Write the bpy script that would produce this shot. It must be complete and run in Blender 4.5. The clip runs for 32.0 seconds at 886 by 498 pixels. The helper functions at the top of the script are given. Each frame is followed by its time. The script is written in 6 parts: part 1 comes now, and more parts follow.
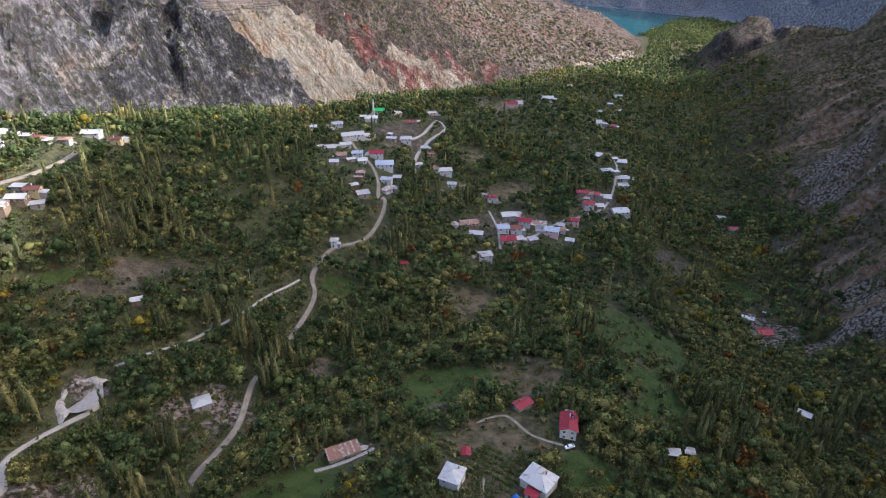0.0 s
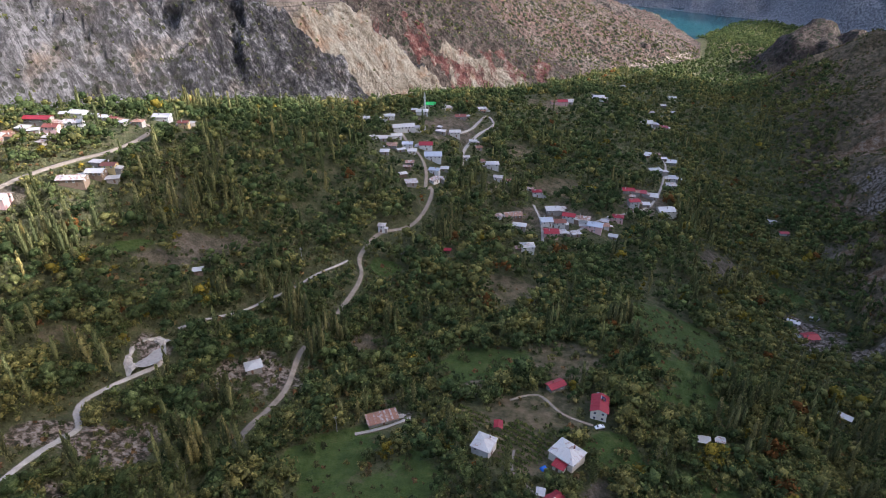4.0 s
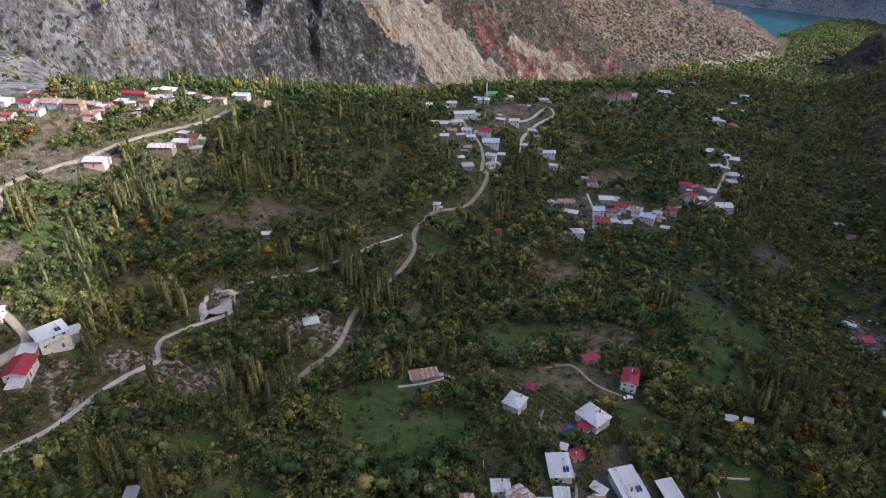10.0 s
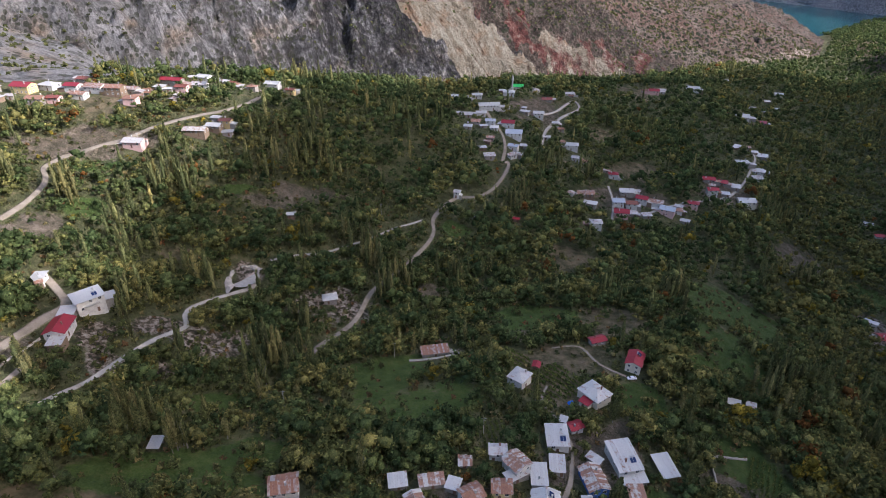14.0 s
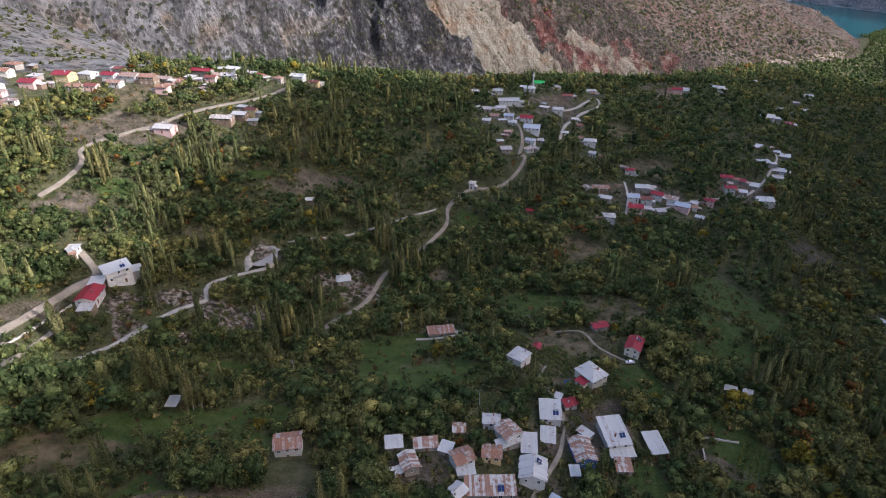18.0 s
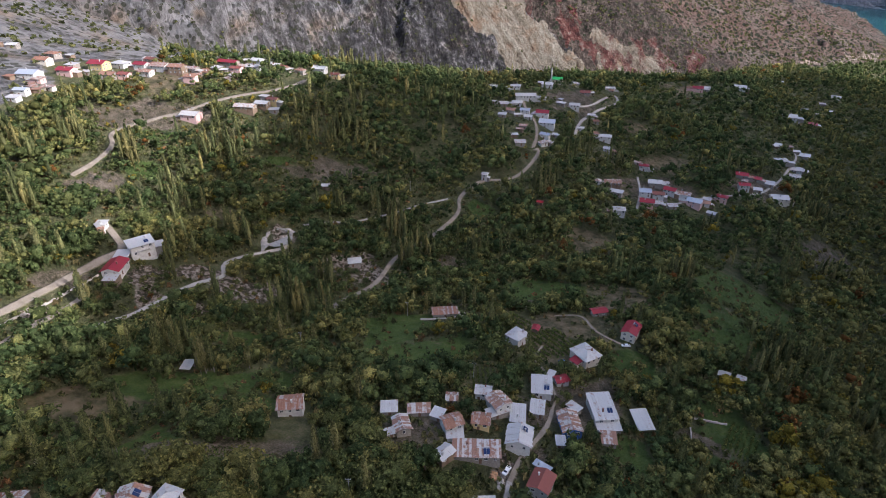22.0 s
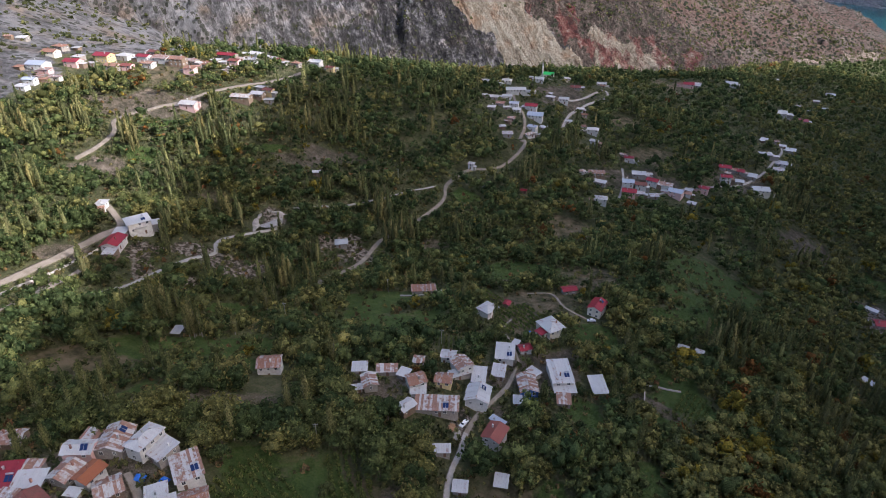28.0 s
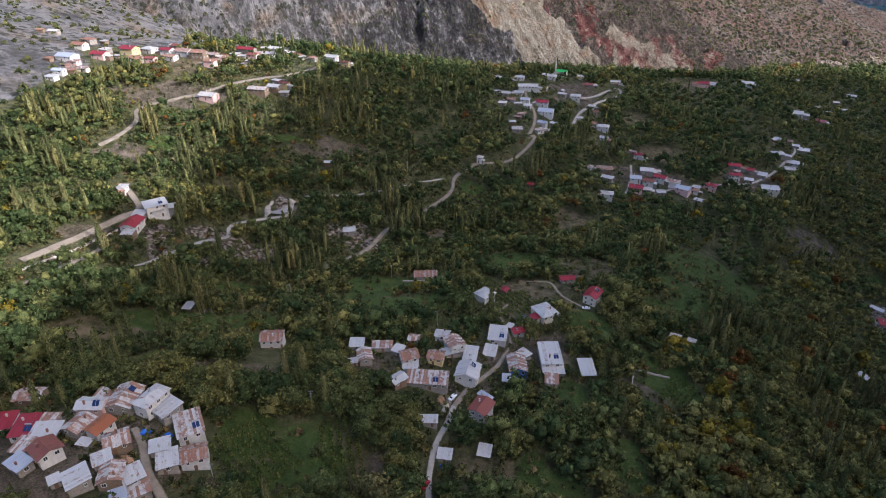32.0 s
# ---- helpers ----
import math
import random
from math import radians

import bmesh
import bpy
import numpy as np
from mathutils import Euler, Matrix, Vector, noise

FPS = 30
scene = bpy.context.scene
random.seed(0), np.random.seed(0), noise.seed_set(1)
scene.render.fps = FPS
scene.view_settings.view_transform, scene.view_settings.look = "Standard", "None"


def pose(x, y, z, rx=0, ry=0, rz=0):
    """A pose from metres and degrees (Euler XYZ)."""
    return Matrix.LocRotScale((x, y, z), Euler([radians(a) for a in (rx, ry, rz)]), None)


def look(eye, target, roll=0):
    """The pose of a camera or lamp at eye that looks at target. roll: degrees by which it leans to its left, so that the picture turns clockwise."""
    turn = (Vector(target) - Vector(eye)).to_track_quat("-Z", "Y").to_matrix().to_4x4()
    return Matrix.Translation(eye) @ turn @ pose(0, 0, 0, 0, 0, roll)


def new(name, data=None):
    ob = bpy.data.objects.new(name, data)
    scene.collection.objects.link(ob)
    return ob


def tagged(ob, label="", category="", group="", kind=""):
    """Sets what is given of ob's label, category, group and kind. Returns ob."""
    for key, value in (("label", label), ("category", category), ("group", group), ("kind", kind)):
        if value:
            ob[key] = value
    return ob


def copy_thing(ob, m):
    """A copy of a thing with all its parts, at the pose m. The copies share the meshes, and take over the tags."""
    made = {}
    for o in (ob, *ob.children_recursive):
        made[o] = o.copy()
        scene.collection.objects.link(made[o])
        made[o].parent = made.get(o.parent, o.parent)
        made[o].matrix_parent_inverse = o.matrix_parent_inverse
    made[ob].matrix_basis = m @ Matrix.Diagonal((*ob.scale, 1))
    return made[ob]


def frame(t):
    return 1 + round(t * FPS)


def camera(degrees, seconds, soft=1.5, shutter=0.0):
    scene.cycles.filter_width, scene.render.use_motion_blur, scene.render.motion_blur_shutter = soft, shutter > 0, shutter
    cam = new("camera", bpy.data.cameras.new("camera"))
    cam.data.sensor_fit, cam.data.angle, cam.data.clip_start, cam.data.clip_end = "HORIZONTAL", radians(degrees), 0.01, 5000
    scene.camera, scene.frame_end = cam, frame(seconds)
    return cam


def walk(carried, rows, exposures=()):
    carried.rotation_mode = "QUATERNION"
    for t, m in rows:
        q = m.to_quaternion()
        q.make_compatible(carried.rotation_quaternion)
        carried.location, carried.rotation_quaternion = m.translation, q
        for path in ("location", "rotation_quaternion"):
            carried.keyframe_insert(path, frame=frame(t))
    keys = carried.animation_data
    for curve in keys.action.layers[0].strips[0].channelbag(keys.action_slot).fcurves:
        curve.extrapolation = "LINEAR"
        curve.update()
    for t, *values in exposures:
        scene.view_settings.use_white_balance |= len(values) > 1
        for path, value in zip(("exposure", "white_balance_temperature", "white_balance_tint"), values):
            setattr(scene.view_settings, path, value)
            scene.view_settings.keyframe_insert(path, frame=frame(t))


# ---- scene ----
# seconds, x, y, z, then yaw to the left, pitch up and roll in degrees
PATH = [
    (0, -0.00, 0.01, 260.00, -0.003, -28.082, 0.153),
    (0.5, 0.16, -1.86, 260.02, 0.699, -28.119, 0.089),
    (1, 0.52, -3.89, 260.00, 1.359, -28.126, 0.082),
    (1.5, 0.89, -5.89, 259.86, 1.905, -28.118, 0.084),
    (2, 1.19, -7.75, 259.34, 2.359, -28.081, 0.053),
    (2.5, 1.59, -9.51, 258.56, 2.872, -28.018, -0.023),
    (3, 2.07, -11.32, 258.17, 3.521, -27.989, -0.039),
    (3.5, 2.34, -13.29, 258.44, 4.204, -28.021, 0.085),
    (5.5, 4.59, -20.65, 258.27, 6.813, -28.022, 0.076),
    (6, 5.66, -22.66, 258.48, 7.249, -28.039, 0.026),
    (6.5, 6.52, -24.49, 258.40, 7.592, -28.047, 0.015),
    (7, 7.24, -26.28, 258.23, 7.911, -28.058, 0.025),
    (7.5, 8.09, -28.14, 258.21, 8.267, -28.087, 0.020),
    (8, 8.99, -29.93, 258.22, 8.694, -28.124, 0.004),
    (8.5, 9.70, -31.69, 258.13, 9.252, -28.178, 0.017),
    (9, 10.44, -33.52, 258.13, 9.975, -28.282, 0.071),
    (9.5, 11.56, -35.38, 258.19, 10.765, -28.413, 0.111),
    (10, 12.98, -37.18, 258.09, 11.444, -28.510, 0.096),
    (10.5, 14.44, -38.88, 257.85, 11.922, -28.556, 0.049),
    (11, 15.83, -40.43, 257.60, 12.274, -28.570, 0.003),
    (11.5, 17.18, -41.88, 257.37, 12.609, -28.588, -0.018),
    (12, 18.52, -43.33, 257.15, 12.996, -28.636, -0.017),
    (12.5, 19.94, -44.78, 256.93, 13.448, -28.692, -0.016),
    (13, 21.44, -46.18, 256.70, 13.907, -28.725, -0.022),
    (13.5, 23.05, -47.54, 256.47, 14.340, -28.736, -0.036),
    (14, 24.80, -48.94, 256.24, 14.772, -28.731, -0.058),
    (14.5, 26.56, -50.40, 256.09, 15.200, -28.719, -0.078),
    (16.5, 33.17, -56.09, 255.50, 16.683, -28.730, -0.082),
    (17, 34.94, -57.56, 255.29, 17.044, -28.725, -0.065),
    (17.5, 36.71, -58.93, 255.04, 17.388, -28.715, -0.068),
    (18, 38.48, -60.32, 254.87, 17.722, -28.710, -0.071),
    (18.5, 40.28, -61.74, 254.69, 18.056, -28.708, -0.067),
    (19, 42.13, -63.13, 254.49, 18.400, -28.706, -0.065),
    (19.5, 44.04, -64.47, 254.38, 18.755, -28.714, -0.056),
    (20, 45.94, -65.80, 254.32, 19.106, -28.726, -0.045),
    (20.5, 47.79, -67.18, 254.14, 19.437, -28.729, -0.037),
    (21, 49.69, -68.60, 253.92, 19.774, -28.730, -0.033),
    (21.5, 51.69, -69.92, 253.71, 20.137, -28.729, -0.038),
    (22, 53.61, -71.16, 253.50, 20.481, -28.727, -0.033),
    (22.5, 55.38, -72.50, 253.32, 20.755, -28.727, 0.009),
    (23, 57.25, -73.92, 253.20, 20.977, -28.729, 0.045),
    (23.5, 59.28, -75.20, 253.15, 21.186, -28.742, 0.037),
    (24, 61.29, -76.37, 253.08, 21.335, -28.756, 0.012),
    (24.5, 63.33, -77.52, 252.95, 21.399, -28.759, -0.004),
    (25, 65.44, -78.69, 252.87, 21.417, -28.759, -0.018),
    (25.5, 67.54, -79.95, 252.86, 21.428, -28.753, -0.030),
    (27.5, 75.05, -84.84, 253.37, 21.362, -28.778, 0.012),
    (28, 77.06, -86.09, 253.36, 21.369, -28.762, 0.001),
    (28.5, 79.02, -87.14, 253.37, 21.529, -28.758, -0.029),
    (29, 80.91, -88.16, 253.40, 21.907, -28.765, -0.043),
    (29.5, 82.82, -89.31, 253.36, 22.450, -28.766, -0.037),
    (30, 84.86, -90.51, 253.25, 23.024, -28.755, -0.028),
    (30.5, 86.96, -91.64, 253.17, 23.449, -28.748, -0.027),
    (31, 89.00, -92.79, 253.18, 23.631, -28.760, -0.020),
    (31.5, 90.92, -93.92, 253.20, 23.644, -28.783, 0.006),
    (32, 92.62, -94.81, 253.17, 23.621, -28.802, 0.033),
]


def flight(row):
    t, x, y, z, yaw, pitch, roll = row
    ahead = Vector((-math.sin(radians(yaw)) * math.cos(radians(pitch)), math.cos(radians(yaw)) * math.cos(radians(pitch)), math.sin(radians(pitch))))
    eye = Vector((x, y, z))
    return t, look(eye, eye + ahead * 10, roll)


cam = camera(71.78, 32.0, 0.52)
walk(cam, [flight(row) for row in PATH], [(0, 1.8, 6050, 17), (10, 1.48, 6050, 17), (32, 1.3, 6050, 17)])

# ---- light: low sun from the south-east, clear sky ----
SUN_HEIGHT, SUN_TURN = 30.0, 96.0
world = bpy.data.worlds.new("world")
scene.world = world
world.use_nodes = True
wn = world.node_tree
sky = wn.nodes.new("ShaderNodeTexSky")
sky.sky_type, sky.sun_disc = "NISHITA", False
sky.dust_density, sky.ozone_density = 4.0, 0.6
sky.sun_elevation, sky.sun_rotation = radians(SUN_HEIGHT), radians(SUN_TURN)
wn.links.new(sky.outputs[0], wn.nodes["Background"].inputs[0])
wn.nodes["Background"].inputs[1].default_value = 0.15
sun = new("sun", bpy.data.lights.new("sun", "SUN"))
sun.data.energy, sun.data.angle, sun.data.color = 2.8, radians(0.5), (1, 0.975, 0.95)
sun.matrix_world = look((0, 0, 0), (-math.sin(radians(SUN_TURN)) * math.cos(radians(SUN_HEIGHT)), -math.cos(radians(SUN_TURN)) * math.cos(radians(SUN_HEIGHT)), -math.sin(radians(SUN_HEIGHT))))

# ---- materials ----
class Nodes:
    """A node material in the making."""

    def __init__(self, name):
        self.mat = bpy.data.materials.new(name)
        self.mat.use_nodes = True
        self.tree = self.mat.node_tree
        self.bsdf = self.tree.nodes["Principled BSDF"]
        self.place = self.tree.nodes.new("ShaderNodeNewGeometry")

    def node(self, kind, **inputs):
        n = self.tree.nodes.new(kind)
        for key, value in inputs.items():
            self.put(n.inputs[key.replace("_", " ")], value)
        return n

    def put(self, socket, value):
        if hasattr(value, "links"):
            self.tree.links.new(value, socket)
        else:
            socket.default_value = value

    def noise(self, scale, detail=4.0, stretch=None, rough_=0.6):
        where = self.place.outputs["Position"]
        if stretch:
            m = self.tree.nodes.new("ShaderNodeMapping")
            self.put(m.inputs["Vector"], where)
            m.inputs["Scale"].default_value = stretch
            where = m.outputs[0]
        n = self.tree.nodes.new("ShaderNodeTexNoise")
        self.put(n.inputs["Vector"], where)
        n.inputs["Scale"].default_value, n.inputs["Detail"].default_value, n.inputs["Roughness"].default_value = scale, detail, rough_
        return n.outputs["Fac"]

    def math(self, op, a, b=0.5, clamp=False):
        n = self.tree.nodes.new("ShaderNodeMath")
        n.operation, n.use_clamp = op, clamp
        self.put(n.inputs[0], a)
        self.put(n.inputs[1], b)
        return n.outputs[0]

    def span(self, value, low, high, to_low=0.0, to_high=1.0):
        n = self.tree.nodes.new("ShaderNodeMapRange")
        for key, v in (("Value", value), ("From Min", low), ("From Max", high), ("To Min", to_low), ("To Max", to_high)):
            self.put(n.inputs[key], v)
        return n.outputs[0]

    def mix(self, factor, a, b, blend="MIX"):
        n = self.tree.nodes.new("ShaderNodeMix")
        n.data_type, n.blend_type = "RGBA", blend
        self.put(n.inputs[0], factor)
        self.put(n.inputs[6], a if hasattr(a, "links") else (*a, 1))
        self.put(n.inputs[7], b if hasattr(b, "links") else (*b, 1))
        return n.outputs[2]

    def ramp(self, value, *stops):
        n = self.tree.nodes.new("ShaderNodeValToRGB")
        self.put(n.inputs[0], value)
        while len(n.color_ramp.elements) < len(stops):
            n.color_ramp.elements.new(0.5)
        for e, (at, colour) in zip(n.color_ramp.elements, stops):
            e.position, e.color = at, (*colour, 1)
        return n.outputs[0]

    def mask(self, name):
        n = self.tree.nodes.new("ShaderNodeAttribute")
        n.attribute_name = name
        return n.outputs["Fac"]

    def relief(self, height, strength=0.4, distance=0.2):
        n = self.tree.nodes.new("ShaderNodeBump")
        n.inputs["Strength"].default_value, n.inputs["Distance"].default_value = strength, distance
        self.put(n.inputs["Height"], height)
        self.put(self.bsdf.inputs["Normal"], n.outputs[0])

    def done(self, colour, roughness=0.8, metal=0.0):
        self.put(self.bsdf.inputs["Base Color"], colour if hasattr(colour, "links") else (*colour, 1))
        self.put(self.bsdf.inputs["Roughness"], roughness)
        self.bsdf.inputs["Metallic"].default_value = metal
        self.bsdf.inputs["Specular IOR Level"].default_value = 0.25
        return self.mat


def worn(name, colour, dirt, roughness=0.8, scale=0.6, amount=0.5, metal=0.0, bump=0.15):
    """Paint, plaster, stone or wood with stains at two scales."""
    k = Nodes(name)
    big, small = k.noise(scale, 5.0), k.noise(scale * 9, 4.0)
    stain = k.span(k.math("ADD", k.math("MULTIPLY", big, 0.65), k.math("MULTIPLY", small, 0.35)), 0.42, 0.68, 0.0, amount)
    k.relief(small, bump, 0.05)
    return k.done(k.mix(stain, colour, dirt), roughness, metal)


def sheet_metal(name, colour, rust, share):
    """Corrugated sheets: each sheet weathers on its own, rust runs down in streaks."""
    k = Nodes(name)
    info = k.tree.nodes.new("ShaderNodeObjectInfo")
    island = k.math("FRACT", k.math("ADD", k.place.outputs["Random Per Island"], info.outputs["Random"]), 0.0)
    patches = k.noise(0.55, 1.0)
    island = k.math("ADD", k.math("MULTIPLY", island, 0.7), k.math("MULTIPLY", patches, 0.3))
    streak = k.noise(0.7, 5.0, (1.0, 1.0, 0.35))
    fine = k.noise(6.0, 3.0)
    rusted = k.span(k.math("ADD", k.math("MULTIPLY", streak, 0.7), k.math("ADD", k.math("MULTIPLY", fine, 0.2), k.math("MULTIPLY", island, 0.35))), 0.95 - share, 1.07 - share)
    rusted = k.math("MULTIPLY", rusted, 0.85, True)
    dull = k.mix(k.math("MULTIPLY", island, 0.45), colour, tuple(c * 0.55 for c in colour))
    dull = k.mix(k.span(fine, 0.4, 0.66, 0.0, 0.55), dull, tuple(c * 0.58 for c in colour))
    tone = k.ramp(k.noise(2.5), (0.3, tuple(c * 0.6 for c in rust)), (0.7, tuple(min(1, c * 1.5) for c in rust)))
    k.relief(fine, 0.1, 0.02)
    return k.done(k.mix(rusted, dull, tone), k.span(rusted, 0, 1, 0.42, 0.85), 0.15)


RUST = (0.23, 0.10, 0.055)
ROOF = {
    "zinc": sheet_metal("zinc_sheet", (0.53, 0.515, 0.49), RUST, 0.22),
    "rusty": sheet_metal("part_rusted_sheet", (0.5, 0.475, 0.44), RUST, 0.4),
    "rust": sheet_metal("rusted_sheet", (0.36, 0.32, 0.30), RUST, 0.48),
    "red": sheet_metal("red_painted_sheet", (0.30, 0.03, 0.04), (0.25, 0.06, 0.05), 0.05),
    "blue": sheet_metal("blue_grey_sheet", (0.42, 0.455, 0.51), RUST, 0.0),
    "green": sheet_metal("green_painted_sheet", (0.05, 0.55, 0.12), (0.1, 0.3, 0.1), 0.0),
    "tile": sheet_metal("old_clay_tile", (0.24, 0.075, 0.055), (0.16, 0.08, 0.06), 0.3),
    "orange": sheet_metal("orange_clay_tile", (0.34, 0.115, 0.05), (0.22, 0.09, 0.05), 0.25),
}
WALL = {
    "white": worn("white_plaster", (0.58, 0.565, 0.535), (0.31, 0.285, 0.25), amount=0.65),
    "cream": worn("cream_plaster", (0.66, 0.60, 0.49), (0.42, 0.38, 0.31), amount=0.5),
    "pink": worn("pink_plaster", (0.62, 0.40, 0.36), (0.42, 0.30, 0.27), amount=0.5),
    "yellow": worn("yellow_plaster", (0.60, 0.46, 0.22), (0.40, 0.31, 0.2), amount=0.5),
    "blue": worn("blue_sheet_cladding", (0.07, 0.16, 0.42), (0.2, 0.2, 0.25), amount=0.4),
    "stone": worn("rubble_stone", (0.30, 0.27, 0.235), (0.15, 0.13, 0.11), scale=1.6, amount=0.8, bump=0.6),
    "wood": worn("weathered_timber", (0.22, 0.155, 0.105), (0.11, 0.085, 0.065), scale=1.8, amount=0.8, bump=0.4),
}
WALL["posts"] = WALL["wood"]
M_GLASS = worn("window_glass", (0.03, 0.035, 0.045), (0.06, 0.065, 0.07), 0.12, 3.0, 0.4)
M_FRAME = worn("window_paint", (0.68, 0.67, 0.64), (0.4, 0.38, 0.35), 0.6, 3.0)
M_DOOR = worn("door_timber", (0.17, 0.10, 0.065), (0.08, 0.05, 0.04), 0.7, 3.0)
M_CONCRETE = worn("raw_concrete", (0.40, 0.385, 0.36), (0.25, 0.235, 0.21), 0.9, 0.8)
M_BRICK = worn("chimney_brick", (0.30, 0.15, 0.11), (0.15, 0.09, 0.07), 0.9, 3.0)
M_PANEL = worn("solar_glass", (0.015, 0.03, 0.09), (0.03, 0.05, 0.12), 0.15, 2.0)
M_STEEL = worn("grey_steel", (0.42, 0.43, 0.44), (0.25, 0.2, 0.17), 0.5, 2.0, 0.4, 0.5)
M_BARK = worn("bark", (0.155, 0.12, 0.09), (0.07, 0.055, 0.045), 0.95, 3.0, 0.8, bump=0.6)
M_PALE_BARK = worn("pale_bark", (0.36, 0.335, 0.28), (0.17, 0.15, 0.12), 0.9, 2.0, 0.7, bump=0.4)
M_TARP = worn("blue_tarpaulin", (0.02, 0.12, 0.48), (0.05, 0.18, 0.5), 0.5, 2.0, 0.5)
M_RUBBER = worn("black_rubber", (0.02, 0.02, 0.02), (0.05, 0.045, 0.04), 0.8, 3.0)
M_RUBBLE = worn("broken_masonry", (0.46, 0.42, 0.37), (0.26, 0.22, 0.18), 0.95, 1.5, 0.7, bump=0.6)
M_GRAVEL = worn("grey_gravel", (0.3, 0.285, 0.265), (0.17, 0.155, 0.14), 0.95, 0.7, 0.8, bump=0.5)
M_CHALK = worn("pale_quarry_rock", (0.38, 0.345, 0.30), (0.16, 0.14, 0.115), 0.95, 0.45, 0.9, bump=0.7)
M_LOG = worn("cut_timber", (0.42, 0.25, 0.14), (0.25, 0.15, 0.09), 0.9, 2.0, 0.7)


def road_surface(name, colour, rut):
    k = Nodes(name)
    big, small = k.noise(0.25, 5.0), k.noise(3.0, 5.0)
    wear = k.span(k.math("ADD", k.math("MULTIPLY", big, 0.6), k.math("MULTIPLY", small, 0.4)), 0.38, 0.66)
    k.relief(small, 0.5, 0.08)
    verge = k.span(k.math("ADD", k.mask("rim"), k.math("MULTIPLY", k.math("SUBTRACT", k.noise(0.9, 4.0), 0.5), 1.6)), 0.55, 0.95)
    worn_top = k.mix(wear, colour, rut)
    return k.done(k.mix(verge, worn_top, k.ramp(small, (0.4, (0.07, 0.075, 0.035)), (0.6, (0.19, 0.155, 0.11)))), 0.95)


ROAD = {"dirt": road_surface("dusty_track", (0.26, 0.22, 0.175), (0.14, 0.115, 0.085)), "concrete": road_surface("worn_concrete", (0.38, 0.35, 0.31), (0.21, 0.19, 0.16))}


def foliage(name, *stops):
    """Leaves: each tree has its own tint, each clump its own shade."""
    k = Nodes(name)
    info = k.tree.nodes.new("ShaderNodeObjectInfo")
    own = k.math("MULTIPLY", k.math("MULTIPLY", info.outputs["Random"], 0.77), k.math("SUBTRACT", 1.0, k.mask("sown")))
    tint = k.math("ADD", k.mask("tint"), own)
    colour = k.ramp(tint, *stops)
    clump = k.place.outputs["Random Per Island"]
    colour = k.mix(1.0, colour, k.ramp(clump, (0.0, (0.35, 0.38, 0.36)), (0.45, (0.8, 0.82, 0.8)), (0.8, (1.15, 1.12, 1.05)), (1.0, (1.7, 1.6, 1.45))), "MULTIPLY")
    # dark flecks in the colour stand for shaded gaps between leaves
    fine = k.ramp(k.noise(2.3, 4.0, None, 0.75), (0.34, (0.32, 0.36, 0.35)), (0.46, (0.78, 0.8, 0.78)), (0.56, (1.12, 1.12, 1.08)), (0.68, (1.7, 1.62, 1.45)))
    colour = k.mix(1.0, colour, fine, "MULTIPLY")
    patch = k.span(k.noise(0.35, 3.0), 0.5, 0.8, 0.0, 0.35)
    colour = k.mix(patch, colour, (0.15, 0.135, 0.06))
    bump = k.node("ShaderNodeBump", Height=k.noise(1.9, 4.0, None, 0.7), Strength=1.0, Distance=0.7)
    diffuse = k.tree.nodes.new("ShaderNodeBsdfDiffuse")
    k.put(diffuse.inputs["Normal"], bump.outputs[0])
    sheer = k.tree.nodes.new("ShaderNodeBsdfTranslucent")
    both = k.tree.nodes.new("ShaderNodeMixShader")
    k.put(diffuse.inputs["Color"], colour)
    k.put(sheer.inputs["Color"], colour)
    both.inputs[0].default_value = 0.35
    k.tree.links.new(diffuse.outputs[0], both.inputs[1])
    k.tree.links.new(sheer.outputs[0], both.inputs[2])
    k.tree.links.new(both.outputs[0], k.tree.nodes["Material Output"].inputs["Surface"])
    k.tree.nodes.remove(k.bsdf)
    return k.mat


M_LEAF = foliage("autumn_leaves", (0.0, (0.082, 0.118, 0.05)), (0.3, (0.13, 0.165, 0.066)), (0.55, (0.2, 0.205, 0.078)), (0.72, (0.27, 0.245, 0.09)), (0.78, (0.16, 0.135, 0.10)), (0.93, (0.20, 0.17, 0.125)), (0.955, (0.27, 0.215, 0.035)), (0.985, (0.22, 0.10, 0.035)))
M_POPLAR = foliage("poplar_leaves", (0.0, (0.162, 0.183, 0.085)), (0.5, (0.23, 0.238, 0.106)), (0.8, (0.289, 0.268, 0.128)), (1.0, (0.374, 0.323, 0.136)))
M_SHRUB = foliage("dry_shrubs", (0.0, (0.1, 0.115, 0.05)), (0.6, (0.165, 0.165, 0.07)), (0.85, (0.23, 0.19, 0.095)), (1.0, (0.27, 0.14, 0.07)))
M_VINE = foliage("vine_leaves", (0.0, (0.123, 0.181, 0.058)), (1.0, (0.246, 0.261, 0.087)))


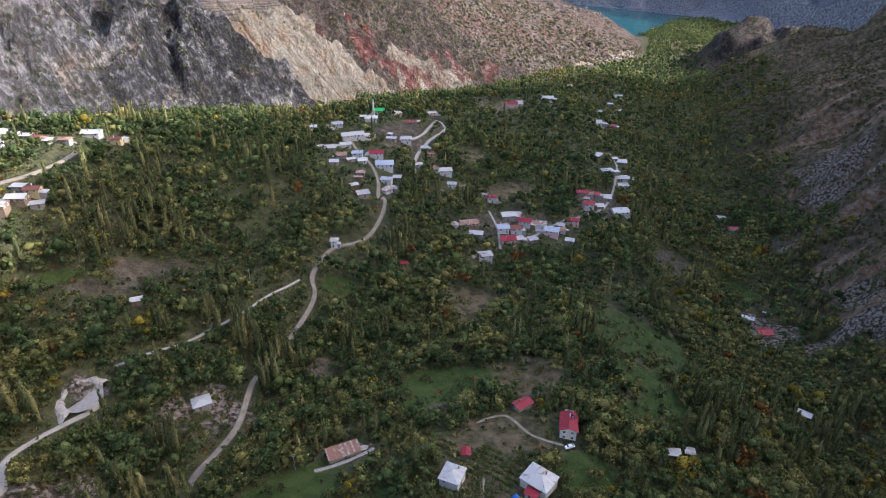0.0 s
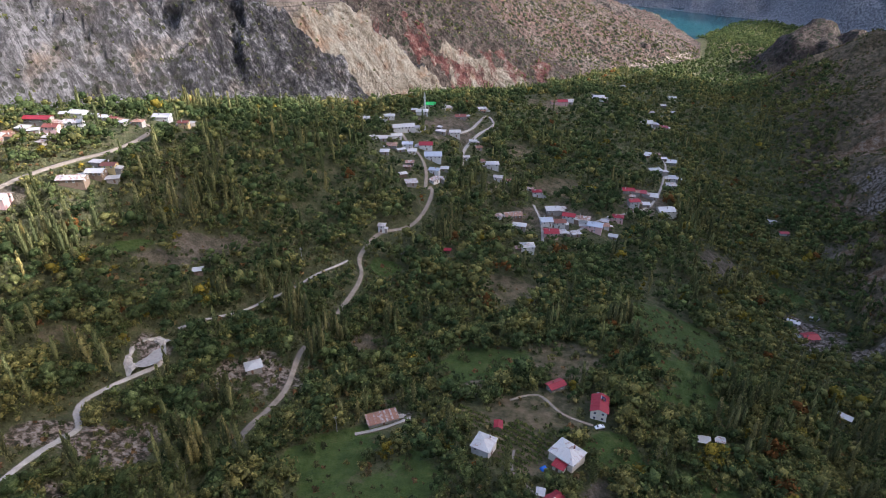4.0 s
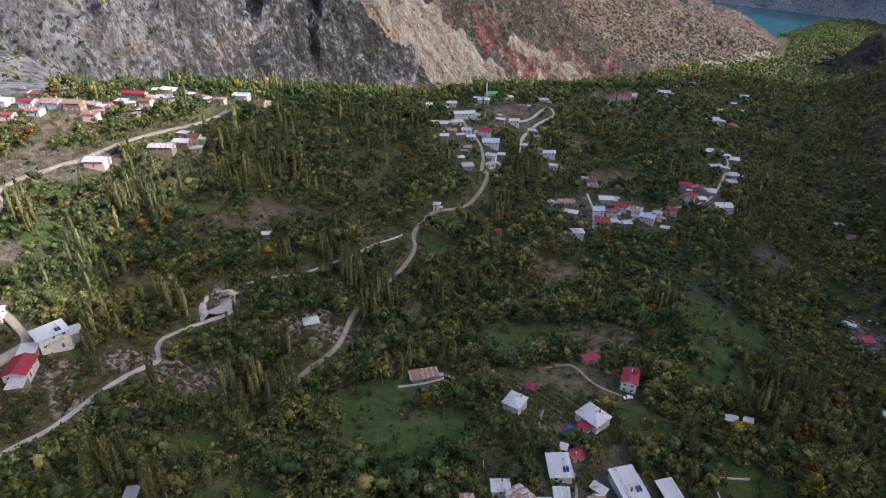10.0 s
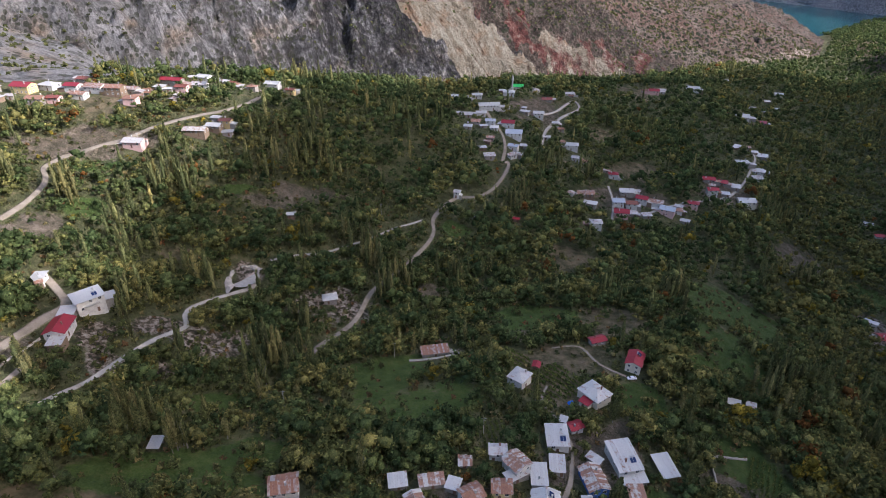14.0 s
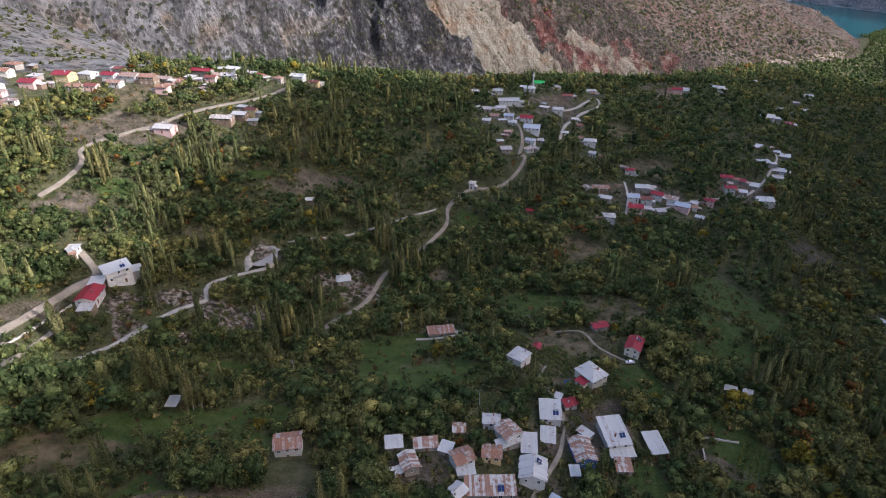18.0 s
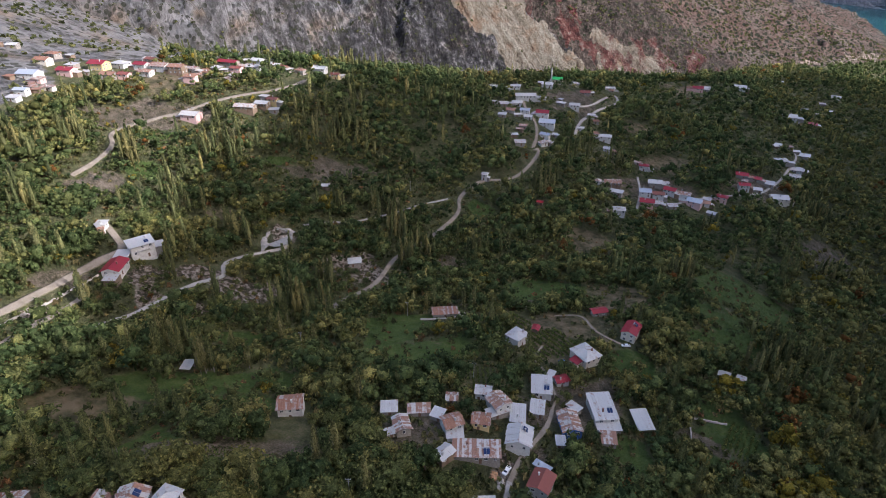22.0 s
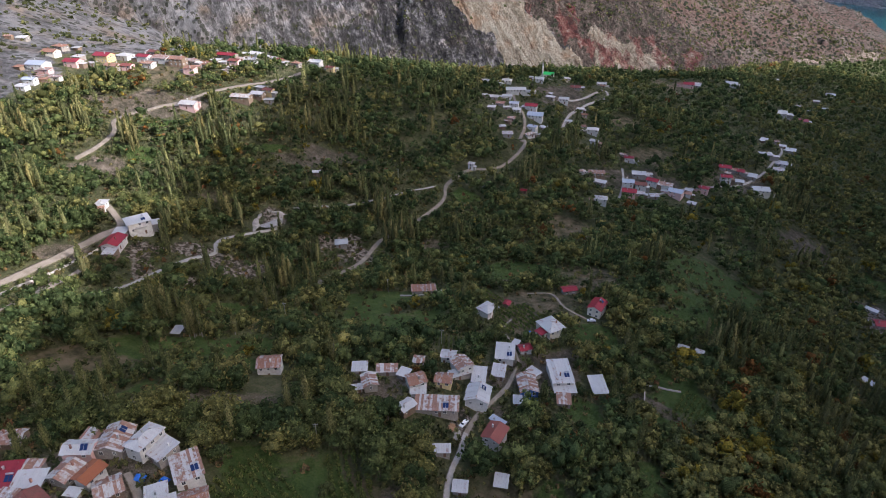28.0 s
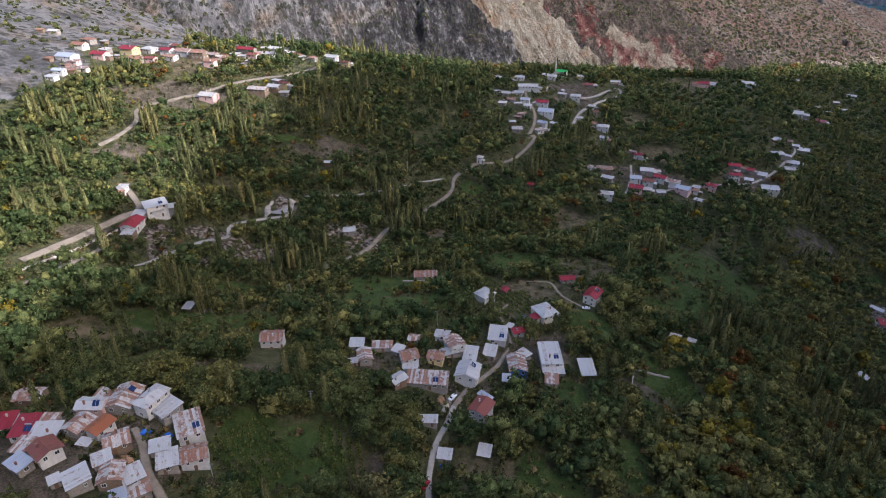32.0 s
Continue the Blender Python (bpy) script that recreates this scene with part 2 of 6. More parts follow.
def land_surface():
    k = Nodes("hillside")
    fine, mid, big = k.noise(1.6, 5.0), k.noise(0.16, 5.0), k.noise(0.03, 4.0)
    floor = k.ramp(k.math("ADD", k.math("MULTIPLY", mid, 0.6), k.math("MULTIPLY", fine, 0.4)), (0.36, (0.08, 0.092, 0.04)), (0.5, (0.145, 0.15, 0.063)), (0.62, (0.23, 0.205, 0.105)))
    grass = k.ramp(k.math("ADD", k.math("MULTIPLY", mid, 0.5), k.math("MULTIPLY", fine, 0.5)), (0.36, (0.0638, 0.111, 0.0221)), (0.52, (0.106, 0.166, 0.0357)), (0.68, (0.187, 0.2, 0.0638)))
    dry = k.ramp(mid, (0.36, (0.10, 0.095, 0.045)), (0.5, (0.21, 0.175, 0.095)), (0.64, (0.31, 0.24, 0.15)))
    bare = k.ramp(k.math("ADD", k.math("MULTIPLY", mid, 0.5), k.math("MULTIPLY", fine, 0.5)), (0.38, (0.09, 0.085, 0.045)), (0.47, (0.17, 0.14, 0.09)), (0.54, (0.25, 0.2, 0.145)), (0.64, (0.37, 0.3, 0.23)))
    pale = k.ramp(k.noise(0.4, 6.0, None, 0.68), (0.42, (0.075, 0.07, 0.038)), (0.48, (0.2, 0.15, 0.105)), (0.54, (0.42, 0.335, 0.275)), (0.66, (0.62, 0.54, 0.47)))
    ochre = k.ramp(k.math("ADD", k.math("MULTIPLY", mid, 0.5), k.math("MULTIPLY", fine, 0.5)), (0.4, (0.16, 0.1, 0.055)), (0.5, (0.36, 0.22, 0.13)), (0.58, (0.5, 0.38, 0.27)), (0.66, (0.62, 0.54, 0.44)))
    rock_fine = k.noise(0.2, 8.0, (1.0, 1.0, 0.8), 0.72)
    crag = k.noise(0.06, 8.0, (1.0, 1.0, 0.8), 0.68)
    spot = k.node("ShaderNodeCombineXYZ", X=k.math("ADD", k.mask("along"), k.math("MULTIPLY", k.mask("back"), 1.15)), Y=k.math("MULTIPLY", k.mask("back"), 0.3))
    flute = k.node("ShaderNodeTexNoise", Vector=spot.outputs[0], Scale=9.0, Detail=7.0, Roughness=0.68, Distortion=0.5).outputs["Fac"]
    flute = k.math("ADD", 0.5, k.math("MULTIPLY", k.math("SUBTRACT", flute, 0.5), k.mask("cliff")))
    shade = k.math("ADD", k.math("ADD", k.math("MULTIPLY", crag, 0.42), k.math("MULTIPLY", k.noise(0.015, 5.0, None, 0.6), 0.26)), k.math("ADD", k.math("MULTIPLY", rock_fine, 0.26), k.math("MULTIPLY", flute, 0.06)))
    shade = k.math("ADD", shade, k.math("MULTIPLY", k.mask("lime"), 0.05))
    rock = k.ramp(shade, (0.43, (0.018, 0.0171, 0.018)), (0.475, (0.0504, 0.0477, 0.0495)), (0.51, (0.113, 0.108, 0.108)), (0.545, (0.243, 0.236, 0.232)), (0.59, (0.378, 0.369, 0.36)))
    # cracks without depth: their darkness is painted into the rock colour
    painted_crack = k.node("ShaderNodeTexNoise", Vector=spot.outputs[0], Scale=3.2, Detail=5.0, Roughness=0.6, Distortion=1.4).outputs["Fac"]
    painted_crack = k.math("MULTIPLY", k.span(k.math("ABSOLUTE", k.math("SUBTRACT", painted_crack, 0.5)), 0.0, 0.035, 0.75, 0.0), k.mask("cliff"))
    rock = k.mix(painted_crack, rock, (0.03, 0.028, 0.027))
    rock = k.mix(k.math("MULTIPLY", k.mask("lime"), 0.4), rock, (0.25, 0.235, 0.215))
    warm = k.ramp(k.noise(0.02, 5.0), (0.5, (0.96, 0.97, 1.0)), (0.6, (1.0, 0.93, 0.86)), (0.7, (1.05, 0.84, 0.66)))
    rock = k.mix(1.0, rock, warm, "MULTIPLY")
    brown = k.ramp(k.math("ADD", k.math("MULTIPLY", crag, 0.5), k.math("MULTIPLY", rock_fine, 0.5)), (0.40, (0.0288, 0.0216, 0.0168)), (0.49, (0.0736, 0.056, 0.044)), (0.59, (0.16, 0.128, 0.104)))
    heath = k.ramp(k.math("ADD", k.math("MULTIPLY", mid, 0.55), k.math("MULTIPLY", fine, 0.45)), (0.38, (0.081, 0.0743, 0.0405)), (0.48, (0.169, 0.135, 0.0783)), (0.56, (0.284, 0.209, 0.128)), (0.66, (0.486, 0.351, 0.23)))
    scar = k.ramp(k.math("ADD", k.math("MULTIPLY", flute, 0.6), k.math("MULTIPLY", k.noise(0.12, 7.0, (1.0, 1.0, 0.5), 0.7), 0.4)), (0.38, (0.0887, 0.0607, 0.0407)), (0.43, (0.184, 0.148, 0.107)), (0.5, (0.274, 0.232, 0.175)), (0.62, (0.37, 0.334, 0.266)))
    blush = k.ramp(k.noise(0.035, 4.0), (0.52, (0.94, 0.97, 0.98)), (0.68, (0.9, 0.72, 0.62)))
    scar = k.mix(1.0, scar, blush, "MULTIPLY")
    red = k.ramp(k.math("ADD", k.math("MULTIPLY", k.noise(0.09, 6.0), 0.6), k.math("MULTIPLY", flute, 0.4)), (0.40, (0.0542, 0.0231, 0.0202)), (0.48, (0.123, 0.0397, 0.0325)), (0.55, (0.18, 0.0901, 0.0723)), (0.62, (0.275, 0.224, 0.188)))
    cap = k.ramp(k.noise(0.25, 4.0, (0.1, 0.1, 3.0)), (0.4, (0.12, 0.1, 0.082)), (0.6, (0.24, 0.2, 0.165)))
    dots = k.tree.nodes.new("ShaderNodeTexVoronoi")
    k.put(dots.inputs["Vector"], k.place.outputs["Position"])
    dots.inputs["Scale"].default_value = 0.125
    ring = k.math("ADD", dots.outputs["Distance"], k.math("MULTIPLY", k.math("SUBTRACT", dots.outputs["Color"], 0.5), 0.4))
    bush = k.math("MULTIPLY", k.span(ring, 0.4, 0.3), k.span(k.noise(0.025, 5.0), 0.36, 0.52), True)
    # far shore rock, tinted pale blue-grey to stand for distance haze
    hazed_rock = k.ramp(rock_fine, (0.38, (0.14, 0.145, 0.16)), (0.5, (0.30, 0.305, 0.325)), (0.62, (0.52, 0.52, 0.53)))
    scree = k.ramp(k.math("ADD", k.math("MULTIPLY", crag, 0.4), k.math("MULTIPLY", rock_fine, 0.6)), (0.38, (0.0955, 0.0732, 0.0605)), (0.5, (0.16, 0.126, 0.105)), (0.62, (0.247, 0.211, 0.182)))
    scree = k.mix(1.0, scree, k.ramp(k.noise(0.012, 4.0), (0.42, (0.95, 0.78, 0.72)), (0.6, (1.08, 1.08, 1.05))), "MULTIPLY")
    scree = k.mix(k.span(ring, 0.46, 0.36), scree, (0.035, 0.04, 0.022))
    wobble = k.math("MULTIPLY", k.math("SUBTRACT", k.noise(0.35, 5.0), 0.5), 0.9)

    def zone_mask(name, soft=0.16):
        m = k.math("ADD", k.mask(name), wobble)
        return k.span(m, 0.5 - soft, 0.5 + soft)

    rock = k.mix(k.math("MULTIPLY", bush, 0.8), rock, (0.045, 0.05, 0.028))
    brown = k.mix(bush, brown, (0.035, 0.042, 0.022))
    colour = floor
    for name, top in (("dry", dry), ("grass", grass), ("heath", heath), ("rock", rock), ("bare", bare), ("brown", brown), ("hazed_rock", hazed_rock), ("scree", scree), ("cap", cap), ("scar", scar), ("pale", pale), ("ochre", ochre), ("red", red)):
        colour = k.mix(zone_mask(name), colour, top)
    k.relief(k.math("ADD", k.math("ADD", k.math("MULTIPLY", rock_fine, 4.0), k.math("ADD", k.math("MULTIPLY", flute, 1.6), k.math("MULTIPLY", crag, 9.0))), fine), 1.0, 3.5)
    return k.done(colour, 0.95)


M_LAND = land_surface()
k = Nodes("lake_water")
k.relief(k.noise(0.2, 4.0), 0.05, 0.2)
M_WATER = k.done((0.012, 0.075, 0.085), 0.15)

# ---- the lie of the land: cross sections from south to north, heights in metres ----
COLUMNS = [-500, -380, -290, -220, -160, -110, -60, -10, 40, 90, 140, 190, 240, 290, 350, 430, 520, 640]
SECTION_Y, SECTION_Z = [], []


def section(y, *heights):
    SECTION_Y.append(y)
    SECTION_Z.append(heights)


section(-150, 231, 187, 161, 143, 132, 124, 118, 111, 106, 102, 103, 112, 130, 154, 190, 245, 312, 399)
section(-70, 221, 174, 149, 131, 118, 113, 110, 98, 90, 83, 77, 86, 109, 139, 182, 246, 317, 399)
section(-20, 216, 170, 145, 125, 110, 104, 110, 95, 85, 77, 71, 77, 98, 130, 175, 242, 317, 395)
section(30, 211, 166, 139, 117, 101, 96, 101, 90, 79, 74, 67, 68, 88, 121, 165, 230, 305, 386)
section(80, 203, 161, 133, 110, 92, 84, 85, 90, 79, 70, 60, 57, 74, 110, 151, 210, 283, 373)
section(130, 195, 158, 131, 111, 89, 74, 75, 80, 73, 62, 52, 40, 47, 83, 127, 185, 258, 356)
section(180, 187, 155, 132, 109, 83, 67, 62, 68, 67, 58, 44, 20, 15, 52, 98, 156, 231, 338)
section(230, 178, 153, 136, 113, 91, 70, 55, 57, 61, 60, 41, 14, 10, 38, 75, 125, 205, 320)
section(290, 168, 150, 146, 130, 102, 76, 58, 51, 51, 53, 31, 8, 3, 20, 48, 91, 177, 299)
section(360, 156, 146, 144, 134, 110, 85, 69, 56, 42, 35, 21, 1, -16, -8, 26, 74, 157, 277)
section(430, 144, 134, 132, 125, 111, 98, 86, 65, 47, 36, 26, 8, -22, -24, 13, 63, 139, 247)
section(500, 131, 118, 111, 109, 102, 99, 91, 67, 53, 45, 34, 12, -18, -28, -3, 45, 114, 210)
section(580, 116, 103, 95, 92, 88, 93, 95, 79, 65, 54, 43, 24, -4, -24, -17, 25, 88, 174)
section(670, 99, 92, 81, 75, 76, 77, 76, 73, 68, 61, 50, 30, 4, -18, -20, 21, 83, 150)
section(780, 79, 72, 65, 60, 58, 57, 57, 58, 61, 63, 56, 33, 7, -12, -14, 27, 81, 130)
section(900, 55, 49, 44, 40, 36, 33, 31, 30, 32, 38, 41, 26, 3, -11, -16, 12, 71, 110)
section(1050, 28, 23, 20, 16, 13, 11, 9, 7, 6, 7, 10, 13, 9, 1, -10, -7, 39, 92)
section(1250, -6, -7, -8, -8, -9, -9, -9, -8, -7, -6, -4, -2, -1, -2, -10, -23, -21, 35)
section(1500, -44, -42, -39, -37, -36, -34, -32, -30, -28, -25, -23, -21, -19, -18, -17, -20, -23, -2)


def glide(xs, zs, x):
    """Smooth curve through the heights zs (first axis) at xs, read at x."""
    xs = np.asarray(xs, float)
    x = np.clip(x, xs[0], xs[-1])
    i = np.clip(np.searchsorted(xs, x) - 1, 0, len(xs) - 2)
    slope = np.gradient(zs, xs, axis=0)
    h = xs[i + 1] - xs[i]
    t = (x - xs[i]) / h
    if zs.ndim == 2 and zs.shape[1] == x.shape[0]:
        k = np.arange(x.shape[0])
        a, b, da, db = zs[i, k], zs[i + 1, k], slope[i, k], slope[i + 1, k]
    else:
        a, b, da, db = zs[i], zs[i + 1], slope[i], slope[i + 1]
    return (2 * t**3 - 3 * t**2 + 1) * a + (t**3 - 2 * t**2 + t) * h * da + (3 * t**2 - 2 * t**3) * b + (t**3 - t**2) * h * db


def grid_glide(x, y):
    xs, ys = np.asarray(COLUMNS, float), np.asarray(SECTION_Y, float)
    z = np.asarray(SECTION_Z, float)
    out = np.zeros_like(x)
    # weights along y on the rows that were first read along x
    rows = np.stack([glide(xs, row, x) for row in z], 0)
    out = glide(ys, rows, y)
    return out


def hashed(ix, iy, seed):
    n = (ix.astype(np.int64) * 374761393 + iy.astype(np.int64) * 668265263 + seed * 974634777) & 0xFFFFFFFF
    n = ((n ^ (n >> 13)) * 1274126177) & 0xFFFFFFFF
    return ((n ^ (n >> 16)) & 0xFFFF) / 65535.0


def grain(x, y, size, seed=0):
    """Value noise, -1 to 1."""
    u, v = x / size, y / size
    iu, iv = np.floor(u), np.floor(v)
    fu, fv = u - iu, v - iv
    fu, fv = fu * fu * (3 - 2 * fu), fv * fv * (3 - 2 * fv)
    a, b = hashed(iu, iv, seed), hashed(iu + 1, iv, seed)
    c, d = hashed(iu, iv + 1, seed), hashed(iu + 1, iv + 1, seed)
    return 2 * ((a * (1 - fu) + b * fu) * (1 - fv) + (c * (1 - fu) + d * fu) * fv) - 1


def rough(x, y, size, seed=0, octaves=4):
    return sum(grain(x, y, size / 2**k, seed + k) / 2**k for k in range(octaves))


# the foot of the mountain wall: x, y, height of the foot, slope above it
FOOT = [(-1500, 100, 240, 0.6), (-900, 260, 190, 0.6), (-640, 440, 140, 0.75), (-480, 610, 98, 1.0), (-330, 790, 66, 1.15), (-215, 905, 42, 1.1),
        (-60, 1000, 18, 1.0), (60, 1085, 8, 0.8), (180, 1190, 0, 0.55), (330, 1335, -8, 0.42), (480, 1530, -22, 0.36), (560, 1800, -34, 0.34), (600, 2350, -46, 0.34), (300, 3000, -46, 0.4)]


def wall_place(x, y):
    """How far behind the foot a place lies, how far along it, and the foot's height and slope there."""
    best = np.full(x.shape, 1e9)
    side, along, foot, steep = np.zeros_like(x), np.zeros_like(x), np.zeros_like(x), np.zeros_like(x)
    run = 0.0
    for (ax, ay, az, sa), (bx, by, bz, sb) in zip(FOOT, FOOT[1:]):
        dx, dy = bx - ax, by - ay
        length = math.hypot(dx, dy)
        t = np.clip(((x - ax) * dx + (y - ay) * dy) / length**2, 0, 1)
        px, py = x - ax - t * dx, y - ay - t * dy
        d = np.hypot(px, py)
        near = d < best
        best = np.where(near, d, best)
        side = np.where(near, np.sign(dx * (y - ay) - dy * (x - ax)), side)
        along = np.where(near, run + t * length, along)
        foot = np.where(near, az + t * (bz - az), foot)
        steep = np.where(near, sa + t * (sb - sa), steep)
        run += length
    return best * side, along, foot, steep


def ground(x, y):
    """Height of the land at arrays x, y."""
    x, y = np.atleast_1d(np.asarray(x, float)), np.atleast_1d(np.asarray(y, float))
    z = grid_glide(x, y)
    # beyond the sections: the ridges behind, a ridge added for shade, the lake basin in front
    z = z + np.clip(-150 - y, 0, 500) * 0.25 + np.clip(-500 - x, 0, 800) * 0.3 + np.clip(x - 640, 0, 350) * 0.75 * np.clip((500 - y) / 400, 0.0, 1)
    # unseen ridge in the east, heights set so its shadow covers the valley
    ridge = np.interp(y, [-1400, -900, -105, -60, 20, 60, 120, 240, 310, 430, 560, 700, 820, 975, 1100, 1250, 1400], [580, 705, 764, 782, 792, 810, 826, 850, 836, 790, 720, 645, 585, 505, 420, 110, -200])
    z = np.maximum(z, ridge - np.abs(x - 1000) * 1.15 + 4 * rough(x, y, 120, 61))
    far = np.clip((y - 1500 + 0.9 * np.clip(x - 700, 0, 400)) / 450, 0, 1)
    tongue = np.exp(-((((x - 500) * 0.83 - (y - 1600) * 0.555) / 170) ** 2)) * np.clip((2450 - y) / 200, 0, 1)
    z = z * (1 - far) + far * (-62 + 26 * tongue)
    beyond = np.clip((x - np.interp(y, [0, 300, 600, 900, 1250, 1500], [190, 235, 318, 380, 470, 520]) - 25) / 60, 0, 1) * np.clip((1700 - y) / 300, 0, 1)
    z = z + beyond * (np.abs(grain(y + 0.25 * x, x * 0.3, 62, 51)) * 40 + np.abs(grain(y - 0.2 * x, x * 0.3, 25, 52)) * 20 + rough(x, y, 16, 53, 2) * 3 - 20)
    # the rocky knob over the ravine's mouth
    kx, ky = (x - 690) / 135, (y - 1390) / 150
    z = np.maximum(z, -90 + 160 * np.exp(-((kx**2 + ky**2) ** 1.5)) + 24 * rough(x, y, 60, 40, 5))
    # far shore
    shore = 0.64 * (y - 2570) + 0.77 * (x - 745) + 60 * grain(x, y, 300, 9)
    z = np.where(shore > 0, np.maximum(z, -48 + shore * 0.62 + np.clip(shore / 60, 0, 1) * ((1 - np.abs(grain(x, y, 240, 5))) ** 2 * 270 - 120 + 90 * (1 - np.abs(grain(x, y, 80, 6))) ** 2)), z)
    d, s, foot, steep = wall_place(x, y)
    # behind the last fields the land falls away to the foot of the wall
    brim = np.interp(s, [1000, 1156, 1201, 1279, 1369, 1424, 1514, 1650, 1739, 1854, 1950], [-240, -240, -208, -194, -197, -252, -214, -138, -78, -50, -12])
    depth = np.interp(s, [900, 1060, 1160, 1560, 1739, 1854, 1950], [0, 12, 52, 54, 30, 16, 0])
    fall = np.clip((d - brim) / 70, 0, 1)
    z = z - depth * fall * fall * (3 - 2 * fall) * (d <= 0)
    up = np.clip(d, 0, None)
    u = 0.75 * x + 0.66 * y
    bend = 34 * rough(u, d, 85, 27, 3)

    def rib(lean, width, seed):
        # sharp-backed spurs with gullies between, running down the wall
        phase = (u + lean * d + bend * (0.5 + width / 90)) / width + 1.1 * grain(u, d, width * 1.7, seed)
        saw = np.abs(2 * (phase - np.floor(phase)) - 1)
        return saw**1.3 * np.clip(0.75 + 0.55 * grain(u, d, width * 1.3, seed + 1), 0.15, 1.3)

    big = np.interp(s, [1000, 1250, 1430, 1510, 1820, 1900], [0.8, 1.0, 1.0, 0.2, 0.14, 0.2])
    small = np.interp(s, [1420, 1520, 1800, 1900], [0.35, 1.0, 0.9, 0.35])
    ribs = (rib(1.5, 96, 21) * 56 + rib(1.15, 41, 33) * 38 - 47 + rib(1.3, 23, 37) * 17 + rough(u + 0.9 * d, d, 62, 29, 5) * 24) * big + (rib(1.1, 14, 25) * 11 + rough(u, d, 12, 23) * 6) * small
    rise = foot - depth * np.clip(1 - up / 70, 0, 1) + steep * up * (1 - 0.25 * np.clip((up - 150) / 500, 0, 1)) + np.clip(up / 26, 0, 1) * ribs
    z = np.where(d > 0, np.maximum(rise, np.minimum(z, foot - depth + 6)), z)
    return z + rough(x, y, 40, 31, 4) * 0.9 * np.clip((1500 - y) / 400, 0, 1)

# ---- meshes from arrays ----
def array_mesh(name, verts, faces, material, masks=None, smooth=False):
    """A mesh from arrays of points and of triangles or quads, with named values on its points."""
    me = bpy.data.meshes.new(name)
    sides = faces.shape[1]
    me.vertices.add(len(verts))
    me.vertices.foreach_set("co", np.ascontiguousarray(verts, np.float32).ravel())
    me.loops.add(faces.size)
    me.loops.foreach_set("vertex_index", np.ascontiguousarray(faces, np.int32).ravel())
    me.polygons.add(len(faces))
    me.polygons.foreach_set("loop_start", np.arange(0, faces.size, sides, dtype=np.int32))
    me.polygons.foreach_set("loop_total", np.full(len(faces), sides, dtype=np.int32))
    if smooth:
        me.polygons.foreach_set("use_smooth", np.ones(len(faces), bool))
    for key, values in (masks or {}).items():
        me.attributes.new(key, "FLOAT", "POINT").data.foreach_set("value", np.ascontiguousarray(values, np.float32))
    me.update(calc_edges=True)
    me.materials.append(material)
    return me


def part(name, bm, material, parent, label=""):
    me = bpy.data.meshes.new(name)
    bm.to_mesh(me)
    bm.free()
    me.materials.append(material)
    ob = new(name, me)
    ob.parent = parent
    if label:
        tagged(ob, label)
    return ob


def height(x, y):
    return float(ground(np.array([x]), np.array([y]))[0])


def box(bm, x, y, z, w, l, h, turn=0.0):
    """A box by the middle of its base."""
    bmesh.ops.create_cube(bm, size=1, matrix=Matrix.Translation((x, y, z + h / 2)) @ Matrix.Rotation(turn, 4, "Z") @ Matrix.Diagonal((w, l, h, 1)))


def rod(bm, a, b, r, sides=6, r2=None):
    a, b = Vector(a), Vector(b)
    m = Matrix.Translation((a + b) / 2) @ (b - a).to_track_quat("Z", "Y").to_matrix().to_4x4()
    bmesh.ops.create_cone(bm, cap_ends=True, segments=sides, radius1=r, radius2=r if r2 is None else r2, depth=(b - a).length, matrix=m)


# ---- fields, clearings and banks ----
ZONES = []


def zone(kind, x, y, rx, ry, turn):
    ZONES.append((kind, x, y, rx, ry, radians(turn)))


zone("grass", -27, 138, 17.6, 12.6, 17)
zone("grass", -52, 178, 17.5, 7.3, 19)
zone("grass", -119, 66, 16.4, 7.8, 29)
zone("grass", -87, 87, 17.4, 7.3, 23)
zone("grass", -81, 71, 10.2, 5.1, 22)
zone("dry", -132, 44, 10.2, 7.8, 32)
zone("grass", -91, 32, 9.8, 7.5, 11)
zone("grass", -113, 115, 10.6, 7.1, 34)
zone("dry", 22, 192, 16.0, 15.6, 23)
zone("dry", 48, 245, 10.9, 12.4, 12)
zone("bare", -155, 280, 25.8, 9.6, 48)
zone("bare", -168, 259, 11.0, 5.9, 45)
zone("grass", -260, 231, 12.8, 6.1, 44)
zone("dry", -184, 195, 9.0, 3.5, 42)
zone("grass", -185, 259, 8.9, 3.7, 43)
zone("grass", -62, 321, 12.1, 8.6, 36)
zone("grass", -18, 321, 12.5, 5.4, 28)
zone("dry", 18, 326, 15.9, 15.9, 36)
zone("bare", 193, 448, 35.2, 20.5, 51)
zone("grass", 116, 300, 36.1, 29.9, 33)
zone("grass", 105, 235, 19.1, 25.7, 0)
zone("grass", -88, 87, 15.0, 9.7, 32)
zone("grass", -80, 69, 9.7, 8.5, 48)
zone("grass", -117, 68, 13.3, 9.0, 44)
zone("dry", -126, 42, 12.0, 8.6, 58)
zone("bare", -61, 40, 25.2, 8.5, 33)
zone("grass", -88, 32, 4.7, 11.2, 32)
zone("grass", -56, 153, 20.0, 17.0, 29)
zone("grass", -33, 139, 25.5, 15.2, 31)
zone("dry", 26, 194, 15.4, 17.8, 19)
zone("dry", 43, 238, 14.8, 24.7, 10)
zone("grass", 2, 237, 21.9, 15.8, 22)
zone("grass", 61, 178, 6, 6, 33)
zone("grass", 94, 167, 10.6, 10.0, 32)
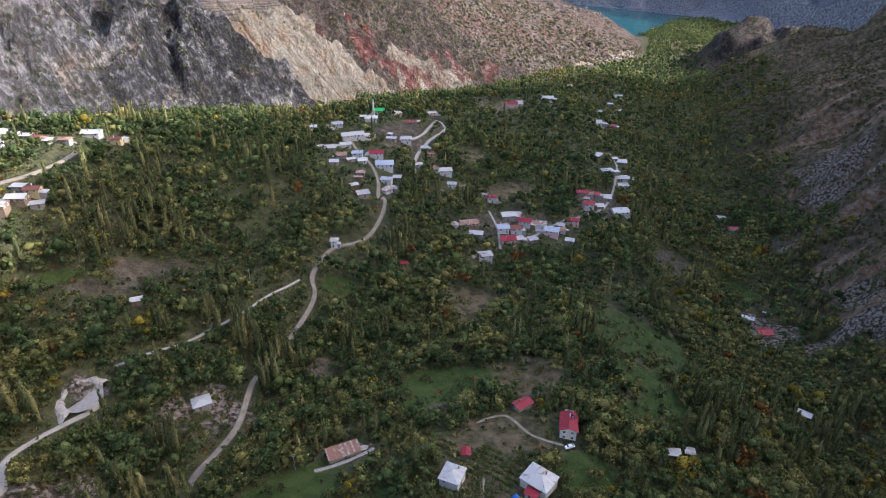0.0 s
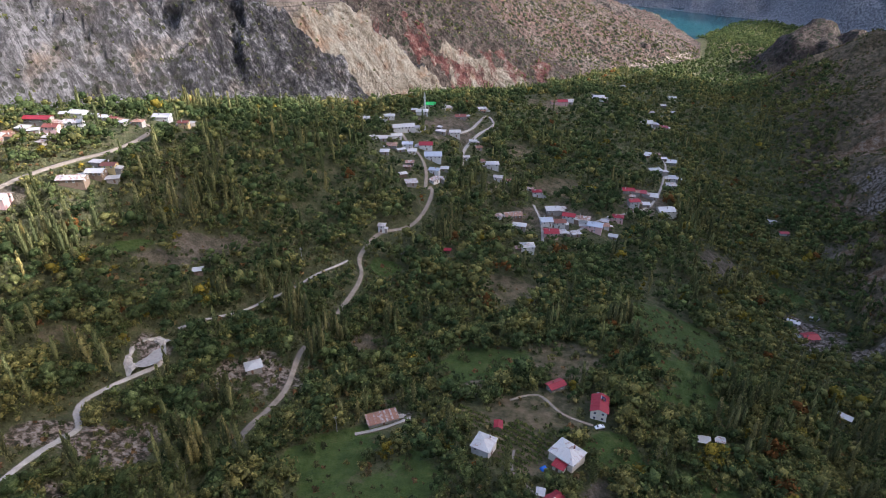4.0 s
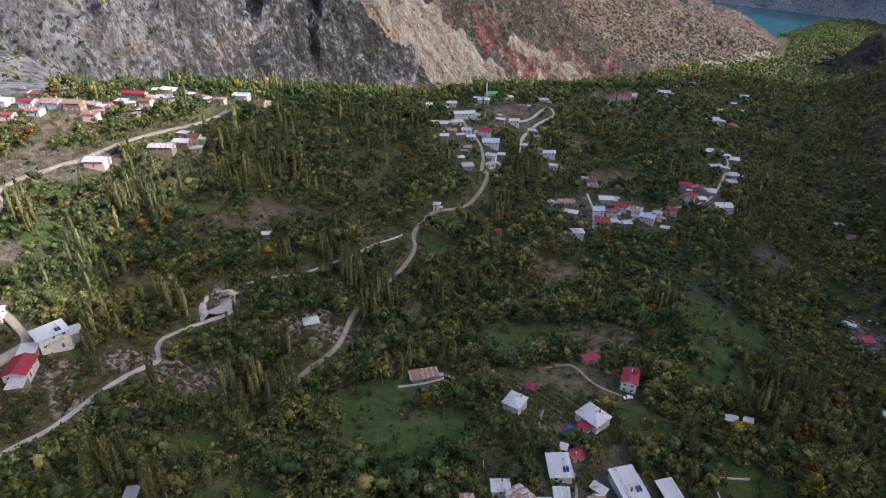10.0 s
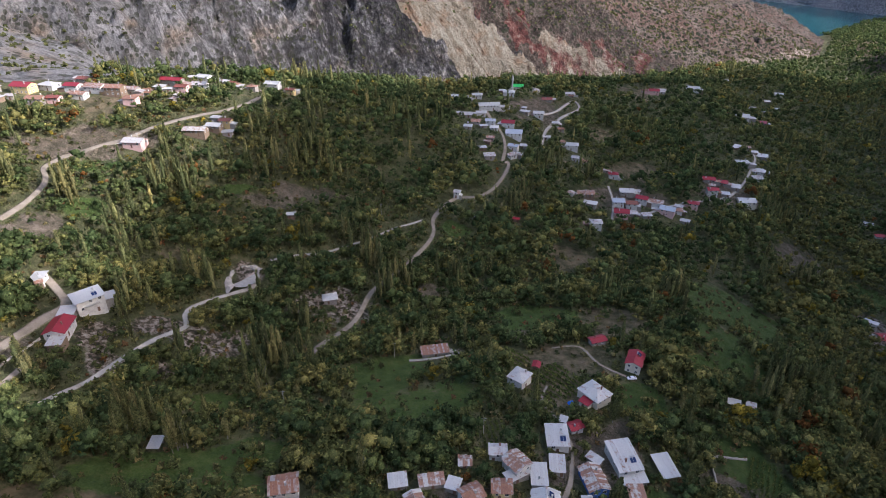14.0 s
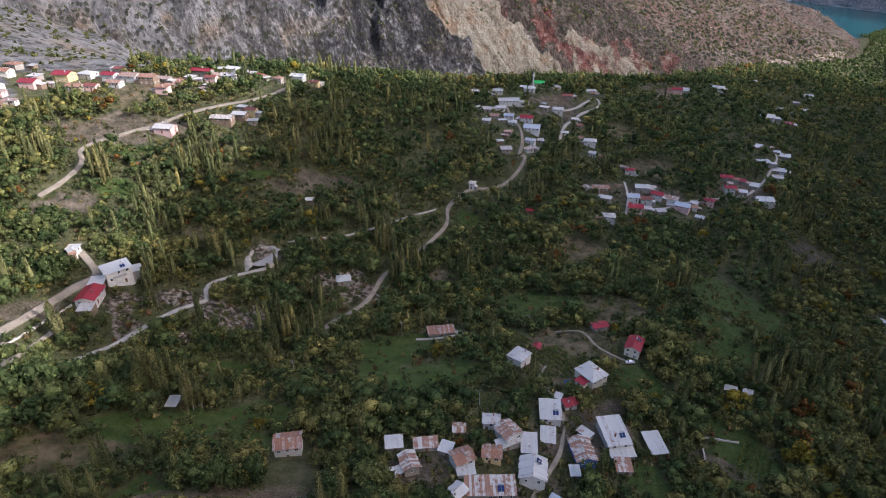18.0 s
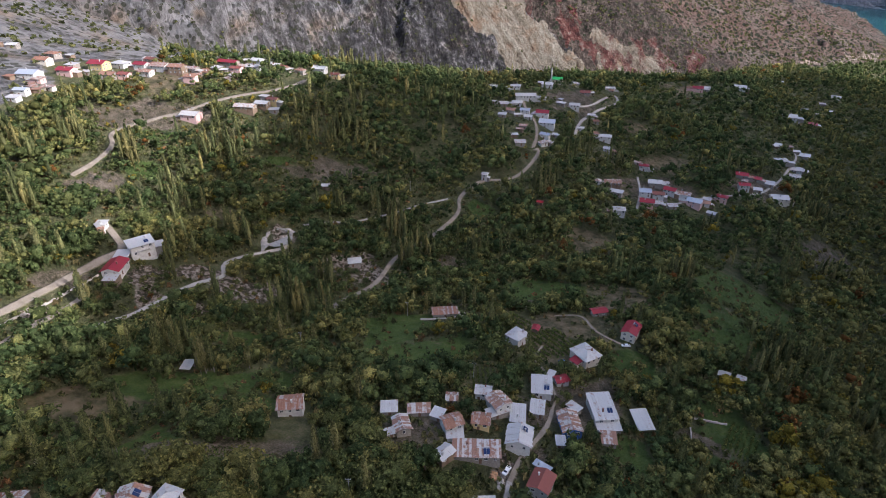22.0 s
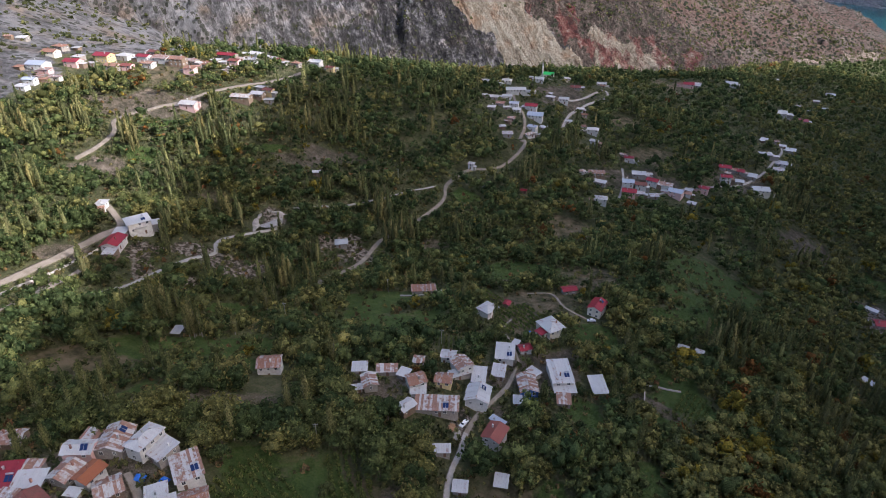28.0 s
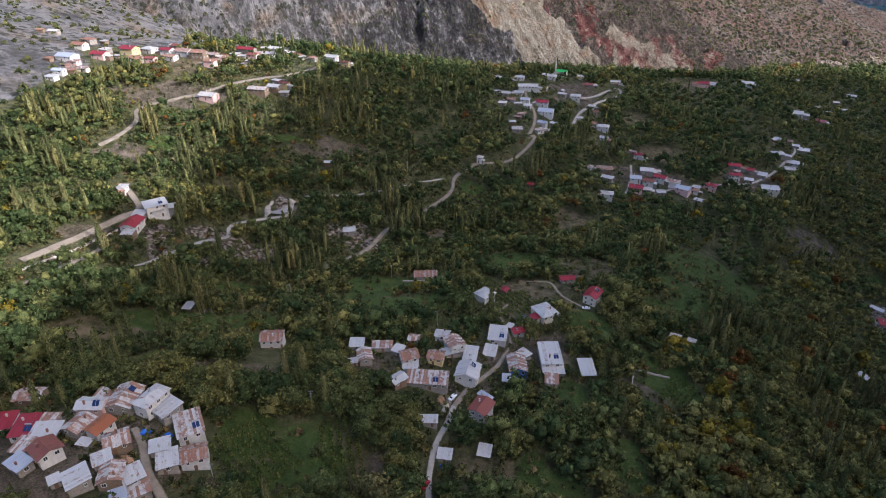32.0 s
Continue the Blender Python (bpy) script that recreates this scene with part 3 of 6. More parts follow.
zone("grass", 95, 138, 9.4, 13.1, 30)
zone("pale", -151, 196, 6.8, 9.3, 39)
zone("pale", -171, 119, 5.7, 15.8, 44)
zone("pale", -164, 141, 7.6, 4.9, 47)
zone("pale", -138, 152, 15.0, 9.3, 48)
zone("pale", -98, 207, 18.1, 10.9, 37)
zone("pale", -143, 118, 4.7, 4.9, 41)
zone("bare", -62, 251, 10.9, 8.7, 31)
zone("bare", -245, 167, 9.1, 13.4, 49)
zone("pale", -112, 208, 9.8, 6.4, 36)
zone("bare", -198, 100, 14.6, 5.0, 41)
zone("pale", -189, 74, 6.4, 3.6, 44)
zone("bare", -64, 41, 11.8, 4.0, 25)
zone("bare", -250, 157, 10.0, 6.7, 49)
zone("dry", -290, 275, 9.0, 14.3, 35)
zone("dry", -42, 204, 12.6, 5.0, 14)
zone("pale", -40, 189, 12.1, 6.4, 11)
zone("bare", 31, 91, 3.0, 7.5, 32)
zone("bare", -2, 213, 6.2, 7.1, 19)
zone("pale", 20, 77, 3.3, 7.4, 38)
zone("bare", 15, 33, 4.8, 6.6, 34)
zone("dry", 48, 56, 12.6, 10.0, 32)
zone("grass", 60, 60, 6.3, 8.6, 30)
zone("grass", 93, 83, 12.0, 12.4, 35)
zone("grass", 72, 61, 6.3, 5.0, 30)
zone("bare", 92, 140, 4.5, 13.7, 80)
zone("grass", 106, 153, 9.6, 14.3, 38)
zone("bare", -69, -17, 26.4, 25.7, 25)
zone("grass", -33, 20, 9.0, 16.1, 40)
zone("grass", -8, 26, 11.2, 14.5, 35)
zone("bare", -69, 32, 18.7, 5.6, 29)
zone("grass", -95, 33, 6.2, 9.0, 16)
zone("bare", -6, 82, 21.3, 8.5, 33)
zone("bare", 37, 129, 23.6, 14.2, 42)
zone("grass", 63, 111, 6.8, 9.8, 39)
zone("grass", -83, 73, 10.9, 6.7, 33)
zone("grass", -13, 9, 10.2, 5.3, 37)
zone("dry", 49, 239, 11.5, 16.1, 2)
zone("dry", 28, 191, 14.6, 12.2, 13)
zone("grass", 58, 175, 9.7, 8.3, 23)
zone("grass", 261, 456, 13.4, 19.7, 16)
zone("grass", -261, 227, 12.4, 5.2, 38)
zone("grass", -241, 195, 9.0, 9.0, 39)
zone("grass", 263, 458, 14.8, 14.7, 22)
zone("pale", 252, 392, 19.3, 27.2, 17)
zone("pale", 316, 381, 20.2, 7.4, -57)
zone("pale", 297, 360, 17.1, 17.8, -64)
zone("pale", 406, 580, 50.6, 24.6, -98)
zone("bare", 334, 521, 16.8, 10.8, -68)
zone("pale", 324, 395, 15.0, 5.3, -68)
zone("bare", 243, 415, 12.9, 11.1, 22)
zone("bare", -279, 238, 31.2, 16.8, 42)
zone("dry", -296, 284, 22.0, 9.0, 35)
zone("bare", -37, 552, 37.8, 18.9, 57)
zone("dry", 58, 723, 22.7, 30.5, 32)
zone("bare", 54, 447, 40.2, 15.1, 38)
zone("bare", 145, 512, 30.3, 16.3, 45)
zone("dry", 59, 501, 22.2, 13.0, 28)
zone("dry", 12, 460, 9.8, 15.4, 51)
zone("dry", 27, 550, 16.3, 11.5, 38)
zone("dry", -130, 46, 19.5, 5.2, 32)
zone("grass", -115, 74, 18.4, 5.4, 30)
zone("grass", -88, 89, 15.6, 6.8, 24)
zone("bare", -61, 37, 16.8, 3.3, 27)
zone("bare", -81, 35, 13.3, 2.9, 15)
zone("dry", -137, 33, 9.8, 4.4, 33)
zone("grass", -82, 75, 9.5, 4.3, 23)
zone("dry", 47, 241, 14.0, 16.5, 14)
zone("dry", 18, 189, 11.7, 14.0, 24)
zone("grass", -58, 161, 19.6, 10.2, 22)
zone("grass", -27, 141, 19.3, 13.4, 19)
zone("pale", 322, 1340, 56.0, 3.5, 44)
zone("pale", 384, 1428, 60.0, 9.6, 50)
zone("pale", 441, 1506, 43.2, 14.1, 48)
zone("dry", 0, 31, 14, 7, -52)
zone("dry", -23, 15, 13, 11, -16)
zone("dry", 18, 169, 15, 15, 0)
zone("dry", -3, 187, 10, 7, -37)



def zone_value(kind, x, y):
    """1 inside the zones of a kind, falling to 0 at their edge."""
    out = np.zeros_like(x)
    ragged = 0.5 * rough(x, y, 12, 83, 4)
    for what, cx, cy, rx, ry, a in ZONES:
        if what != kind:
            continue
        if kind in ("bare", "pale"):
            rx, ry = (rx * 1.02, ry * 1.02) if kind == "pale" else (rx, ry)
        u, v = (x - cx) * math.cos(a) + (y - cy) * math.sin(a), (y - cy) * math.cos(a) - (x - cx) * math.sin(a)
        r = np.hypot(u / rx, v / ry) + (1.7 * ragged if kind == "pale" else ragged)
        out = np.maximum(out, np.clip(1.5 - r, 0, 1))
    return out


def ravine(y):
    return np.interp(y, [0, 180, 300, 430, 500, 600, 720, 900, 1050, 1250, 1500], [190, 215, 235, 265, 285, 318, 335, 380, 420, 470, 520])


# ---- roads ----
ROADS = []


def road(name, label, width, surface, *points):
    """A ribbon laid on the land along a smooth line through the points."""
    pts = [Vector(p) for p in points]
    line = []
    for n in range(len(pts) - 1):
        p0, p1, p2, p3 = pts[max(n - 1, 0)], pts[n], pts[n + 1], pts[min(n + 2, len(pts) - 1)]
        steps = max(2, int((p2 - p1).length / 3))
        for q in range(steps):
            t = q / steps
            line.append(0.5 * (2 * p1 + (p2 - p0) * t + (2 * p0 - 5 * p1 + 4 * p2 - p3) * t * t + (3 * p1 - p0 - 3 * p2 + p3) * t**3))
    line = np.array([tuple(p) for p in line + [pts[-1]]])
    way = np.gradient(line, axis=0)
    way /= np.linalg.norm(way, axis=1)[:, None] + 1e-9
    across = np.stack([-way[:, 1], way[:, 0]], 1)
    wide = 0.68 * width * (1 + 0.14 * grain(line[:, 0], line[:, 1], 7, 3))
    lanes = (-0.5, -0.28, 0, 0.28, 0.5)
    rows = [line + across * (wide * f)[:, None] for f in lanes]
    mid = ground(line[:, 0], line[:, 1])
    verts = []
    for f, r in zip(lanes, rows):
        z = np.maximum(ground(r[:, 0], r[:, 1]), mid - 0.6) + (0.16 if abs(f) < 0.4 else 0.05) - (0.06 if abs(f) == 0.28 else 0)
        verts.append(np.c_[r, z])
    low = [np.c_[rows[0], verts[0][:, 2] - 0.9], np.c_[rows[-1], verts[-1][:, 2] - 0.9]]
    verts = np.concatenate([low[0]] + verts + [low[1]])
    n = len(line)
    faces = np.array([(k * n + i, k * n + i + 1, (k + 1) * n + i + 1, (k + 1) * n + i) for k in range(6) for i in range(n - 1)])
    rim = np.repeat([1.0, 1.0, 0.25, 0.0, 0.25, 1.0, 1.0], n)
    ob = new(name, array_mesh(name, verts, faces, ROAD[surface], {"rim": rim}))
    ROADS.append((line, width))
    return tagged(ob, label, "road", kind="structure")


road("road", "narrow dirt road winding up the wooded slope", 4.2, "dirt", (-98, 163), (-98, 172), (-94, 188), (-91, 204), (-92, 226), (-91, 236), (-84, 260), (-78, 288), (-76, 308), (-80, 322), (-76, 343), (-70, 355), (-55, 368), (-47, 386), (-43, 408), (-44, 422), (-48, 417), (-50, 440), (-57, 463), (-72, 488), (-86, 522))
road("road", "pale concrete lane round a quarry pit", 3.6, "concrete", (-168, 79), (-168, 85), (-163, 99), (-161, 115), (-160, 124), (-156, 141), (-154, 150), (-159, 156), (-161, 165), (-157, 177), (-152, 186), (-146, 196), (-148, 205), (-153, 209))
road("track", "thin pale track through trees", 2.2, "concrete", (-147, 218), (-138, 230), (-127, 242), (-119, 256), (-109, 273), (-99, 295), (-86, 316))
road("road", "dusty village road below the upper houses", 5.0, "dirt", (-278, 221), (-271, 242), (-262, 255), (-254, 272), (-239, 298), (-228, 320), (-224, 344), (-226, 368), (-236, 373))
road("road", "dirt road bending down from the village road", 5.0, "dirt", (-277, 222), (-277, 209), (-270, 202), (-265, 192), (-261, 176), (-260, 161))
road("road", "wide dusty road beside the white building", 6.5, "dirt", (-198, 59), (-199, 78), (-199, 98), (-198, 115), (-197, 129), (-206, 135), (-216, 139))
road("track", "dusty terrace track below the road", 3.5, "dirt", (-181, 46), (-184, 65), (-185, 79), (-186, 92))
road("road", "concrete loop road through the hillside houses", 4.5, "concrete", (-24, 484), (-24, 516), (-14, 557), (1, 600), (-7, 628), (-19, 570), (-33, 543))
road("road", "concrete lane into the red roofed hamlet", 3.6, "concrete", (43, 405), (43, 433), (38, 462))
road("road", "concrete lane along the hamlet", 3.6, "concrete", (65, 423), (92, 457), (120, 479), (142, 501), (161, 541), (175, 582), (187, 626), (186, 654))
road("road", "concrete lane climbing into the tin roofed hamlet", 3.4, "concrete", (34, 28), (30, 36), (27, 45), (25, 55), (25, 64), (24, 73))
road("track", "rutted brown dirt lane between the tin roofed houses", 3.0, "dirt", (24, 72), (25, 85), (28, 98), (30, 108), (30, 118))
road("track", "narrow earth path above the tin roofed hamlet", 1.8, "dirt", (30, 118), (29, 130), (22, 143), (15, 153), (16, 166))
road("track", "rutted dirt lane between the stacked houses", 4.0, "dirt", (-29, -17), (-42, -11), (-50, -5), (-58, -1))
road("track", "pale dirt track on a far spur", 5.0, "dirt", (391, 1143), (445, 1255), (484, 1332))
road("track", "gravel track beside a rusty barn", 3.5, "concrete", (-52, 177), (-39, 182), (-29, 189))
road("track", "grassy track by the red roofed houses", 2.5, "dirt", (15, 203), (28, 208), (38, 194), (51, 189))



# ---- the land ----
def spaced(*runs):
    return np.concatenate([np.arange(a, b, s) for a, b, s in runs])


GX = spaced((-3200, -1200, 200), (-1200, -700, 30), (-700, -440, 6), (-440, 500, 3.8), (500, 760, 8), (760, 1500, 24), (1500, 4600, 160))
GY = spaced((-1500, -300, 100), (-300, -150, 15), (-150, 560, 3.9), (560, 760, 4.5), (760, 1130, 3.4), (1130, 1700, 9), (1700, 3200, 24), (3200, 5000, 125))
gx, gy = (a.ravel() for a in np.meshgrid(GX, GY))
gz = ground(gx, gy)
# roads are cut into the slope
for line, width in ROADS:
    lo, hi = line.min(0) - width, line.max(0) + width
    some = np.nonzero((gx > lo[0]) & (gx < hi[0]) & (gy > lo[1]) & (gy < hi[1]))[0]
    for a in range(0, len(some), 20000):
        w = some[a : a + 20000]
        d = np.hypot(gx[w][:, None] - line[:, 0], gy[w][:, None] - line[:, 1])
        near = d.argmin(1)
        level = ground(line[:, 0], line[:, 1])[near] - 0.25
        share = np.clip(1.4 - d.min(1) / width, 0, 1)
        gz[w] += share * np.clip(level - gz[w], -2.0, 0.0)
back, along, _, _ = wall_place(gx, gy)
brink = rough(gx, gy, 30, 71, 3)
behind = np.clip((back + 4) / 8, 0, 1)


def patch(spread, *corners):
    """1 inside a shape on the mountain wall, given by places along and up it, with a ragged edge."""
    a, b = along + spread * rough(gx, gy, 26, 101, 4), back + 0.6 * spread * rough(gx, gy, 22, 105, 4)
    inside = np.zeros(len(a), bool)
    for (ax, ay), (bx, by) in zip(corners, corners[1:] + corners[:1]):
        if ay != by:
            inside ^= ((ay > b) != (by > b)) & (a < (bx - ax) * (b - ay) / (by - ay) + ax)
    return inside * behind


masks = {kind: zone_value(kind, gx, gy) for kind in ("grass", "dry", "bare", "pale")}
beside = gx - ravine(gy)
slope_right = np.clip((beside - 20) / 30, 0, 1) * (gy < 1750)
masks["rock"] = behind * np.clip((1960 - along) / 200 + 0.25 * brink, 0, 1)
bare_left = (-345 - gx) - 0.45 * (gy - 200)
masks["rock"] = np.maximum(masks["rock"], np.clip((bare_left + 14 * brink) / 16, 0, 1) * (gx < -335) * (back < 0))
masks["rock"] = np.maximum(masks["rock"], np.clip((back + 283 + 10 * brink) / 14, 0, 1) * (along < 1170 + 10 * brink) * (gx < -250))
masks["lime"] = np.clip((1380 - along) / 240, 0, 1)
masks["brown"] = np.maximum(behind * np.clip((along + 1.6 * back - 1725) / 60 + 0.4 * brink, 0, 1), np.exp(-((((gx - 690) / 150) ** 2 + ((gy - 1390) / 165) ** 2) ** 2)))
masks["heath"] = slope_right
masks["cliff"] = behind
streak = rough(0.25 * gx - 0.1 * gy, gy + 0.3 * gx, 15, 79, 4)
masks["ochre"] = slope_right * np.clip(streak - 0.02 - np.clip((beside - 150) / 200, 0, 0.6), 0, 1) * 1.25 * (gy < 820) * (beside > 35)
# the haze tint covers everything past the lake's far shore
masks["hazed_rock"] = np.clip((0.64 * (gy - 2570) + 0.77 * (gx - 745) + 80) / 60, 0, 1)
masks["scree"] = behind * np.clip((along - 1960 + 0.9 * (back - 40)) / 120, 0, 1)
masks["along"], masks["back"] = (0.75 * gx + 0.66 * gy) / 100, back / 100
masks["scar"] = np.maximum(patch(5, (1500, 82), (1514, 73), (1560, 51), (1602, 19), (1640, -9), (1715, -9), (1742, 12), (1704, 36), (1680, 48), (1664, 62), (1640, 62), (1630, 68), (1631, 90), (1587, 93), (1542, 86)), patch(8, (1745, 60), (1765, 62), (1832, 50), (1894, 25), (1912, -9), (1722, -9), (1752, 20)))
masks["red"] = np.maximum(patch(12, (1632, 92), (1666, 84), (1640, 62), (1628, 70)), patch(20, (1684, 92), (1708, 92), (1732, 76), (1752, 52), (1772, 30), (1782, 8), (1748, 10), (1735, 34), (1705, 62), (1680, 76))) * np.clip(0.78 + 0.6 * rough(gx, gy, 18, 107, 4), 0, 1)
masks["red"] = np.maximum(masks["red"], behind * 0.62 * ((along > 1760) & (along < 1990) & (back < 62)) * np.clip(0.6 + 0.9 * rough(gx + gy, back, 24, 73, 3), 0, 1))
masks["cap"] = patch(3, (1486, 84), (1500, 78), (1545, 88), (1585, 92), (1590, 108), (1490, 104))
nx, ny = len(GX), len(GY)
i = (np.arange(ny - 1)[:, None] * nx + np.arange(nx - 1)).ravel()
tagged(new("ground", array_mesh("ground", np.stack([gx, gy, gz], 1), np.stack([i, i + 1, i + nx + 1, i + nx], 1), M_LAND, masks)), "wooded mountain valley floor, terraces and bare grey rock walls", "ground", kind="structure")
bm = bmesh.new()
bmesh.ops.create_grid(bm, x_segments=2, y_segments=2, size=1, matrix=Matrix.Translation((1400, 2700, -46)) @ Matrix.Diagonal((2600, 1400, 1, 1)))
water = bpy.data.meshes.new("water")
bm.to_mesh(water)
bm.free()
water.materials.append(M_WATER)
tagged(new("water", water), "calm turquoise reservoir lake below far mountains", "lake", kind="structure")

# ---- houses and sheds ----
HOUSES = []
ROOF_WORDS = {"zinc": "grey metal", "rusty": "patched rusty metal", "rust": "brown rusted metal", "red": "red painted metal", "blue": "blue-grey metal", "green": "bright green metal", "tile": "dark red tile", "orange": "orange clay tile"}
WALL_WORDS = {"white": "white plastered", "cream": "cream plastered", "pink": "pink plastered", "yellow": "yellow plastered", "blue": "blue clad", "stone": "rough stone", "wood": "dark timber", "posts": "open-sided"}
SHAPE_WORDS = {"gable": "gable", "hip": "hipped", "mono": "lean-to"}


def slab(bm, corners, thick):
    """A thin sheet with the given upper corners."""
    top = [bm.verts.new(c) for c in corners]
    low = [bm.verts.new((c[0], c[1], c[2] - thick)) for c in corners]
    n = len(corners)
    bm.faces.new(top)
    bm.faces.new(low[::-1])
    for a in range(n):
        b = (a + 1) % n
        bm.faces.new((top[b], top[a], low[a], low[b]))


def roof_sheets(kind, w, l, h, rng, tiles):
    """Upper corners of the sheets side by side from eave to ridge; the ridge runs along x."""
    out = []
    over = 0.5
    ex, ey = w / 2 + over, l / 2 + over
    rise = l * (0.22 if kind == "gable" else 0.2 if kind == "hip" else 0.1)
    n = max(3, round(2 * ex / 0.85))
    half = max(ex - ey, 0.0)

    def top(x):
        return 1.0 if abs(x) <= half else max(0.04, 1 - (abs(x) - half) / (ex - half))

    for a in range(n):
        x0, x1 = -ex + 2 * ex * a / n + 0.012, -ex + 2 * ex * (a + 1) / n - 0.012
        if kind == "mono":
            rows = rng.choice((1, 1, 2)) if l > 5 else 1
            for b in range(rows):
                y0, y1 = -ey + 2 * ey * b / rows, -ey + 2 * ey * (b + 1) / rows + (0.15 if b < rows - 1 else 0)
                j = rng.uniform(0, 0.05) + 0.03 * b
                za, zb = h + rise * (y0 + ey) / (2 * ey) + j, h + rise * (y1 + ey) / (2 * ey) + j
                out.append([(x0, y0, za), (x1, y0, za), (x1, y1, zb), (x0, y1, zb)])
            continue
        for side in (-1, 1):
            j = rng.uniform(0, 0.04)
            if kind == "gable":
                eave = side * (ey + rng.uniform(-0.05, 0.35))
                pts = [(x0, eave, h - 0.08 + j), (x1, eave, h - 0.08 + j), (x1, side * 0.02, h + rise + j), (x0, side * 0.02, h + rise + j)]
            else:
                t0, t1 = top(x0), top(x1)
                pts = [(x0, side * ey, h + j), (x1, side * ey, h + j), (x1, side * (ey * (1 - t1) + 0.01), h + j + rise * t1), (x0, side * (ey * (1 - t0) + 0.01), h + j + rise * t0)]
            out.append(pts if side < 0 else pts[::-1])
    if kind == "hip":
        m = max(3, round(2 * ey / 1.05))
        for side in (-1, 1):
            for b in range(m):
                y0, y1 = -ey + 2 * ey * b / m + 0.012, -ey + 2 * ey * (b + 1) / m - 0.012
                t0, t1 = max(0.04, 1 - abs(y0) / ey), max(0.04, 1 - abs(y1) / ey)
                j = rng.uniform(0, 0.04)
                pts = [(side * ex, y0, h + j), (side * ex, y1, h + j), (side * (ex + (half - ex) * t1), y1, h + j + rise * t1), (side * (ex + (half - ex) * t0), y0, h + j + rise * t0)]
                out.append(pts if side > 0 else pts[::-1])
    return out, rise


def roof_shell(kind, w, l, h, rise):
    """The whole roof as one folded sheet."""
    bm = bmesh.new()
    ex, ey, thick = w / 2 + 0.75, l / 2 + 0.75, 0.1
    half = max(ex - ey, 0.05)
    if kind == "mono":
        slab(bm, [(-ex, -ey, h), (ex, -ey, h), (ex, ey, h + rise), (-ex, ey, h + rise)], thick)
        return bm
    eave = [(-ex, -ey, h), (ex, -ey, h), (ex, ey, h), (-ex, ey, h)]
    crest = [(-ex, 0, h + rise), (ex, 0, h + rise)] if kind == "gable" else [(-half, 0, h + rise), (half, 0, h + rise)]
    top = [bm.verts.new(c) for c in eave + crest]
    low = [bm.verts.new((c[0], c[1], c[2] - thick)) for c in eave + crest]
    faces = [(0, 1, 5, 4), (2, 3, 4, 5)] + ([(1, 2, 5), (3, 0, 4)] if kind == "hip" else [])
    for f in faces:
        bm.faces.new([top[q] for q in f])
        bm.faces.new([low[q] for q in f[::-1]])
    rim = (0, 1, 2, 3) if kind == "hip" else (0, 1, 5, 2, 3, 4)
    for a, b in zip(rim, rim[1:] + rim[:1]):
        bm.faces.new((top[b], top[a], low[a], low[b]))
    return bm


def body_mesh(kind, w, l, h, rise):
    bm = bmesh.new()
    ring = [(-w / 2, -l / 2), (w / 2, -l / 2), (w / 2, l / 2), (-w / 2, l / 2)]
    low = [bm.verts.new((x, y, -2.6)) for x, y in ring]
    lift = [0, 0, rise * 0.82, rise * 0.82] if kind == "mono" else [0] * 4
    top = [bm.verts.new((x, y, h - 0.04 + d)) for (x, y), d in zip(ring, lift)]
    for a in range(4):
        b = (a + 1) % 4
        if kind == "gable" and a in (1, 3):
            peak = bm.verts.new((ring[a][0], 0, h + rise - 0.12))
            bm.faces.new((low[a], low[b], top[b], peak, top[a]))
        else:
            bm.faces.new((low[a], low[b], top[b], top[a]))
    bm.faces.new(low[::-1])
    return bm


def window_on(thing, x, y, z, side, w=0.95, h=1.15):
    """A window set in the wall whose outside is at x, y; side: 0 south, 1 east, 2 north, 3 west."""
    turn = (0, math.pi / 2, math.pi, -math.pi / 2)[side]
    bm = bmesh.new()
    for bx, bz, bw, bh in ((0, 0, w + 0.2, 0.1), (0, h + 0.1, w + 0.2, 0.1), (-w / 2 - 0.05, 0.1, 0.1, h), (w / 2 + 0.05, 0.1, 0.1, h), (0, 0.1, 0.06, h)):
        box(bm, bx, -0.05, bz, bw, 0.12, bh)
    frame_ob = part("window", bm, M_FRAME, thing)
    frame_ob.matrix_local = Matrix.Translation((x, y, z)) @ Matrix.Rotation(turn, 4, "Z")
    bm = bmesh.new()
    box(bm, 0, -0.012, 0.1, w, 0.02, h)
    part("pane", bm, M_GLASS, frame_ob)
    return frame_ob


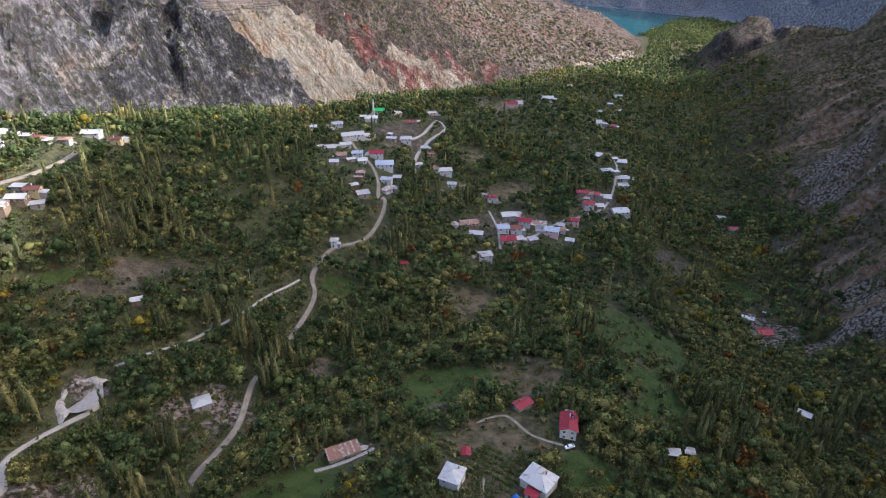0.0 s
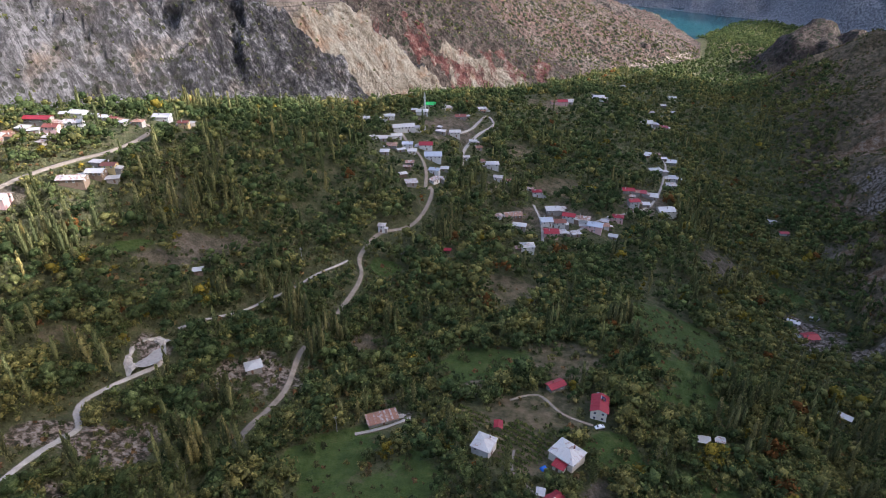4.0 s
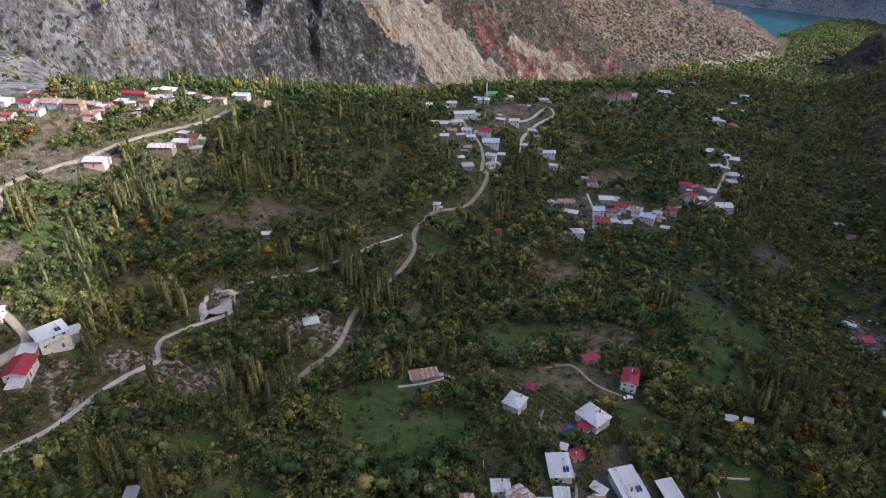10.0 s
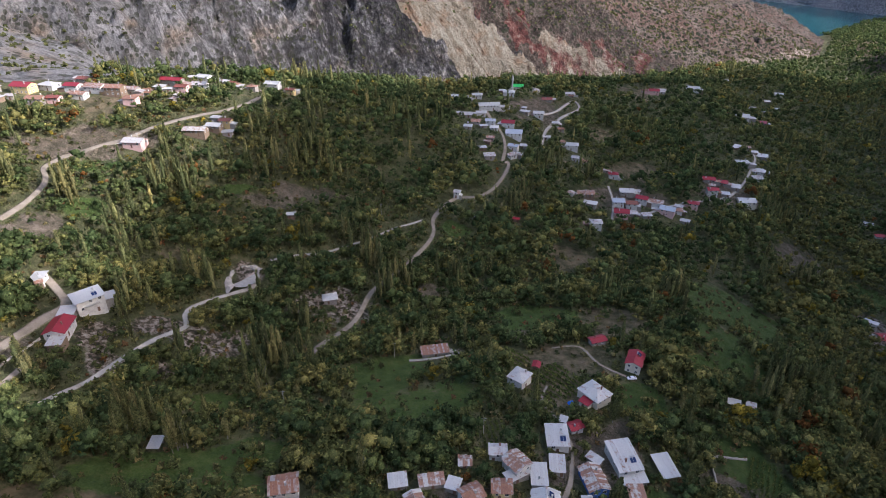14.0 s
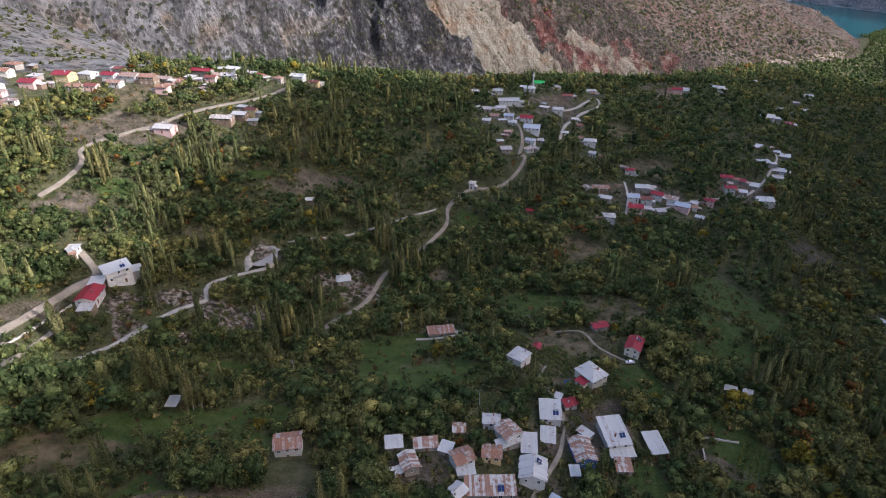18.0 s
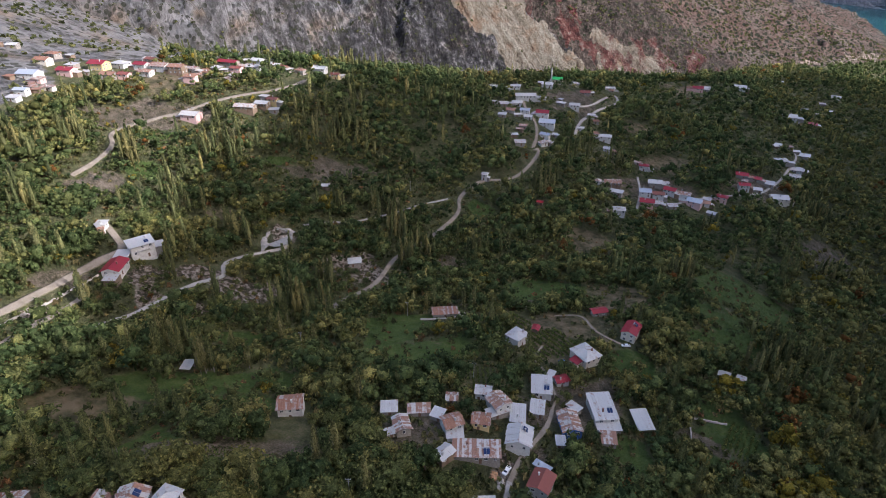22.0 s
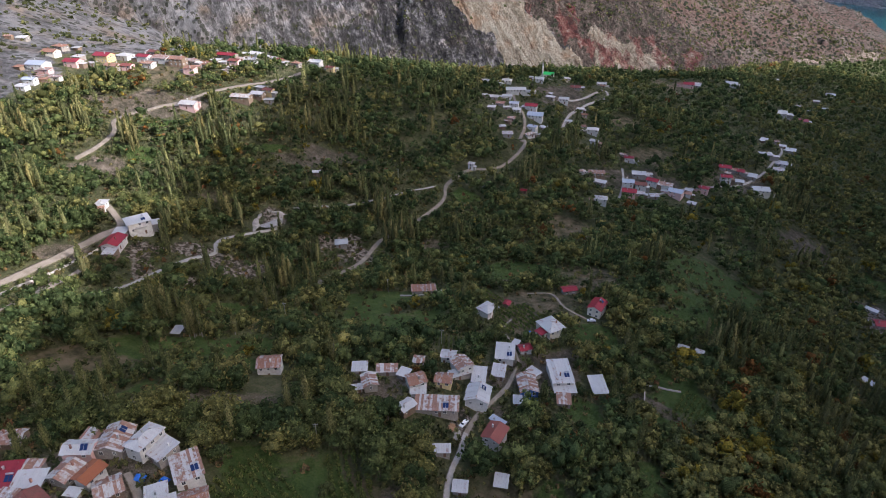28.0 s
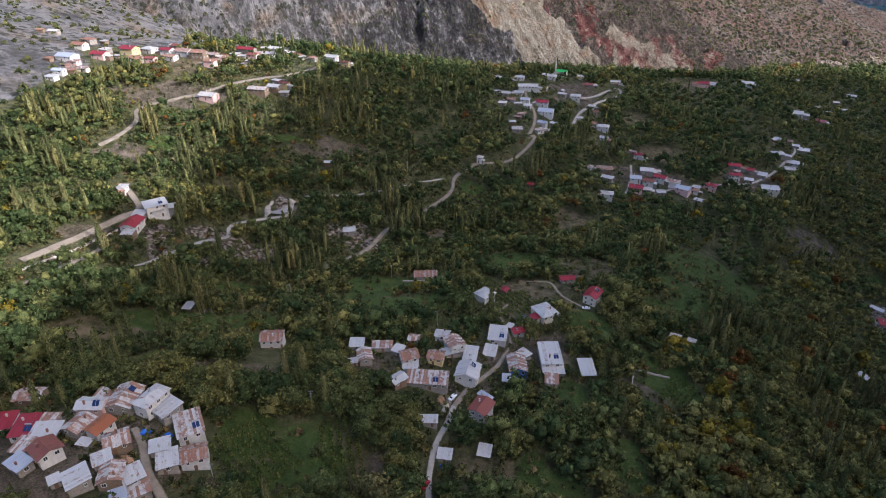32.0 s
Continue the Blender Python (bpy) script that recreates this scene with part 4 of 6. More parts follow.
def house(x, y, w, l, h, turn, roof, cover, walls, solar=False):
    rng = random.Random(int(x * 131 + y * 17 + w * 7))
    if l > w and roof in ("gable", "hip"):
        w, l, turn = l, w, turn + 90
    shed = h <= 3.4
    away = math.hypot(x - 20, y - 20)
    if away < 150:
        y, h = y + 0.2 * h, h * 0.8
        w, l = w * 0.94, l * 0.94
    else:
        w, l, h = w * 0.85, l * 0.85, h * (0.88 if shed else 0.76)
    if x < -200 and y > 180 and rng.random() < 0.55:
        walls = rng.choice(("cream", "stone", "wood", "pink")) if walls == "white" else walls
        cover = rng.choice(("zinc", "rusty", "rust")) if cover in ("zinc", "blue") else cover
    name = "shed" if shed else "house"
    base = height(x, y)
    label = f"{WALL_WORDS[walls]} {'shed' if shed else 'two-storey house' if h >= 5.5 else 'village house'} with {ROOF_WORDS[cover]} {SHAPE_WORDS[roof]} roof"
    if solar:
        label += ", solar heater"
    thing = tagged(new(name), label, name, "village sheds" if shed else "village houses")
    thing.matrix_world = pose(x, y, base, 0, 0, turn)
    HOUSES.append((x, y, math.hypot(w, l) / 2))
    tiles = cover in ("tile", "orange")
    sheets, rise = roof_sheets(roof, w, l, h, rng, tiles)
    if math.hypot(x - 20, y - 20) < 190 and not tiles:
        for corners in sheets:
            bm = bmesh.new()
            slab(bm, corners, 0.06)
            part("roof_sheet", bm, ROOF[cover], thing)
    else:
        part("roof", roof_shell(roof, w, l, h, rise), ROOF[cover], thing)
    if walls == "posts":
        for px in (-w / 2 + 0.15, 0, w / 2 - 0.15):
            for py, z in ((-l / 2 + 0.15, h - 0.05), (l / 2 - 0.15, h - 0.05 + rise * 0.8)):
                bm = bmesh.new()
                rod(bm, (px, py, -1.5), (px, py, z), 0.11)
                part("post", bm, M_BARK, thing)
        bm = bmesh.new()
        box(bm, 0, l / 2 - 0.25, -1.0, w - 0.4, 0.25, h * 0.6 + 1.0)
        part("back_wall", bm, WALL["stone"], thing)
        return thing
    part("body", body_mesh(roof, w, l, h, rise), WALL[walls], thing)
    if roof in ("gable", "hip"):
        run = (w / 2 + 0.45) if roof == "gable" else max(w / 2 - l / 2, 0.1)
        bm = bmesh.new()
        rod(bm, (-run, 0, h + rise + 0.03), (run, 0, h + rise + 0.03), 0.09)
        part("ridge_cap", bm, ROOF[cover], thing)
    if not shed or walls in ("white", "pink", "cream"):
        floors = 2 if h >= 5.3 else 1
        if h > 8:
            floors = 3
        for level in range(floors):
            z = h - 1.75 - level * 2.7
            for side, length in ((0, w), (1, l), (3, l), (2, w)):
                count = max(1, int(length / 3.0))
                for q in range(count):
                    if rng.random() < (0.62 if side == 2 else 0.2):
                        continue
                    f = (q + 0.5) / count - 0.5
                    wx, wy = ((f * w, -l / 2), (w / 2, f * l), (f * w, l / 2), (-w / 2, f * l))[side]
                    window_on(thing, wx, wy, z, side, rng.choice((0.8, 1.0, 1.2)), rng.choice((1.0, 1.15, 1.25)))
    if not shed and away > 150 and rng.random() < 0.7:
        side = rng.choice((-1, 1))
        aw, al, ah = w * rng.uniform(0.35, 0.6), l * rng.uniform(0.6, 0.95), h * rng.uniform(0.4, 0.65)
        ax, ay = side * (w / 2 + aw / 2), rng.uniform(-0.25, 0.1) * l
        bm = bmesh.new()
        box(bm, ax - side * 0.1, ay, -2.2, aw, al, ah + 2.2)
        part("annex", bm, WALL[rng.choice(("stone", "wood", walls))], thing)
        bm = bmesh.new()
        inner, outer = ax - side * aw / 2, ax + side * (aw / 2 + 0.5)
        corners = [(inner, ay - al / 2 - 0.4, ah + 0.75), (outer, ay - al / 2 - 0.4, ah + 0.15), (outer, ay + al / 2 + 0.4, ah + 0.15), (inner, ay + al / 2 + 0.4, ah + 0.75)]
        slab(bm, corners if side > 0 else corners[::-1], 0.1)
        part("annex_roof", bm, ROOF[rng.choice(("zinc", "rusty", "zinc"))], thing)
    bm = bmesh.new()
    fx = rng.uniform(-0.3, 0.3) * w
    box(bm, fx, -l / 2 - 0.03, -0.1, 1.0, 0.1, 2.05)
    part("door", bm, M_DOOR, thing)
    if not shed:
        bm = bmesh.new()
        cx, cy = rng.uniform(-0.3, 0.3) * w, rng.choice((-0.22, 0.22)) * l
        box(bm, cx, cy, h, 0.5, 0.5, rise + 0.7)
        box(bm, cx, cy, h + rise + 0.7, 0.64, 0.64, 0.12)
        part("chimney", bm, rng.choice((M_BRICK, M_CONCRETE, WALL["white"])), thing)
    if h >= 5.5 and w > 6 and walls in ("white", "cream", "pink"):
        bm = bmesh.new()
        box(bm, 0, -l / 2 - 0.65, h - 2.95, w * 0.55, 1.3, 0.16)
        for q in range(9):
            rod(bm, (w * 0.27 * (q / 4 - 1), -l / 2 - 1.25, h - 2.8), (w * 0.27 * (q / 4 - 1), -l / 2 - 1.25, h - 1.9), 0.03, 4)
        rod(bm, (-w * 0.27, -l / 2 - 1.25, h - 1.88), (w * 0.27, -l / 2 - 1.25, h - 1.88), 0.04, 4)
        part("balcony", bm, M_CONCRETE, thing)
    if solar:
        slope = math.atan2(rise, l if roof == "mono" else l / 2 + 0.45)
        for q in range(2):
            bm = bmesh.new()
            box(bm, 0, 0, 0, 1.0, 2.0, 0.08)
            panel = part("solar_panel", bm, M_PANEL, thing, "dark blue solar water heater panel")
            panel.matrix_local = Matrix.Translation((w * 0.18 + 1.15 * q, -l * 0.22, h + (rise * 0.3 if roof == "mono" else rise * 0.55) + 0.35)) @ Matrix.Rotation(slope + 0.25, 4, "X")
        bm = bmesh.new()
        rod(bm, (w * 0.18 - 0.4, -l * 0.22 + 1.1, h + rise * 0.55 + 0.95), (w * 0.18 + 1.6, -l * 0.22 + 1.1, h + rise * 0.55 + 0.95), 0.26, 10)
        for q in (-0.2, 1.4):
            rod(bm, (w * 0.18 + q, -l * 0.22 + 1.1, h + rise * 0.3), (w * 0.18 + q, -l * 0.22 + 1.1, h + rise * 0.55 + 0.9), 0.04, 4)
        part("water_tank", bm, M_STEEL, thing, "round steel water tank")
    return thing


house(-26.0, 83.5, 6.0, 5.4, 3.0, 24, "mono", "zinc", "stone")
house(-15.1, 86.4, 8.5, 4.5, 3.0, 24, "mono", "rusty", "stone")
house(-7.7, 86.8, 4.3, 4.6, 3.0, -4, "mono", "zinc", "stone")
house(-0.9, 82.9, 7.2, 6.3, 5.5, 42, "gable", "rust", "white")
house(1.3, 80.1, 5.9, 5.0, 3.0, 25, "mono", "zinc", "white")
house(-17.0, 74.5, 5.4, 7.6, 4.5, 38, "gable", "rusty", "stone")
house(-20.1, 70.2, 4.0, 2.7, 2.5, 40, "mono", "zinc", "stone")
house(-6.6, 99.5, 4.4, 4.2, 2.6, 14, "gable", "rusty", "stone")
house(3.5, 107.7, 6.3, 4.8, 5.0, 12, "gable", "zinc", "white")
house(11.0, 103.2, 7.1, 8.2, 6.5, 50, "gable", "rusty", "white")
house(11.6, 100.3, 8.7, 4.1, 3.2, 45, "mono", "zinc", "stone")
house(7.8, 90.9, 6.8, 5.7, 4.5, 12, "gable", "rust", "yellow")
house(19.0, 102.8, 5.5, 9.1, 4.0, 12, "mono", "zinc", "stone")
house(22.7, 89.8, 9.2, 9.9, 6.0, 8, "gable", "zinc", "white", solar=True)
house(10.8, 76.0, 17.2, 7.5, 4.0, 18, "mono", "rusty", "stone", solar=True)
house(1.4, 68.5, 4.6, 6.5, 4.5, -24, "gable", "zinc", "wood")
house(19.0, 58.9, 7.2, 3.6, 2.8, 22, "mono", "zinc", "stone")
house(34.4, 74.5, 7.0, 8.5, 6.5, -7, "gable", "tile", "white")
house(33.0, 83.6, 6.2, 2.2, 3.5, -19, "mono", "blue", "stone")
house(23.3, 127.0, 8.4, 10.6, 4.5, 13, "mono", "zinc", "white", solar=True)
house(24.7, 112.7, 5.3, 7.6, 3.0, 9, "mono", "zinc", "stone")
house(29.7, 138.3, 5.8, 4.3, 3.5, 38, "gable", "red", "white")
house(24.9, 141.1, 2.6, 3.0, 2.4, -9, "mono", "zinc", "stone")
house(36.6, 162.0, 11.6, 9.7, 6.0, -39, "hip", "zinc", "cream")
house(33.2, 156.8, 4.6, 3.6, 3.2, -31, "mono", "red", "cream")
house(54.6, 198.4, 8.1, 12.5, 7.0, -11, "gable", "red", "cream", solar=True)
house(36.6, 213.7, 9.0, 5.1, 4.0, 33, "gable", "red", "stone")
house(48.6, 126.3, 9.5, 14.6, 6.0, 25, "mono", "zinc", "white", solar=True)
house(52.3, 119.3, 9.6, 5.1, 3.2, 23, "mono", "zinc", "stone")
house(53.3, 112.9, 5.6, 6.1, 2.6, 15, "mono", "rusty", "stone")
house(64.9, 132.6, 6.6, 11.0, 3.4, 25, "mono", "zinc", "posts")
house(38.0, 110.1, 7.5, 11.8, 5.0, 25, "gable", "rusty", "blue")
house(37.9, 122.9, 5.6, 3.2, 3.0, -30, "mono", "zinc", "stone")
house(36.5, 100.6, 3.2, 4.3, 2.4, 17, "mono", "zinc", "stone")
house(9.6, 180.2, 3.2, 4.5, 2.4, -5, "gable", "red", "wood")
house(30.3, 48.8, 4.9, 4.5, 2.8, 15, "mono", "zinc", "stone")
house(42.1, 58.3, 4.5, 5.4, 2.8, 10, "mono", "zinc", "posts")
house(3.8, 162.4, 7.9, 8.6, 6.0, -23, "hip", "zinc", "white")
house(-61.6, 71.2, 9.7, 7.7, 6.6, 27, "gable", "rust", "white")
house(-118.2, 81.2, 4.5, 6.0, 2.6, 15, "mono", "zinc", "posts")
house(-86.4, -17.5, 6.5, 9.3, 4.5, 29, "mono", "red", "white", solar=True)
house(-96.7, -17.6, 5.6, 7.5, 4.5, 32, "mono", "red", "white")
house(-77.9, -16.3, 8.5, 6.0, 3.8, 27, "mono", "zinc", "stone")
house(-70.6, -10.5, 6.5, 7.7, 4.0, 5, "gable", "rusty", "stone")
house(-63.2, -8.9, 5.2, 7.1, 5.0, 0, "gable", "orange", "white")
house(-75.0, -2.4, 9.2, 5.5, 5.5, 24, "gable", "zinc", "pink", solar=True)
house(-79.3, 5.4, 5.2, 4.1, 4.0, 12, "mono", "rusty", "stone")
house(-68.7, 4.9, 8.8, 11.2, 5.5, 21, "gable", "rusty", "stone", solar=True)
house(-59.7, 7.6, 6.3, 10.8, 7.5, 0, "hip", "zinc", "white")
house(-53.9, 8.3, 7.4, 7.8, 5.0, -10, "mono", "zinc", "stone")
house(-43.6, 7.0, 8.4, 11.2, 5.0, 52, "mono", "rusty", "white", solar=True)
house(-34.2, -1.1, 8.2, 6.8, 5.5, 43, "gable", "rust", "white")
house(-39.0, -6.7, 6.2, 7.1, 3.8, 46, "mono", "zinc", "stone")
house(-44.3, -4.1, 6.0, 5.1, 3.8, 44, "mono", "zinc", "stone")
house(-55.2, -9.8, 7.4, 7.0, 4.0, 53, "gable", "rusty", "wood")
house(-67.3, -23.8, 7.2, 6.9, 6.0, -14, "gable", "tile", "white")
house(-70.9, -29.5, 7.0, 4.7, 3.8, -5, "mono", "blue", "stone")
house(-76.9, -24.2, 4.9, 5.9, 4.0, 15, "mono", "rusty", "stone")
house(-52.3, -25.9, 7.7, 6.4, 4.0, -27, "mono", "zinc", "stone")
house(-52.9, -17.0, 5.1, 5.0, 3.0, 57, "mono", "zinc", "stone")
house(-46.0, -20.0, 6.6, 7.3, 4.0, 41, "gable", "rusty", "wood")
house(-41.4, -17.1, 5.8, 6.5, 4.5, 63, "mono", "zinc", "stone")
house(-37.5, -18.7, 5.8, 7.2, 4.0, 55, "mono", "rusty", "stone")
house(-39.3, -24.1, 4.2, 5.1, 3.5, 49, "mono", "blue", "stone")
house(-106.6, -3.3, 9.3, 6.2, 4.0, 27, "gable", "rusty", "wood")
house(-57.5, -28.7, 2.7, 3.2, 2.6, 62, "mono", "zinc", "stone")
house(-83.5, -11.3, 5.4, 3.8, 3.4, 21, "mono", "rusty", "stone")
house(-62.9, -14.5, 4.0, 2.5, 2.2, 12, "mono", "zinc", "stone")
house(-189.0, 133.9, 13.5, 10.0, 9.6, 59, "mono", "zinc", "white", solar=True)
house(-187.8, 115.4, 9.7, 13.6, 5.0, 22, "gable", "red", "white")
house(-192.3, 125.0, 7.0, 7.0, 3.0, 26, "mono", "zinc", "stone")
house(-215.8, 136.8, 5.5, 4.4, 3.0, 20, "mono", "zinc", "white")
house(-108.4, 210.3, 8.2, 7.0, 3.2, 30, "hip", "zinc", "stone")
house(-41.6, 186.5, 15.6, 7.0, 3.0, 25, "mono", "rust", "stone")
house(-152.5, 256.8, 5.2, 4.2, 3.0, 20, "gable", "zinc", "wood")
house(-71.2, 356.0, 5.0, 5.0, 6.0, 0, "hip", "zinc", "white")
house(100.4, 192.4, 5.0, 3.5, 2.6, -10, "mono", "zinc", "posts")
house(108.7, 195.5, 3.7, 2.9, 2.4, -10, "mono", "zinc", "posts")
house(210.5, 269.2, 7.7, 3.9, 2.6, -40, "mono", "zinc", "posts")
house(248.1, 387.5, 12.7, 10.1, 4.0, 10, "gable", "red", "pink")
house(246.3, 410.6, 10.1, 4.0, 2.6, -30, "mono", "zinc", "white")
house(267.7, 421.6, 7.3, 3.6, 2.6, 0, "mono", "zinc", "white")
house(305.3, 577.6, 10.6, 5.3, 2.8, 0, "mono", "red", "white")
house(301.7, 604.3, 10.3, 5.1, 2.8, -20, "mono", "zinc", "white")
house(-165.8, 586.0, 11.9, 8.9, 4.5, 5, "gable", "red", "pink")
house(-115.2, 525.0, 8.5, 6.4, 4.0, 15, "gable", "zinc", "white")
house(-94.9, 535.9, 11.0, 8.3, 5.0, 10, "hip", "zinc", "white")
house(-78.0, 509.4, 22.0, 9.9, 6.0, 20, "gable", "zinc", "white")
house(-81.3, 490.0, 10.0, 7.5, 4.0, 20, "gable", "zinc", "white")
house(-92.3, 479.2, 9.9, 7.4, 3.0, 10, "mono", "rusty", "stone")
house(-81.4, 466.5, 8.8, 6.6, 3.5, 5, "mono", "rusty", "stone")
house(-84.5, 449.9, 7.5, 5.6, 3.0, 5, "mono", "zinc", "stone")
house(-69.3, 473.2, 9.4, 7.1, 6.0, 5, "gable", "blue", "white")
house(-64.3, 464.5, 7.6, 5.7, 3.0, 5, "mono", "zinc", "white")
house(-55.1, 483.8, 12.6, 9.5, 6.0, 5, "gable", "red", "white")
house(-47.5, 470.2, 15.9, 11.9, 6.0, 5, "gable", "blue", "white")
house(-63.3, 442.2, 6.8, 5.1, 3.0, 5, "mono", "rusty", "stone")
house(-43.8, 446.0, 9.0, 6.7, 5.0, -10, "gable", "blue", "white")
house(-42.5, 431.6, 9.8, 4.9, 4.0, 60, "mono", "rusty", "white")
house(-36.9, 459.6, 6.7, 5.1, 3.0, 0, "mono", "zinc", "stone")
house(-58.6, 414.8, 9.6, 7.2, 3.0, 20, "mono", "zinc", "stone")
house(-62.6, 588.2, 12.4, 10.0, 7.0, 0, "gable", "green", "cream")
house(-67.0, 557.9, 12.6, 9.4, 5.0, 5, "hip", "zinc", "white")
house(-47.1, 606.6, 10.7, 8.1, 4.5, 30, "hip", "zinc", "cream")
house(-31.8, 586.0, 11.4, 8.5, 3.5, 10, "gable", "tile", "stone")
house(-13.4, 656.5, 12.2, 6.1, 4.0, 15, "gable", "zinc", "white")
house(-34.0, 535.2, 10.9, 8.2, 6.0, 10, "gable", "zinc", "white")
house(-46.1, 526.1, 9.6, 4.8, 3.0, -10, "mono", "zinc", "stone")
house(-16.9, 538.2, 7.6, 5.7, 4.0, 0, "hip", "zinc", "white")
house(-21.8, 503.8, 6.9, 5.2, 3.5, 10, "gable", "zinc", "white")
house(2.1, 506.1, 12.2, 9.1, 6.5, 5, "hip", "zinc", "white")
house(7.7, 485.4, 8.4, 6.3, 5.0, -10, "gable", "zinc", "white")
house(19.7, 424.5, 15.3, 9.2, 5.0, 15, "gable", "rusty", "wood")
house(24.9, 414.1, 11.3, 5.6, 3.2, -10, "mono", "zinc", "stone")
house(30.2, 385.6, 11.0, 8.2, 6.5, 10, "hip", "zinc", "white")
house(41.4, 481.0, 9.0, 6.7, 6.0, 5, "hip", "red", "white")
house(53.2, 455.4, 12.9, 9.7, 5.5, 10, "gable", "zinc", "stone")
house(46.7, 432.1, 10.4, 9.3, 5.5, 10, "gable", "blue", "white")
house(57.4, 434.8, 10.4, 7.8, 6.0, 10, "gable", "tile", "white")
house(66.5, 448.2, 11.2, 8.4, 6.5, -15, "gable", "red", "white")
house(49.7, 416.6, 12.6, 9.5, 6.0, 5, "gable", "red", "pink")
house(58.8, 422.5, 7.7, 5.8, 3.5, 10, "mono", "zinc", "stone")
house(78.1, 447.8, 12.0, 9.0, 6.0, -10, "gable", "rusty", "white")
house(87.0, 439.4, 13.2, 9.9, 7.0, -15, "gable", "blue", "pink")
house(96.2, 447.0, 7.5, 5.6, 4.0, 0, "mono", "rusty", "white")
house(109.3, 463.0, 9.9, 7.4, 6.5, -10, "hip", "red", "pink")
house(101.3, 434.4, 7.4, 5.5, 3.0, -20, "gable", "zinc", "stone")
house(69.9, 425.3, 7.7, 5.8, 3.0, 20, "mono", "zinc", "stone")
house(127.6, 494.1, 10.4, 7.8, 8.0, 10, "gable", "red", "white")
house(126.9, 518.4, 12.0, 9.0, 4.5, 0, "gable", "red", "stone")
house(140.7, 524.6, 9.1, 6.8, 3.5, -10, "mono", "red", "stone")
house(151.3, 525.9, 11.6, 8.7, 3.0, -10, "mono", "zinc", "stone")
house(159.0, 503.3, 16.4, 12.3, 6.0, 10, "gable", "zinc", "cream")
house(140.5, 502.4, 7.7, 5.8, 3.0, 0, "mono", "zinc", "stone")
house(167.5, 588.6, 13.4, 10.0, 4.5, 10, "hip", "zinc", "stone")
house(196.7, 641.9, 12.7, 9.5, 4.0, -10, "mono", "zinc", "stone")
house(188.8, 642.8, 7.2, 5.4, 3.0, 0, "mono", "zinc", "stone")
house(182.7, 585.9, 12.1, 9.1, 3.5, -5, "mono", "zinc", "white")
house(180.0, 569.6, 10.5, 7.9, 3.5, 5, "mono", "rusty", "white")
house(82.4, 729.8, 13.7, 10.3, 6.0, 5, "gable", "red", "pink")
house(93.3, 746.0, 8.8, 6.6, 4.0, 0, "gable", "zinc", "white")
house(133.1, 785.0, 17.6, 13.2, 5.0, -5, "gable", "zinc", "white")
house(194.9, 772.1, 18.9, 14.2, 4.0, 5, "gable", "zinc", "white")
house(236.2, 921.1, 10.9, 8.2, 3.5, 20, "gable", "zinc", "white")
house(233.1, 828.8, 13.5, 10.2, 3.5, 0, "mono", "red", "stone")
house(294.9, 1033.0, 14.3, 10.7, 4.0, 0, "gable", "zinc", "cream")
house(269.2, 982.9, 9.5, 7.1, 3.0, 0, "mono", "zinc", "stone")
house(207.6, 1153.4, 16.8, 12.6, 4.5, 0, "gable", "rusty", "white")
house(206.4, 783.1, 8.5, 6.4, 3.0, 0, "mono", "zinc", "white")
house(168.1, 631.8, 7.1, 5.3, 3.0, -20, "mono", "zinc", "stone")
house(251.8, 924.6, 9.0, 6.7, 3.0, 0, "mono", "zinc", "stone")
house(279.2, 959.1, 9.3, 7.0, 3.0, 0, "mono", "zinc", "stone")
house(-54.4, 338.8, 3.5, 2.7, 2.8, 0, "mono", "zinc", "white")
house(-25.8, 352.2, 4.5, 3.4, 2.8, 0, "gable", "red", "wood")
house(93.6, 739.8, 6.3, 4.8, 3.0, 0, "gable", "zinc", "white")
house(217.4, 1058.8, 7.8, 5.8, 3.0, 0, "mono", "zinc", "white")
house(247.6, 1133.8, 8.3, 6.2, 3.0, 0, "mono", "zinc", "white")
house(-444.4, 283.0, 9.4, 6.6, 4.0, 20, "gable", "zinc", "stone")
house(-394.8, 266.9, 13.0, 9.1, 5.0, 10, "gable", "blue", "white")
house(-409.4, 287.6, 12.1, 8.4, 5.0, 0, "hip", "zinc", "white")
house(-373.9, 238.3, 16.4, 11.5, 5.0, 10, "gable", "blue", "white")
house(-350.5, 212.2, 9.2, 6.5, 5.0, 15, "gable", "blue", "white")
house(-363.9, 259.7, 13.8, 9.6, 6.0, 8, "gable", "red", "pink")
house(-378.5, 277.1, 10.0, 7.0, 4.0, 0, "mono", "zinc", "stone")
house(-360.8, 285.7, 15.5, 10.9, 7.0, 5, "gable", "red", "yellow")
house(-331.9, 266.6, 12.0, 8.4, 5.5, 12, "gable", "blue", "white")
house(-351.5, 297.7, 14.2, 9.9, 5.0, 0, "hip", "zinc", "white")
house(-322.9, 272.2, 9.2, 6.5, 5.0, 10, "gable", "tile", "white")
house(-328.8, 295.5, 11.5, 8.1, 5.5, 5, "gable", "red", "white")
house(-342.6, 320.3, 10.1, 7.0, 4.0, 0, "gable", "tile", "white")
house(-312.5, 297.7, 14.8, 10.4, 5.5, 5, "gable", "rust", "white")
house(-314.1, 284.4, 10.6, 7.4, 4.5, 5, "gable", "rusty", "white")
house(-296.8, 297.7, 13.2, 9.2, 8.0, 10, "gable", "zinc", "white")
house(-291.6, 307.3, 10.6, 7.4, 4.5, 5, "gable", "zinc", "white")
house(-280.3, 291.2, 10.2, 7.2, 6.0, 10, "mono", "zinc", "white")
